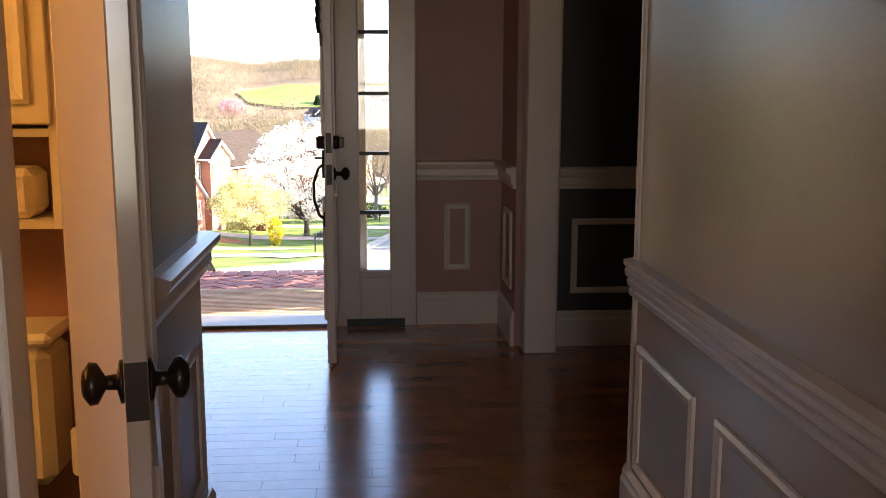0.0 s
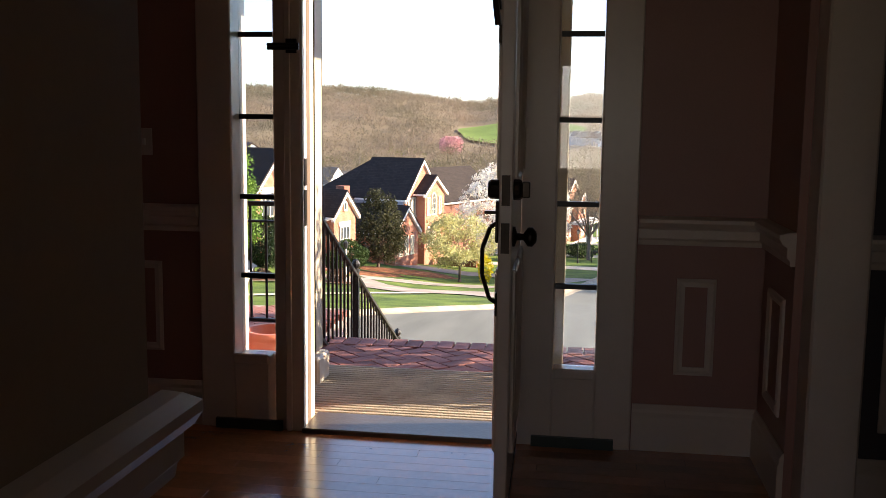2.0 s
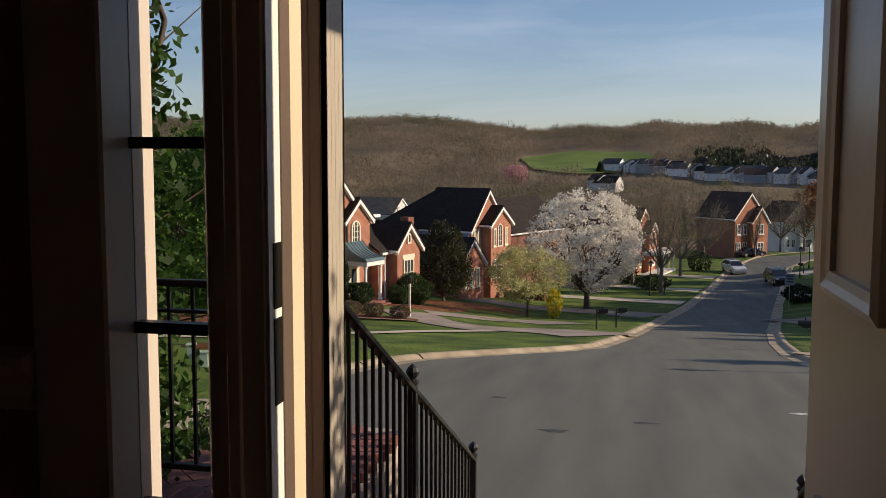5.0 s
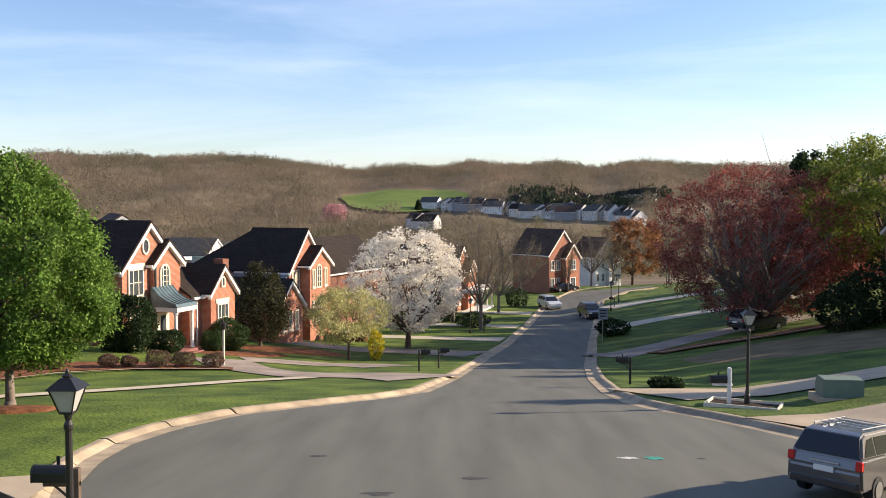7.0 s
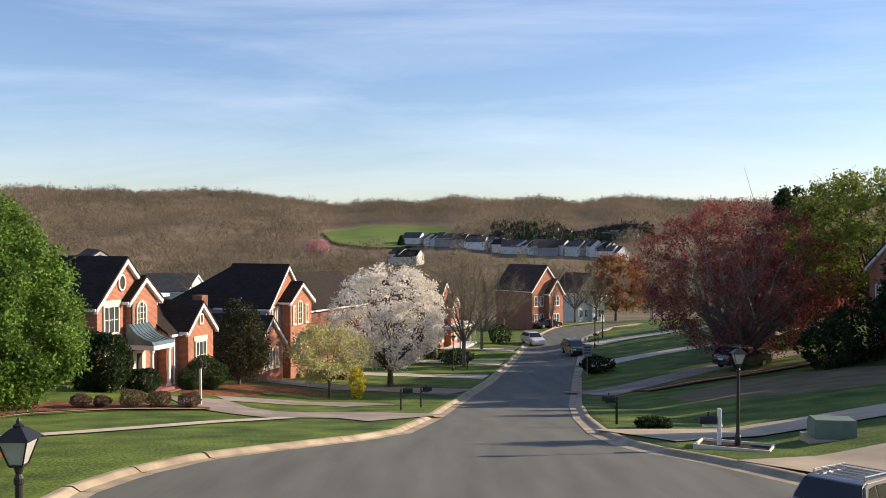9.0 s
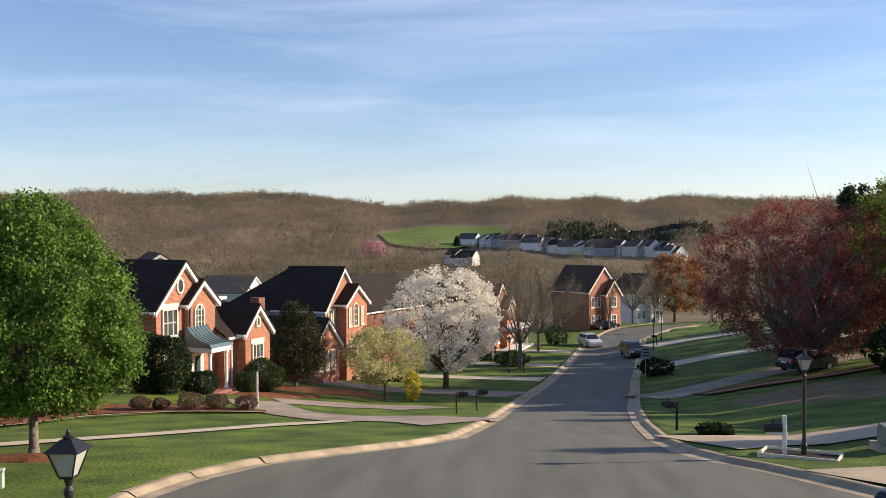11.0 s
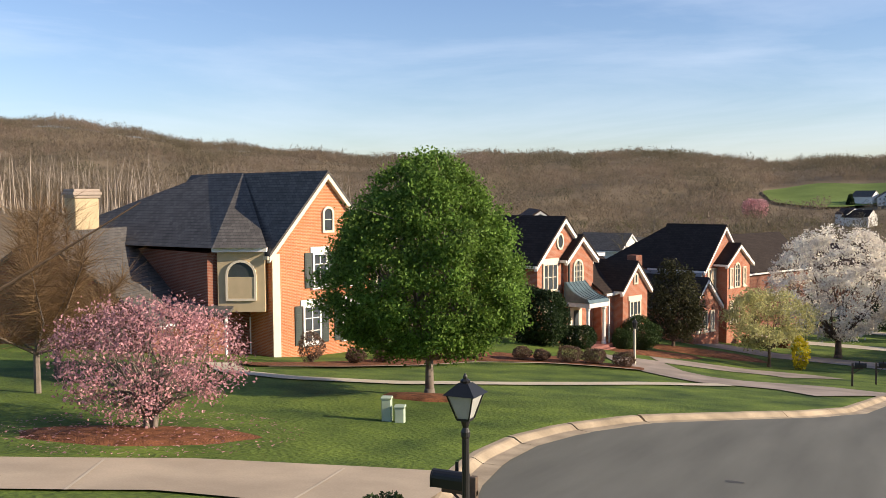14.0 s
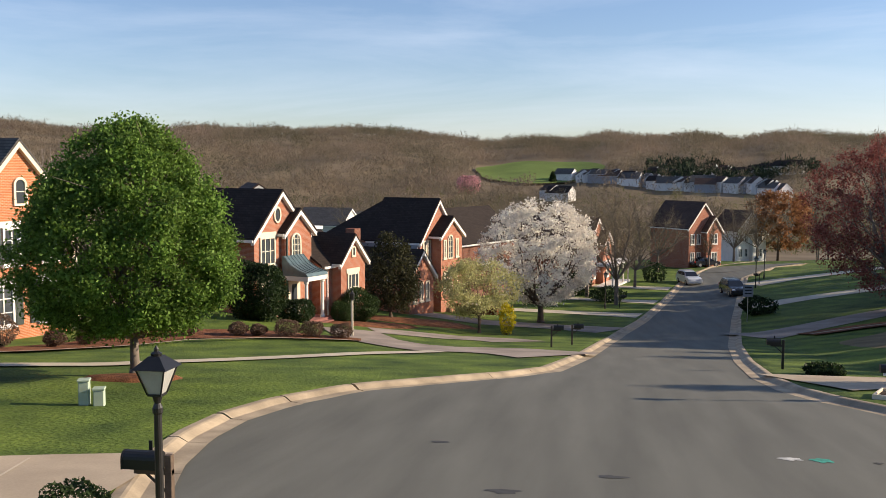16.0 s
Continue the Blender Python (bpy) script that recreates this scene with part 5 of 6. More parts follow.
street_lamp("black metal street lamp with a four-sided lantern", -5.6, 13.1, 3.1, z=-4.16)
street_lamp("black metal street lamp beside a white mailbox post", 9.35, 31.4, 3.3, z=-5.57)
for lx, ly in ((0.4, 94), (17.0, 112), (19.5, 122), (31, 148)):
    street_lamp("black metal street lamp far down the street", lx, ly, 3.6)


def mailbox(label, x, y, rot, post_mat, style, z=None, top=1.15):
    h0 = thing("mailbox", label, "mailbox", pose(x, y, gz(x, y) if z is None else z, 0, 0, rot), "mailboxes")
    bm = bmesh.new()
    if style == "white":
        add_box(bm, -0.06, 0.06, -0.06, 0.06, -0.3, top + 0.35, 0.01)
        add_box(bm, -0.55, 0.1, -0.04, 0.04, top - 0.25, top - 0.17, 0.008)
    else:
        add_box(bm, -0.05, 0.05, -0.05, 0.05, -0.3, top + 0.06, 0.008)
        add_box(bm, -0.5, 0.05, -0.04, 0.04, top - 0.22, top - 0.14, 0.008)
        add_tube(bm, (0, 0, top - 0.5), (-0.35, 0, top - 0.2), 0.02, 0.02, 5)
    part("post", bm, M[post_mat], h0)
    seg = 8
    pts = [(-0.11, 0), (0.11, 0)] + [(0.11 * math.cos(math.pi * i / seg), 0.13 + 0.11 * math.sin(math.pi * i / seg)) for i in range(seg + 1)]
    b = prism("box", [(p[0], p[1] + top - 0.14) for p in pts], "X", -0.62, -0.1, M["black"], h0)
    prism("box_door", [(p[0] * 1.06, p[1] * 1.04 + top - 0.145) for p in pts], "X", -0.645, -0.622, M["black"], b)
    box("flag", -0.35, -0.3, 0.12, 0.135, top, top + 0.2, M["tail"] if style == "red" else M["black"], b)
    return h0


mailbox("black mailbox on a wooden post at the kerb", -5.75, 13.7, 0, "bark", "dark", z=-3.85, top=1.15)
mailbox("black mailbox on a white wooden post in a mulch square", 8.75, 31.4, 0, "white", "white", z=-5.6, top=0.95)
mailbox("black mailbox on a dark post by the driveway", 7.3, 42.0, 0, "black", "dark", top=1.15)
mailbox("black mailbox on a wooden post by the blossom tree", -1.6, 55.5, 180, "bark", "dark", top=1.1)
mailbox("small wooden post mailbox by the kerb", -2.6, 52.5, 180, "bark", "dark", top=1.1)
mailbox("black mailbox by a clipped hedge", 1.8, 95.5, 180, "black", "dark")
mailbox("black mailbox far along the street", 18.0, 116, 0, "black", "dark")

bm = bmesh.new()
add_box(bm, -1.05, 1.15, -0.9, 0.55, -0.3, 0.12)
sq = part("mulch_square", bm, M["darkmulch"])
sq.matrix_world = pose(9.2, 31.35, -5.62, -4, 0, -24)
tagged(sq, "dark mulch square with a pale border round the lamp post", "mulch bed", kind="structure")
for r in ((-1.12, 1.22, -0.98, -0.9), (-1.12, 1.22, 0.55, 0.63), (-1.12, -1.05, -0.9, 0.55), (1.15, 1.22, -0.9, 0.55)):
    box("border_timber", *r, -0.3, 0.2, M["cream"], sq, 0.01)

ub = thing("utility_box", "grey-green metal utility box on a concrete pad", "utility box", pose(12.6, 32.0, gz(12.6, 32.0), 0, 0, -6))
prism("cabinet", [(-0.55, 0.08), (0.55, 0.08), (0.55, 0.5), (0.35, 0.7), (-0.55, 0.7)], "X", -0.65, 0.65, M["utility"], ub, bevel=0.02)
box("pad", -0.85, 0.85, -0.65, 0.65, -0.2, 0.079, M["concrete"], ub, 0.01)
for k, (px, py, hh, mt, lab) in enumerate(((-12.75, 23.6, 0.6, "utility_pale", "pale green utility pedestal on the lawn"), (-12.35, 23.6, 0.4, "utility_pale", "short pale utility pedestal on the lawn"))):
    u = thing("utility_pedestal", lab, "utility box", pose(px, py, gz(px, py), 0, 0, 20), "utility pedestals")
    box("case", -0.13, 0.13, -0.13, 0.13, -0.2, hh, M[mt], u, 0.02)
    box("lid", -0.15, 0.15, -0.15, 0.15, hh, hh + 0.06, M[mt], u, 0.015)

yl = thing("yard_lamp", "cream wooden yard lamp post with a small black lantern", "yard lamp", pose(-13.2, 51.2, gz(-13.2, 51.2)))
box("post", -0.055, 0.055, -0.055, 0.055, -0.3, 1.95, M["cream"], yl, 0.015)
bm = bmesh.new()
add_lathe(bm, [(0.06, 1.95), (0.06, 2.0), (0.12, 2.03), (0.15, 2.28), (0.17, 2.3), (0.05, 2.42), (0.02, 2.5)], 8)
part("lantern", bm, M["black"], yl)
sg = thing("street_sign", "small grey street sign on a thin metal post", "sign", pose(12.0, 83.5, gz(12.0, 83.5), 0, 0, 5))
bm = bmesh.new()
add_tube(bm, (0, 0, -0.3), (0, 0, 3.0), 0.035, 0.035, 6)
part("post", bm, M["steel"], sg)
box("plate", -0.42, 0.42, -0.06, -0.037, 2.1, 3.1, M["siding_grey"], sg, 0.008)
for k in range(3):
    box("lettering", -0.28, 0.28, -0.066, -0.0605, 2.85 - k * 0.25, 2.95 - k * 0.25, M["black"], sg)

# marks on the asphalt
mh = thing("road_marking", "worn green paint ring on the asphalt", "marking", pose(4.25, 21.6, float(land(4.25, 21.6)) + 0.006))
for name, dx, rx, ry, m_ in (("green_paint", 0.1, 0.24, 0.26, "roadgreen"), ("white_paint", -0.5, 0.26, 0.2, "roadpaint"), ("dark_mark", 1.2, 0.12, 0.1, "patch")):
    v = [(dx, 0, 0.0)]
    rg = random.Random(len(name))
    for i in range(18):
        a = 2 * math.pi * i / 18
        q = rg.uniform(0.6, 1.1)
        X, Y = dx + rx * q * math.cos(a), ry * q * math.sin(a)
        v.append((X, Y, float(land(4.25 + X, 21.6 + Y)) - float(land(4.25, 21.6)) + 0.002))
    mesh_from(name, v, [(0, i + 1, (i + 1) % 18 + 1) for i in range(18)], M[m_], mh)
for k, (px, py, rx, ry) in enumerate(((-3.4, 21.6, 0.22, 0.14), (-1.6, 17.4, 0.35, 0.2), (0.2, 19.0, 0.3, 0.16))):
    v = [(0, 0, 0)]
    rg = random.Random(k)
    for i in range(14):
        a, q = 2 * math.pi * i / 14, rg.uniform(0.6, 1.1)
        v.append((rx * q * math.cos(a), ry * q * math.sin(a), float(land(px + rx * q * math.cos(a), py + ry * q * math.sin(a)) - land(px, py))))
    ob = mesh_from("road_patch", v, [(0, i + 1, (i + 1) % 14 + 1) for i in range(14)], M["patch"])
    ob.location = (px, py, float(land(px, py)) + 0.006)
    tagged(ob, "small dark patch on the asphalt", "road patch", kind="structure")


# ---- vehicles ----
def car(label, x, y, rot, paint, suv=True, pitch=0.0, z=None, group="parked vehicles"):
    """A car facing local +y; its origin on the ground at its middle."""
    L, W = (4.7, 1.84) if suv else (4.6, 1.78)
    h0 = thing("car", label, "car", pose(x, y, float(land(x, y)) if z is None else z, pitch, 0, rot), group)
    if suv:
        low = [(-2.3, 0.35), (2.25, 0.3), (2.35, 0.5), (2.32, 0.78), (2.15, 0.98), (1.15, 1.1), (-2.28, 1.12), (-2.36, 0.8)]
        top = [(1.15, 1.08), (0.35, 1.62), (0.0, 1.69), (-1.75, 1.67), (-2.0, 1.6), (-2.28, 1.1)]
    else:
        low = [(-2.25, 0.32), (2.2, 0.28), (2.3, 0.5), (2.2, 0.75), (1.2, 0.92), (-1.6, 0.98), (-2.25, 0.95), (-2.3, 0.7)]
        top = [(1.2, 0.9), (0.45, 1.36), (-0.7, 1.42), (-1.75, 0.97)]

    def shell(name, pts, wb, wt, z0, z1, material, parent, bev):
        bm = bmesh.new()
        ring = []
        for s in (-1, 1):
            ring.append([bm.verts.new((s * (wb + (wt - wb) * min(1, max(0, (z - z0) / (z1 - z0)))) / 2, yy, z)) for yy, z in pts])
        bm.faces.new(ring[0])
        bm.faces.new(ring[1][::-1])
        k = len(pts)
        for i in range(k):
            j = (i + 1) % k
            bm.faces.new((ring[0][i], ring[0][j], ring[1][j], ring[1][i]))
        if bev:
            bmesh.ops.bevel(bm, geom=list(bm.edges), offset=bev, segments=2, affect="EDGES")
        return part(name, bm, material, parent, smooth=False)
    body = shell("body", low, W, W - 0.05, 0.3, 1.1, M[paint], h0, 0.06)
    zt = max(p[1] for p in top)
    cabin = shell("cabin", top, W - 0.1, W - 0.5, 1.05, zt, M[paint], h0, 0.05)
    # windows follow the leaning sides
    def side_x(zv, grow=0.012):
        return (W - 0.1 + (W - 0.5 - W + 0.1) * (zv - 1.05) / (zt - 1.05)) / 2 + grow
    ztop, zbot = zt - 0.12, (1.16 if suv else 0.99)
    if suv:
        panes = [[(0.95, zbot), (0.40, ztop - 0.02), (-0.35, ztop), (-0.35, zbot)], [(-0.43, zbot), (-0.43, ztop), (-1.35, ztop), (-1.35, zbot)], [(-1.43, zbot), (-1.43, ztop), (-1.78, ztop - 0.04), (-2.1, zbot)]]
    else:
        panes = [[(1.0, zbot), (0.45, ztop), (-0.2, ztop), (-0.2, zbot)], [(-0.28, zbot), (-0.28, ztop), (-0.7, ztop), (-1.4, zbot)]]
    for s in (-1, 1):
        for p in panes:
            bm = bmesh.new()
            bm.faces.new([bm.verts.new((s * side_x(zv), yy, zv)) for yy, zv in p])
            part("side_window", bm, M["carglass"], cabin)
    for name, (y0, z0), (y1, z1), sgn in (("rear_window", top[-1], top[-2], -1), ("windscreen", top[0], top[1], 1)):
        n = Vector((0, (z1 - z0) * sgn, -(y1 - y0) * sgn)).normalized() * 0.015
        bm = bmesh.new()
        q = []
        for t, sx in ((0.05, -1), (0.05, 1), (0.97, 1), (0.97, -1)):
            yy, zv = y0 + (y1 - y0) * t, z0 + (z1 - z0) * t
            q.append(bm.verts.new((sx * (side_x(zv, -0.05)), yy + n.y, zv + abs(n.z))))
        bm.faces.new(q)
        part(name, bm, M["carglass"], cabin)
    for s in (-1, 1):
        for yy in (-1.42, 1.42):
            bm = bmesh.new()
            add_lathe(bm, [(0.2, -0.11), (0.33, -0.11), (0.345, -0.07), (0.345, 0.07), (0.33, 0.11), (0.2, 0.11)], 18, (s * (W / 2 - 0.09), yy, 0.345), "X")
            tyre = part("wheel", bm, M["tyre"], h0)
            bm = bmesh.new()
            add_lathe(bm, [(0.05, 0.0), (0.2, 0.0), (0.21, 0.02)], 14, (s * (W / 2 + 0.022), yy, 0.345), "X")
            part("rim", bm, M["steel"], tyre)
    zl = 0.92 if suv else 0.78
    for s in (-1, 1):
        box("tail_light", *sorted((s * 0.74, s * 0.9)), -2.385, -2.26, zl - 0.06, zl + 0.16, M["tail"], body, 0.02)
        box("headlight", *sorted((s * 0.5, s * 0.86)), 2.22, 2.36, zl - 0.17, zl - 0.02, M["headlamp"], body, 0.02)
        bm = bmesh.new()
        add_box(bm, *sorted((s * (W / 2 - 0.06), s * (W / 2 + 0.16))), 0.72, 0.86, zbot - 0.06, zbot + 0.1, 0.03)
        part("mirror", bm, M[paint], cabin)
    box("licence_plate", -0.24, 0.24, -2.4, -2.365, 0.72, 0.86, M["white"], body, 0.004)
    box("rear_trim", -0.36, 0.36, -2.395, -2.35, 0.93, 0.97, M["steel"], body, 0.008)
    box("rear_bumper", -W / 2 + 0.1, W / 2 - 0.1, -2.42, -2.25, 0.36, 0.55, M["cardark"] if suv else M[paint], body, 0.03)
    if suv:
        for s in (-0.58, 0.58):
            bm = bmesh.new()
            add_tube(bm, (s, -1.7, zt + 0.06), (s, 0.1, zt + 0.06), 0.018, 0.018, 6)
            for yy in (-1.7, -0.8, 0.1):
                add_tube(bm, (s, yy, zt - 0.02), (s, yy, zt + 0.06), 0.018, 0.018, 5)
            part("roof_rail", bm, M["steel"], cabin)
        for yy in (-1.35, -0.95, -0.5, -0.1):
            box("roof_bar", -0.56, 0.56, yy - 0.03, yy + 0.03, zt + 0.045, zt + 0.07, M["steel"], cabin, 0.006)
    return h0


car("silver crossover with roof rails parked in the turning circle", 7.72, 18.3, -44, "carsilver", True, pitch=-5.5, z=float(land(7.72, 18.3)) - 0.02).scale = (0.76, 0.76, 0.76)
car("dark sport utility vehicle parked at the kerb", 14.2, 109, 190, "cardark", True)
car("white and dark pickup parked at the kerb", 10.9, 125, 195, "carwhite", True)
car("black sedan on a far driveway", 15.5, 151, -60, "cardark", False, z=float(land(15.5, 151)) + 0.15)
car("dark red vehicle in the maple's shade", 23.0, 75.5, -60, "cardark", True, z=gz(23.0, 75.5) + 0.1)


# ---- the house one walks out of ----
CEIL = 2.75


def walls(name, rows, material, label):
    ob = boxes(name, rows, material)
    return tagged(ob, label, "wall", kind="structure")


# front wall of the entrance recess with its door and side lights
FZ = [0.333, 0.683, 1.04, 1.396, 1.754, 2.11]
walls("wall_front", [(-1.5, -0.87, 0.0, 0.16, -0.05, CEIL), (0.92, 1.5, 0.0, 0.16, -0.05, CEIL), (-0.87, 0.92, 0.0, 0.16, 2.3, CEIL)], M["wall"], "mauve painted entrance wall above white wainscot trim")
walls("wall_recess_left", [(-1.66, -1.5, -0.56, 0.0, -0.05, CEIL)], M["wall"], "mauve painted side wall of the entrance recess")
walls("wall_recess_right", [(1.5, 1.66, -0.56, 0.0, -0.05, CEIL)], M["wall"], "mauve painted side wall of the entrance recess")
walls("wall_foyer_left", [(-4.0, -1.66, -0.56, -0.4, -0.05, CEIL)], M["wall"], "mauve painted foyer wall beside the entrance")
walls("wall_foyer_right", [(1.66, 4.2, -0.56, -0.4, -0.05, CEIL)], M["bluewall"], "dark painted foyer wall with white mouldings")
walls("wall_west", [(-4.16, -4.0, -3.1, -0.4, -0.05, CEIL)], M["wall"], "mauve painted foyer side wall")
walls("wall_east", [(4.2, 4.36, -3.1, -0.4, -0.05, CEIL)], M["wall"], "mauve painted foyer side wall")
walls("wall_foyer_back_left", [(-4.0, 0.06, -3.06, -2.9, -0.05, CEIL)], M["wall"], "mauve painted wall at the back of the foyer")
walls("wall_foyer_back_right", [(1.68, 4.2, -2.98, -2.82, -0.05, CEIL)], M["hallwall"], "taupe painted wall at the back of the foyer")
walls("wall_hall_left", [(0.06, 0.2, -3.62, -2.9, -0.05, CEIL), (0.06, 0.2, -4.36, -3.62, 2.06, CEIL), (0.06, 0.2, -8.0, -4.36, -0.05, CEIL)], M["hallwall"], "taupe painted passage wall with a doorway")
walls("wall_hall_right", [(1.54, 1.68, -8.0, -2.82, -0.05, CEIL)], M["hallwall"], "taupe painted passage wall with white wainscot trim")
walls("wall_hall_end", [(0.06, 0.4, -8.16, -8.0, -0.05, CEIL), (1.34, 1.68, -8.16, -8.0, -0.05, CEIL), (0.4, 1.34, -8.16, -8.0, -0.05, 0.8), (0.4, 1.34, -8.16, -8.0, 2.2, CEIL)], M["hallwall"], "taupe painted wall at the passage end")
tagged(box("ceiling", -4.16, 4.36, -8.16, 0.16, CEIL, CEIL + 0.15, M["ceiling"]), "white painted ceiling", "ceiling", kind="structure")

# unseen window behind the walk, added with an area lamp to brighten the passage
wd = bpy.data.lights.new("passage_fill", "AREA")
wd.shape, wd.size, wd.size_y, wd.energy, wd.color = "RECTANGLE", 0.92, 1.38, 2.8, (1.0, 0.86, 0.74)
new("passage_fill", wd).matrix_world = look((0.87, -8.1, 1.5), (0.87, 0, 1.3))
w_ = thing("added_window", "unseen white sash window frame added behind the walk", "window", pose(0.87, -8.08, 0.8), kind="structure")
for r in ((-0.47, -0.42, 0, 1.4), (0.42, 0.47, 0, 1.4), (-0.419, 0.419, 0, 0.06), (-0.419, 0.419, 1.34, 1.4), (-0.419, 0.419, 0.68, 0.72)):
    box("window_frame", r[0], r[1], -0.03, 0.03, r[2], r[3], M["trim"], w_)

# door frame, mullions, head, panels below the side lights
def frame_piece(name, x0, x1, z0, z1, y0=-0.03, y1=0.10, m_="trim", parent=None):
    return box(name, x0, x1, y0, y1, z0, z1, M[m_], parent, 0.006)


df = thing("door_frame", "white painted front door frame with narrow side lights", "door frame", kind="structure")
for x0, x1, y0, y1 in ((-0.605, -0.457, 0.032, 0.085), (-0.537, -0.457, -0.03, 0.031), (0.492, 0.642, -0.03, 0.10), (-0.93, -0.773, -0.03, 0.163), (0.824, 0.98, -0.03, 0.163)):
    frame_piece("jamb", x0, x1, -0.04, 2.3, y0, y1, parent=df)
for y0 in (-0.041, -0.012):
    box("jamb_bead", -0.532, -0.505, y0, y0 + 0.012, 0.0, 2.29, M["trim"], df, 0.003)
frame_piece("head", -0.93, 0.98, 2.3, 2.45, -0.04, 0.2, parent=df)
frame_piece("side_light_head", -0.773, -0.612, 2.112, 2.299, parent=df)
frame_piece("side_light_head", 0.642, 0.824, 2.112, 2.299, parent=df)
for x0, x1 in ((-0.773, -0.612), (0.642, 0.824)):
    frame_piece("side_light_panel", x0, x1, -0.04, 0.332, parent=df)
    frame_piece("side_light_stop", x0, x1, 0.30, 0.345, -0.045, -0.031, parent=df)
    for z in FZ[1:5]:
        box("muntin", x0 + 0.002, x1 - 0.002, 0.06, 0.09, z - 0.011, z + 0.011, M["black"], df)
    g = box("side_light_glass", x0, x1, 0.072, 0.078, 0.334, 2.11, M["glass"], df)
    g.visible_shadow = False
for x0, x1 in ((-0.8, -0.6), (0.62, 0.86)):
    box("floor_vent", x0 - 0.06, x1 + 0.05, -0.05, -0.031, 0.0, 0.045, M["shutter"], df)
# outer jamb lining, sunlit on its inner face
for s, ye in ((-1, 0.16), (1.14, 0.21)):
    box("outer_jamb", *sorted((s * 0.457, s * 0.50)), ye - 0.073 if s < 0 else 0.102, ye, -0.04, 2.3, M["jamb"], df, 0.005)
    box("outer_casing", *sorted((s * 0.50, s * 0.60)), ye - 0.073 if s < 0 else 0.102, ye - 0.005, -0.04, 2.3, M["jamb"], df, 0.005)
    box("weather_strip", *sorted((s * 0.453, s * 0.4575)), -0.028, 0.03, 0.0, 2.3, M["white"], df)
    box("weather_seal", *sorted((s * 0.452, s * 0.4575)), 0.034, 0.084, 0.0, 2.3, M["seal"], df, 0.002)
for zc, hh in ((1.0, 0.08), (1.157, 0.06)):
    box("strike_plate", -0.4528, -0.4505, -0.01, 0.028, zc - hh, zc + hh, M["bronze"], df, 0.001)
bm = bmesh.new()
add_box(bm, -0.52, -0.475, -0.045, -0.031, 1.665, 1.725)
add_tube(bm, (-0.6, -0.05, 1.70), (-0.46, -0.05, 1.70), 0.008, 0.008, 6)
add_tube(bm, (-0.6, -0.05, 1.685), (-0.46, -0.05, 1.685), 0.008, 0.008, 6)
part("swing_bar_lock", bm, M["bronze"], df)
tagged(boxes("threshold", [(-0.457, 0.492, -0.06, 0.2, -0.03, 0.022), (-0.457, 0.492, 0.2, 0.27, -0.05, 0.0)], M["sill"], bevel=0.006), "bronze metal front door threshold", "threshold", kind="structure")

# front door leaf, swung inwards past square
fd = thing("door_1", "white front door standing open with bronze knob and pull handle", "door", pose(0.497, -0.036, 0.03, 0, 0, -88.2), kind="structure")
bm = bmesh.new()
add_box(bm, 0.0, 0.9, -0.045, 0.0, 0.0, 2.24, 0.004)
leaf = part("leaf", bm, M["trim"], fd)
for z0, z1 in ((0.2, 0.85), (1.15, 1.95)):
    for x0, x1 in ((0.12, 0.42), (0.48, 0.78)):
        for yy, nn in ((0.0, 1), (-0.045, -1)):
            panel_mould("panel", (x0, yy), (x1, yy), (0, nn), z0, z1, M["trim"], leaf)


def knob(parent, x, y, z, side, big=0.032):
    bm = bmesh.new()
    s = side
    add_lathe(bm, [(0.034, 0.0), (0.034, s * 0.008), (0.013, s * 0.014), (0.011, s * 0.035), (big, s * 0.05), (big * 1.05, s * 0.065), (big * 0.6, s * 0.078), (0.01, s * 0.08)], 16, (x, y, z), "Y")
    return part("knob", bm, M["bronze"], parent, "dark bronze door knob", smooth=True)


# handle pull on the outside (local -y faces the opening)
bm = bmesh.new()
pts = [Vector((0.84, -0.045, 1.02)), Vector((0.842, -0.075, 1.0)), Vector((0.845, -0.1, 0.93)), Vector((0.845, -0.1, 0.84)), Vector((0.842, -0.075, 0.76)), Vector((0.84, -0.045, 0.74))]
for a, b in zip(pts, pts[1:]):
    add_tube(bm, a, b, 0.0075, 0.0075, 8)
add_box(bm, 0.81, 0.87, -0.057, -0.0455, 0.95, 1.09, 0.004)
add_box(bm, 0.82, 0.86, -0.055, -0.0455, 0.70, 0.78, 0.004)
add_box(bm, 0.825, 0.855, -0.095, -0.055, 1.045, 1.055, 0.002)
part("pull_handle", bm, M["bronze"], leaf, smooth=False)
knob(leaf, 0.84, 0.0005, 0.97, 1)
bm = bmesh.new()
add_lathe(bm, [(0.035, 0.0), (0.035, 0.02), (0.03, 0.028)], 14, (0.84, 0.0005, 1.127), "Y")
add_lathe(bm, [(0.033, 0.0), (0.033, -0.03), (0.026, -0.038)], 14, (0.84, -0.0455, 1.127), "Y")
add_box(bm, 0.832, 0.848, 0.028, 0.055, 1.10, 1.154, 0.003)
part("deadbolt", bm, M["bronze"], leaf)
for zc in (0.97, 1.127):
    box("latch_plate", 0.9003, 0.903, -0.036, -0.008, zc - 0.05, zc + 0.05, M["bronze"], leaf)
bm = bmesh.new()
add_box(bm, 0.80, 0.86, -0.057, -0.0455, 1.60, 1.66)
for k in range(3):
    add_tube(bm, (0.85 - k * 0.012, -0.06, 1.66 + k * 0.05), (0.85 - k * 0.012, -0.07, 1.74 + k * 0.05), 0.011, 0.011, 6)
part("door_latch", bm, M["bronze"], leaf)
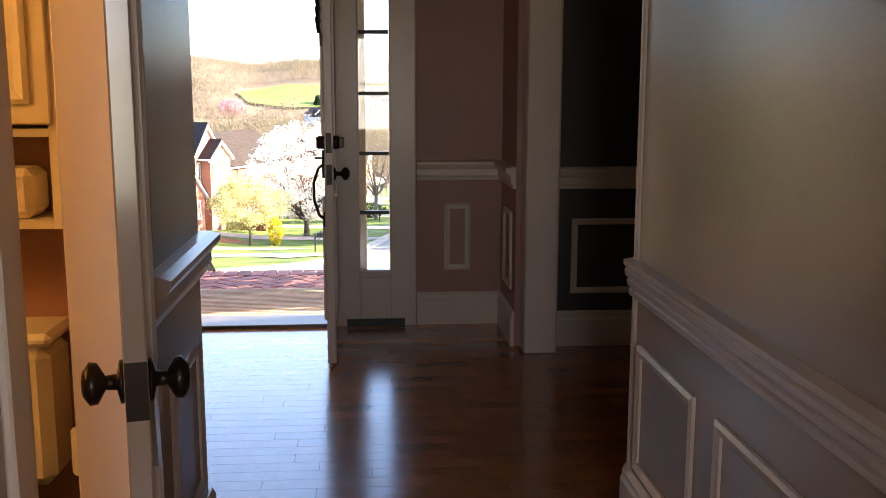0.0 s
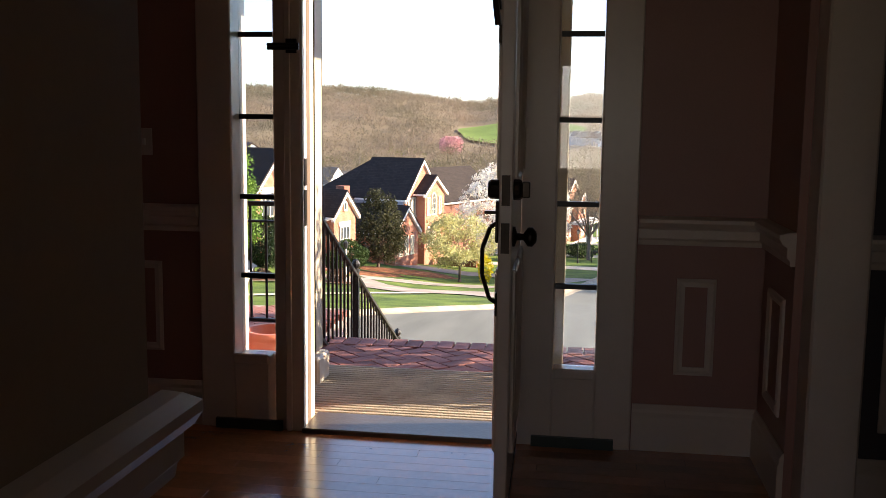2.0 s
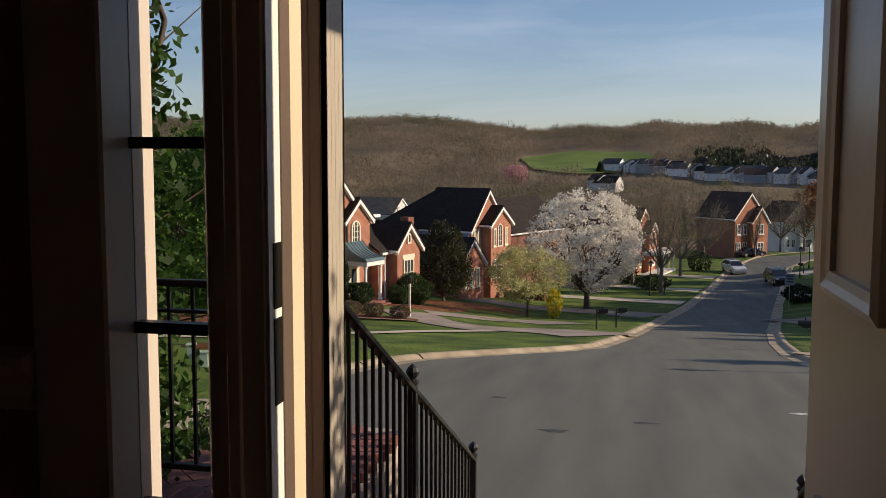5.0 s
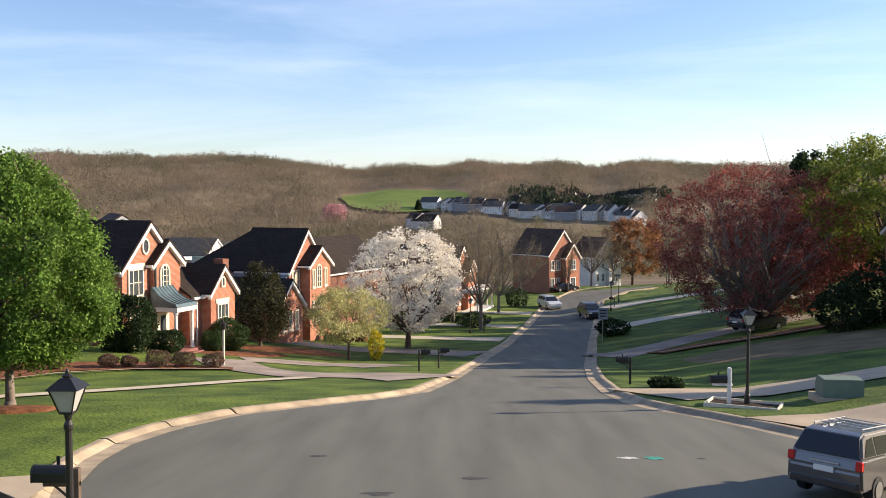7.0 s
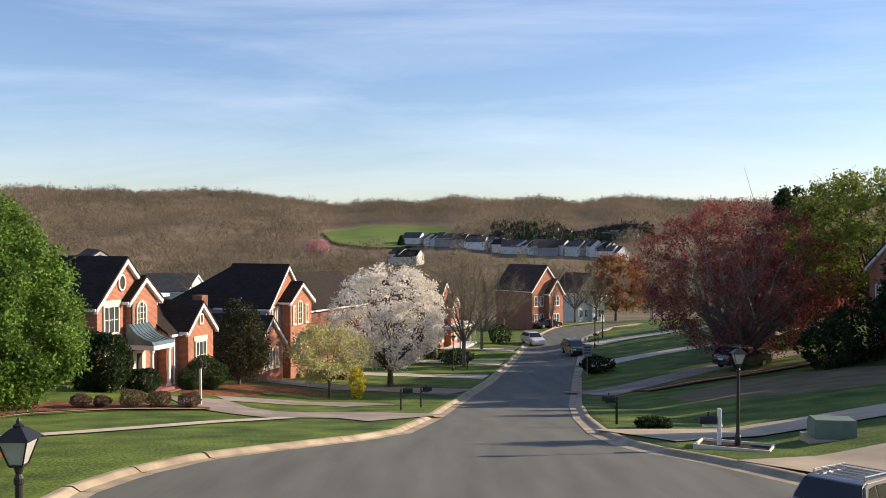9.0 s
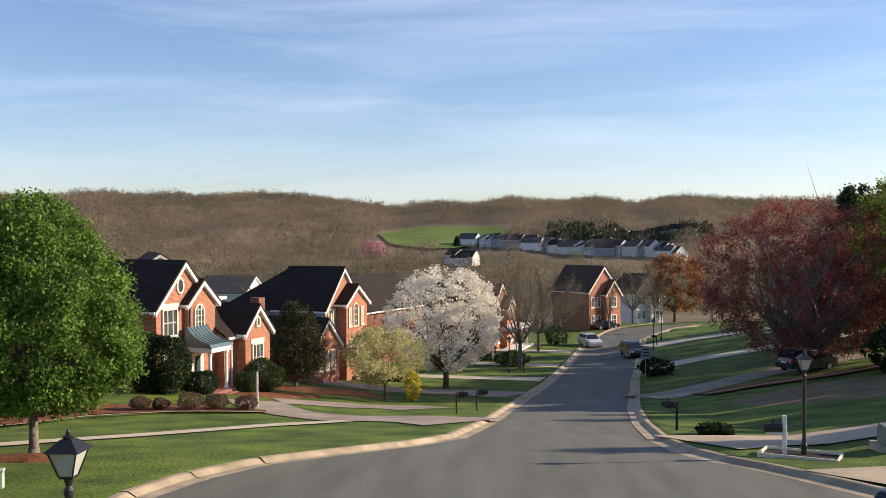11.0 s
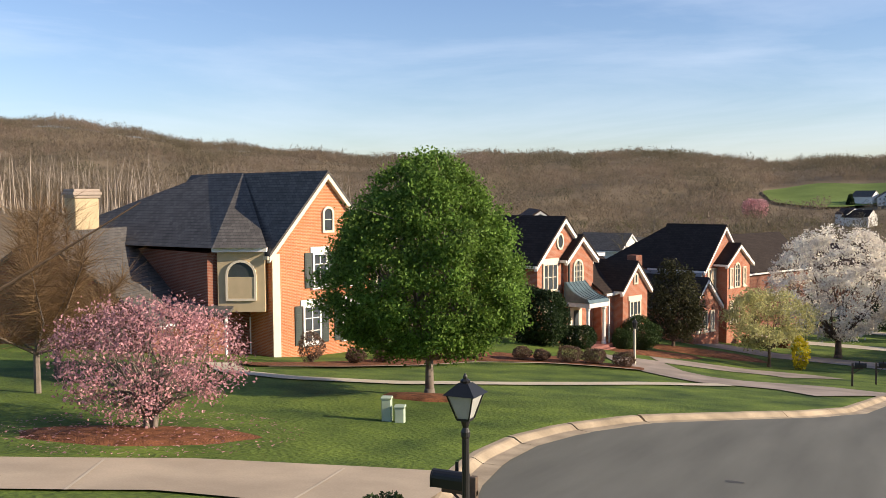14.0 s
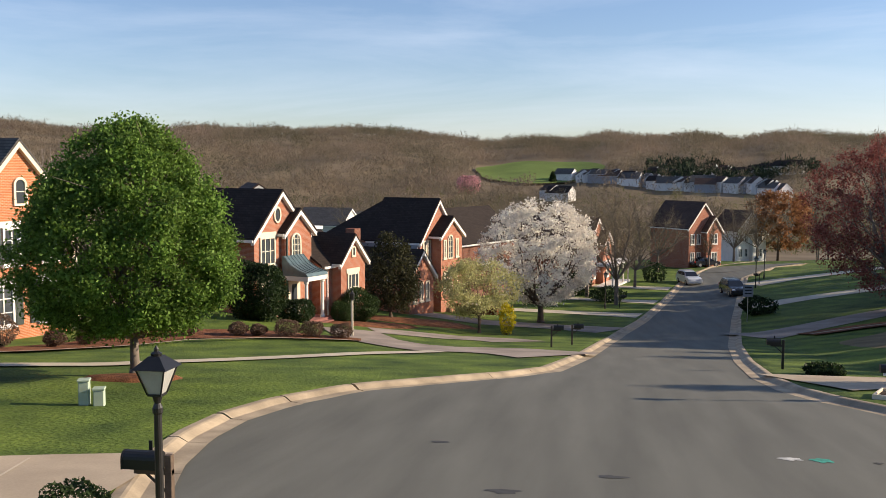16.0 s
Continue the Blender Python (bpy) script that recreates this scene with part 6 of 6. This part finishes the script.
box("kick_strip", 0.01, 0.89, 0.0005, 0.003, 0.0, 0.03, M["black"], leaf)

# wainscot: chair rails, baseboards, picture-frame mouldings
def wainscot(p, q, n, rail_z=0.885, panels=(), base=True, m_="trim", z0=0.30, z1=0.745, prof=RAIL):
    tagged(run("chair_rail", prof, p, q, n, rail_z, M[m_]), "white moulded chair rail along the wall", "chair rail", kind="structure")
    if base:
        run("baseboard", BASE, p, q, n, 0.0, M[m_])
        tagged(scene.collection.objects[-1], "white moulded baseboard along the wall", "baseboard", kind="structure")
    P, Q = Vector(p), Vector(q)
    d = (Q - P).normalized()
    for a, b in panels:
        s, e = P + d * a, P + d * b
        panel_mould("panel_trim", (s.x, s.y), (e.x, e.y), n, z0, z1, M[m_])
        tagged(scene.collection.objects[-1], "white picture-frame moulding on the wainscot", "moulding", kind="structure")


wainscot((0.985, 0.0), (1.5, 0.0), (0, -1), panels=((0.166, 0.326),), z0=0.335)
wainscot((-1.5, 0.0), (-0.935, 0.0), (0, -1), panels=((0.18, 0.38),), z0=0.335)
wainscot((-1.5, -0.56), (-1.5, 0.0), (1, 0), panels=((0.16, 0.5),), z0=0.28, z1=0.77)
wainscot((1.5, -0.56), (1.5, 0.0), (-1, 0), panels=((0.12, 0.4),))
wainscot((1.712, -0.56), (4.2, -0.56), (0, -1), panels=((0.1, 0.75), (0.9, 1.5)), z0=0.3, z1=0.72)
wainscot((-4.0, -0.56), (-1.712, -0.56), (0, -1), panels=((0.3, 1.0), (1.15, 1.85)))
wainscot((1.54, -8.0), (1.54, -2.76), (-1, 0), rail_z=0.77, panels=((5.24 - 0.62, 5.24 - 0.1), (5.24 - 1.35, 5.24 - 0.78), (5.24 - 2.1, 5.24 - 1.5), (5.24 - 2.9, 5.24 - 2.25)), z0=0.22, z1=0.63, prof=RAIL_HALL)
wainscot((0.2, -3.58), (0.2, -2.86), (1, 0), rail_z=0.885, panels=((0.2, 0.6),), z0=0.26, z1=0.70)
for x0, x1 in ((1.53, 1.71), (-1.71, -1.53)):
    tagged(box("corner_pilaster", x0, x1, -0.72, -0.561, 0.0, CEIL, M["trim"], bevel=0.008), "white painted corner pilaster", "pilaster", kind="structure")
tagged(box("corner_bead", 1.528, 1.56, -2.82, -2.79, 0.0, CEIL, M["trim"], bevel=0.006), "white corner trim of the passage wall", "trim", kind="structure")
sw = thing("light_switch", "white double light switch plate on the wall", "switch", pose(-1.21, -0.001, 1.28))
box("plate", -0.06, 0.06, -0.008, 0.0, -0.06, 0.06, M["trim"], sw, 0.003)
for k in (-0.025, 0.025):
    box("toggle", k - 0.006, k + 0.006, -0.02, -0.0085, -0.014, 0.014, M["white"], sw)
ol = thing("wall_outlet", "white socket plate in the baseboard", "outlet", pose(-1.477, -0.27, 0.095))
box("plate", 0.0, 0.006, -0.035, 0.035, -0.055, 0.055, M["white"], ol, 0.002)
for k in (-0.022, 0.022):
    box("socket", 0.0065, 0.009, -0.012, 0.012, k - 0.014, k + 0.014, M["trim"], ol)

# closet door that stands ajar, covered like the wall
hd = thing("door_2", "taupe panelled passage door standing ajar with bronze knobs", "door", pose(0.215, -3.66, 0.01, 0, 0, -76.6), kind="structure")
bm = bmesh.new()
add_box(bm, 0.0, 0.66, -0.035, 0.0, 0.0, 2.03, 0.003)
lf = part("leaf", bm, M["doorgloss"], hd)
for z0, z1 in ((0.18, 0.8), (0.965, 1.88)):
    panel_mould("panel", (0.16, 0.0), (0.55, 0.0), (0, 1), z0, z1, M["trim"], lf)
knob(lf, 0.60, 0.0005, 0.962, 0.78)
knob(lf, 0.60, -0.0355, 0.962, -0.78)
box("latch_plate", 0.6602, 0.663, -0.034, -0.001, 0.917, 1.007, M["bronze"], lf)
for z in (0.25, 1.135, 1.8):
    bm = bmesh.new()
    add_tube(bm, (-0.008, 0.012, z - 0.05), (-0.008, 0.012, z + 0.05), 0.012, 0.012, 8)
    add_box(bm, -0.045, 0.035, 0.0003, 0.004, z - 0.045, z + 0.045)
    part("hinge", bm, M["bronze"], hd)
jb = boxes("door_casing", [(0.055, 0.205, -3.66, -3.62, 0, 2.06), (0.2, 0.215, -3.62, -3.56, 0, 2.1), (0.055, 0.205, -4.36, -4.32, 0, 2.06), (0.2, 0.216, -4.43, -4.36, 0, 2.1), (0.055, 0.205, -4.32, -3.66, 2.03, 2.06)], M["trim"], bevel=0.004)
tagged(jb, "white painted casing of the passage doorway", "casing", kind="structure")

# small washroom behind that doorway
walls("wall_washroom", [(-1.5, -1.4, -5.3, -2.95, -0.05, CEIL), (-1.4, 0.06, -3.05, -2.95, -0.05, CEIL), (-1.4, 0.06, -5.4, -5.3, -0.05, CEIL)], M["cream"], "cream washroom walls under warm light")
toilet = thing("toilet", "white porcelain toilet with its cistern against the wall", "toilet", pose(-0.36, -3.16, 0.0))
box("cistern", -0.23, 0.23, -0.1, 0.1, 0.38, 0.76, M["porcelain"], toilet, 0.03)
box("cistern_lid", -0.245, 0.245, -0.115, 0.105, 0.762, 0.80, M["porcelain"], toilet, 0.015)
bm = bmesh.new()
add_lathe(bm, [(0.12, 0.0), (0.11, 0.15), (0.17, 0.3), (0.2, 0.39), (0.2, 0.42)], 18, (0, -0.38, 0))
part("bowl", bm, M["porcelain"], toilet, smooth=True)
box("flush_lever", -0.2, -0.12, -0.125, -0.101, 0.68, 0.70, M["steel"], toilet, 0.004)
cb = thing("wall_cabinet", "cream wall cabinet with an open shelf above the cistern", "cabinet", pose(-0.36, -3.06, 0))
box("side", 0.27, 0.29, -0.2, 0.0, 1.07, 1.95, M["cream"], cb)
box("side", -0.29, -0.27, -0.2, 0.0, 1.07, 1.95, M["cream"], cb)
for z in (1.07, 1.3, 1.93):
    box("shelf", -0.269, 0.269, -0.2, 0.0, z, z + 0.02, M["cream"], cb)
for s in (-1, 1):
    dn = box("cabinet_door", *sorted((s * 0.004, s * 0.285)), -0.222, -0.202, 1.33, 1.94, M["cream"], cb, 0.004)
    x0, x1 = sorted((s * 0.05, s * 0.24))
    panel_mould("panel", (x0, -0.222), (x1, -0.222), (0, -1), 1.38, 1.89, M["cream"], dn)
for k, xx in enumerate((-0.16, 0.0, 0.15)):
    tw = box("folded_towel", -0.425 + xx, -0.295 + xx, -3.24, -3.10, 1.092, 1.22, M["towel"], bevel=0.02)
    tagged(tw, "cream folded hand towel on the cabinet shelf", "towel", "towels on the shelf")
tp = thing("paper_holder", "standing toilet paper holder with a full roll", "paper holder", pose(-0.02, -3.28, 0))
bm = bmesh.new()
add_tube(bm, (0, 0, 0), (0, 0, 0.62), 0.012, 0.012, 8)
add_lathe(bm, [(0.07, 0.0), (0.07, 0.02), (0.02, 0.03)], 14)
part("stand", bm, M["bronze"], tp)
bm = bmesh.new()
add_lathe(bm, [(0.02, 0.44), (0.055, 0.44), (0.055, 0.55), (0.02, 0.55)], 16)
part("paper_roll", bm, M["paper"], tp, "white paper roll", smooth=False)
wl_ = thing("wall_lamp", "warm glowing wall lamp in the washroom", "wall lamp", pose(-1.3, -4.2, 2.0))
box("back_plate", -0.098, -0.07, -0.06, 0.06, -0.08, 0.08, M["bronze"], wl_, 0.01)
bm = bmesh.new()
add_lathe(bm, [(0.03, -0.08), (0.07, -0.04), (0.08, 0.04), (0.05, 0.1)], 14)
part("shade", bm, M["bulb"], wl_, "glowing warm glass shade", smooth=True)
ld = bpy.data.lights.new("washroom_light", "POINT")
ld.energy, ld.color, ld.shadow_soft_size = 0.42, (1.0, 0.48, 0.14), 0.08
new("washroom_light", ld).location = (-0.9, -4.2, 2.0)

# ---- porch ----
tagged(boxes("porch_slab", [(-1.95, 1.95, 0.16, 2.08, -1.7, -0.075), (-1.95, -1.06, 2.08, 3.2, -1.9, -0.075)], M["mortar"]), "mortar bed of the brick porch floor", "porch floor", kind="structure")
slab = scene.collection.objects[-1]
tagged(boxes("foundation", [(-4.2, 4.4, -8.2, 0.15, -2.2, -0.06)], M["brick_red"]), "red brick foundation under the house", "foundation", kind="structure")
tagged(boxes("wall_outside", [(-4.2, -0.97, 0.165, 0.24, -0.06, 3.3), (0.99, 4.4, 0.165, 0.24, -0.06, 3.3), (-0.97, 0.99, 0.205, 0.24, 2.46, 3.3)], M["brick_red"]), "red brick outer wall round the front door", "wall", kind="structure")
tagged(boxes("porch_roof", [(-1.6, 1.7, 0.27, 1.75, 2.75, 3.05), (-1.5, 1.6, 0.85, 1.6, 2.55, 2.749)], M["white"], bevel=0.01), "white painted porch roof and beam", "porch roof", kind="structure")


def column(x0, x1, y0, y1):
    c = thing("porch_column", "tan painted square porch column with fluted faces", "column", pose((x0 + x1) / 2, (y0 + y1) / 2, -0.05), "porch columns")
    w, d = (x1 - x0) / 2, (y1 - y0) / 2
    bm = bmesh.new()
    add_box(bm, -w + 0.012, w - 0.012, -d + 0.012, d - 0.012, 0.16, 2.6)
    n = 5
    for f in range(n + 1):
        for s in (-1, 1):
            y = -d + 2 * d * f / n
            add_box(bm, *sorted((s * (w - 0.013), s * w)), max(-d, y - 0.017), min(d, y + 0.017), 0.18, 2.55)
            x = -w + 2 * w * f / n
            add_box(bm, max(-w, x - 0.017), min(w, x + 0.017), *sorted((s * (d - 0.013), s * d)), 0.18, 2.55)
    part("shaft", bm, M["colpaint"], c)
    box("base", -w - 0.03, w + 0.03, -d - 0.03, d + 0.03, 0.0, 0.16, M["colpaint"], c, 0.012)
    box("cap", -w - 0.03, w + 0.03, -d - 0.03, d + 0.03, 2.551, 2.599, M["colpaint"], c, 0.01)
    return c


column(-0.825, -0.665, 0.89, 1.05)
column(1.1, 1.4, 0.89, 1.19)

# steps and the street rails
NSTEP, TREAD, RISE = 11, 0.30, 0.17
st = thing("porch_steps", "red brick porch steps running down to the garden", "steps", kind="structure")
for k in range(NSTEP):
    box("step", -1.02, 1.28, 2.08 + k * TREAD, 2.08 + (k + 1) * TREAD + 0.02, -3.4, -0.05 - (k + 1) * RISE, M["porchbrick"], st, 0.008)


def stair_rail(x, drop=0.0):
    r = thing("stair_railing", "black wrought iron railing along the porch steps", "railing", kind="")
    tagged(r, group="stair railings")
    y0, z0, sl = 1.20, 1.06 - drop, -0.53

    def top(y):
        return z0 + (y - y0) * sl

    ye = 4.28
    bm = bmesh.new()
    ang = math.atan(sl)
    for off, w, h in ((0.0, 0.022, 0.012), (-0.76, 0.014, 0.012)):
        m = Matrix.Translation((x, y0, top(y0) + off)) @ Matrix.Rotation(ang, 4, "X")
        add_box(bm, -w, w, 0, (ye - y0) / math.cos(ang), -h, h, 0.003, m)
    part("rail", bm, M["iron"], r)
    y = y0 + 0.09
    while y < ye - 0.05:
        b = box("baluster", x - 0.007, x + 0.007, y - 0.007, y + 0.007, top(y) - 0.765, top(y) - 0.01, M["iron"], r)
        y += 0.105
    for yy in (2.68, ye):
        bm = bmesh.new()
        zb = top(yy)
        add_box(bm, x - 0.02, x + 0.02, yy - 0.02, yy + 0.02, zb - 1.0, zb + 0.03)
        add_lathe(bm, [(0.03, zb + 0.03), (0.03, zb + 0.045), (0.014, zb + 0.055), (0.03, zb + 0.075), (0.033, zb + 0.09), (0.022, zb + 0.11), (0.004, zb + 0.125)], 10, (x, yy, 0))
        part("newel", bm, M["iron"], r)
    return r


stair_rail(-0.87)
stair_rail(1.13, 0.07)
pr_ = thing("porch_railing", "black wrought iron railing round the porch side", "railing")
for z0, z1 in ((0.83, 0.86), (0.05, 0.075), (0.72, 0.735)):
    box("rail", -1.885, -1.845, 0.3, 2.04, z0, z1, M["iron"], pr_, 0.004)
    box("rail", -1.843, -1.25, 2.0, 2.04, z0, z1, M["iron"], pr_, 0.004)
for k in range(16):
    box("baluster", -1.872, -1.858, 0.35 + k * 0.108, 0.364 + k * 0.108, 0.076, 0.829, M["iron"], pr_)
for k in range(5):
    box("baluster", -1.76 + k * 0.108, -1.746 + k * 0.108, 2.013, 2.027, 0.076, 0.829, M["iron"], pr_)
for xx, yy in ((-1.887, 0.3), (-1.887, 2.002), (-1.248, 2.002)):
    box("post", xx, xx + 0.04, yy, yy + 0.036, -0.08, 0.9, M["iron"], pr_, 0.004)
pot = thing("flower_pot", "coral glazed flower pot beside the side light", "pot", pose(-0.74, 0.42, -0.05))
bm = bmesh.new()
add_lathe(bm, [(0.11, 0.0), (0.13, 0.12), (0.145, 0.3), (0.135, 0.36), (0.15, 0.38), (0.15, 0.41), (0.12, 0.41), (0.11, 0.34)], 20)
part("bowl", bm, M["coral"], pot, smooth=True)

# striped door mat
dm = thing("door_mat", "wide tan and dark striped door mat on the brick porch", "door mat", pose(0.05, 0.8, -0.048))
box("backing", -0.8, 0.8, -0.52, 0.52, 0.0, 0.008, M["matdark"], dm, 0.003)
for k in range(24):
    box("stripe", -0.78, 0.78, -0.5 + k * 0.0418, -0.5 + k * 0.0418 + 0.028, 0.0085, 0.016, M["mat"], dm, 0.003)

# ---- floorboards and paving, piece by piece ----
flr = thing("floor", "glossy cherry floorboards running across the foyer", "floor", kind="structure")
box("subfloor", -4.0, 4.2, -8.0, 0.0, -0.06, -0.022, M["patch"], flr)
PW = 0.083
plank_mesh = {}


def plank(x0, length, y):
    key = round(length, 2)
    if key not in plank_mesh:
        bm = bmesh.new()
        add_box(bm, 0, key - 0.0006, 0, PW - 0.0005, -0.02, 0.0, 0.0005)
        me = bpy.data.meshes.new("plank")
        bm.to_mesh(me)
        bm.free()
        me.materials.append(M["plank"])
        plank_mesh[key] = me
    ob = new("plank", plank_mesh[key])
    ob.location, ob.parent = (x0, y, 0), flr


rest = []
rp = random.Random(5)
for r in range(97):
    y = -0.02 - (r + 1) * PW
    x, hi = (-4.0, 4.2) if y > -2.9 else (0.21, 1.53)
    first = True
    while x < hi - 0.05:
        ln = rp.choice((0.7, 0.9, 1.1, 1.3, 1.5))
        if first and y > -2.9:
            ln, first = rp.choice((0.5, 0.8, 1.1)), False
        ln = min(ln, hi - x)
        if -1.7 < x + ln / 2 < 2.3 and y > -4.7:
            plank(x, ln, y)
        else:
            rest.append((x, x + ln - 0.0006, y, y + PW - 0.0005, -0.02, 0.0))
        x += ln
tagged(boxes("planks", rest, M["plank"], flr), kind="stuff")

bk = bmesh.new()
add_box(bk, -0.0975, 0.0975, -0.0475, 0.0475, -0.05, 0.0, 0.004)
brick_me = bpy.data.meshes.new("brick")
bk.to_mesh(brick_me)
bk.free()
brick_me.materials.append(M["porchbrick"])
nb, far_rows = 0, []
S = 0.102
rb = random.Random(9)
for i in range(-60, 60):
    for j in range(-60, 60):
        # herringbone lattice turned by 45 degrees
        k = (i - j) % 4
        if k not in (0, 3):
            continue
        if k == 0:
            a, b, turn = (i + 1.0) * S, (j + 0.5) * S, 0
        else:
            a, b, turn = (i + 0.5) * S, (j + 1.0) * S, 90
        c45 = math.sqrt(0.5)
        x, y = (a - b) * c45, (a + b) * c45 + 1.0
        inside = (-1.9 < x < 1.9 and 0.3 < y < 1.95) or (-1.9 < x < -1.1 and 1.9 < y < 3.1)
        if not inside:
            continue
        if -0.76 < x < 0.85 and 0.4 < y < 1.2:
            continue
        if nb < 290 and abs(x) < 1.25:
            ob = new("brick", brick_me)
            ob.matrix_world = pose(x, y, -0.05 + rb.uniform(-0.002, 0.002), rb.uniform(-0.6, 0.6), rb.uniform(-0.6, 0.6), 45 + turn)
            ob.parent = slab
            nb += 1
        else:
            far_rows.append((x, y, turn))
bm = bmesh.new()
for x, y, turn in far_rows:
    add_box(bm, -0.0975, 0.0975, -0.0475, 0.0475, -0.05, 0.0, 0.0, pose(x, y, -0.05, 0, 0, 45 + turn))
tagged(part("bricks", bm, M["porchbrick"], slab), kind="stuff")
for k in range(37):
    x = -1.88 + k * 0.1045
    for yy in (1.99, 0.22):
        ob = new("brick", brick_me)
        ob.matrix_world = pose(x, yy, -0.046 + rb.uniform(-0.002, 0.002), 0, 0, 90 + rb.uniform(-1, 1))
        ob.parent = slab
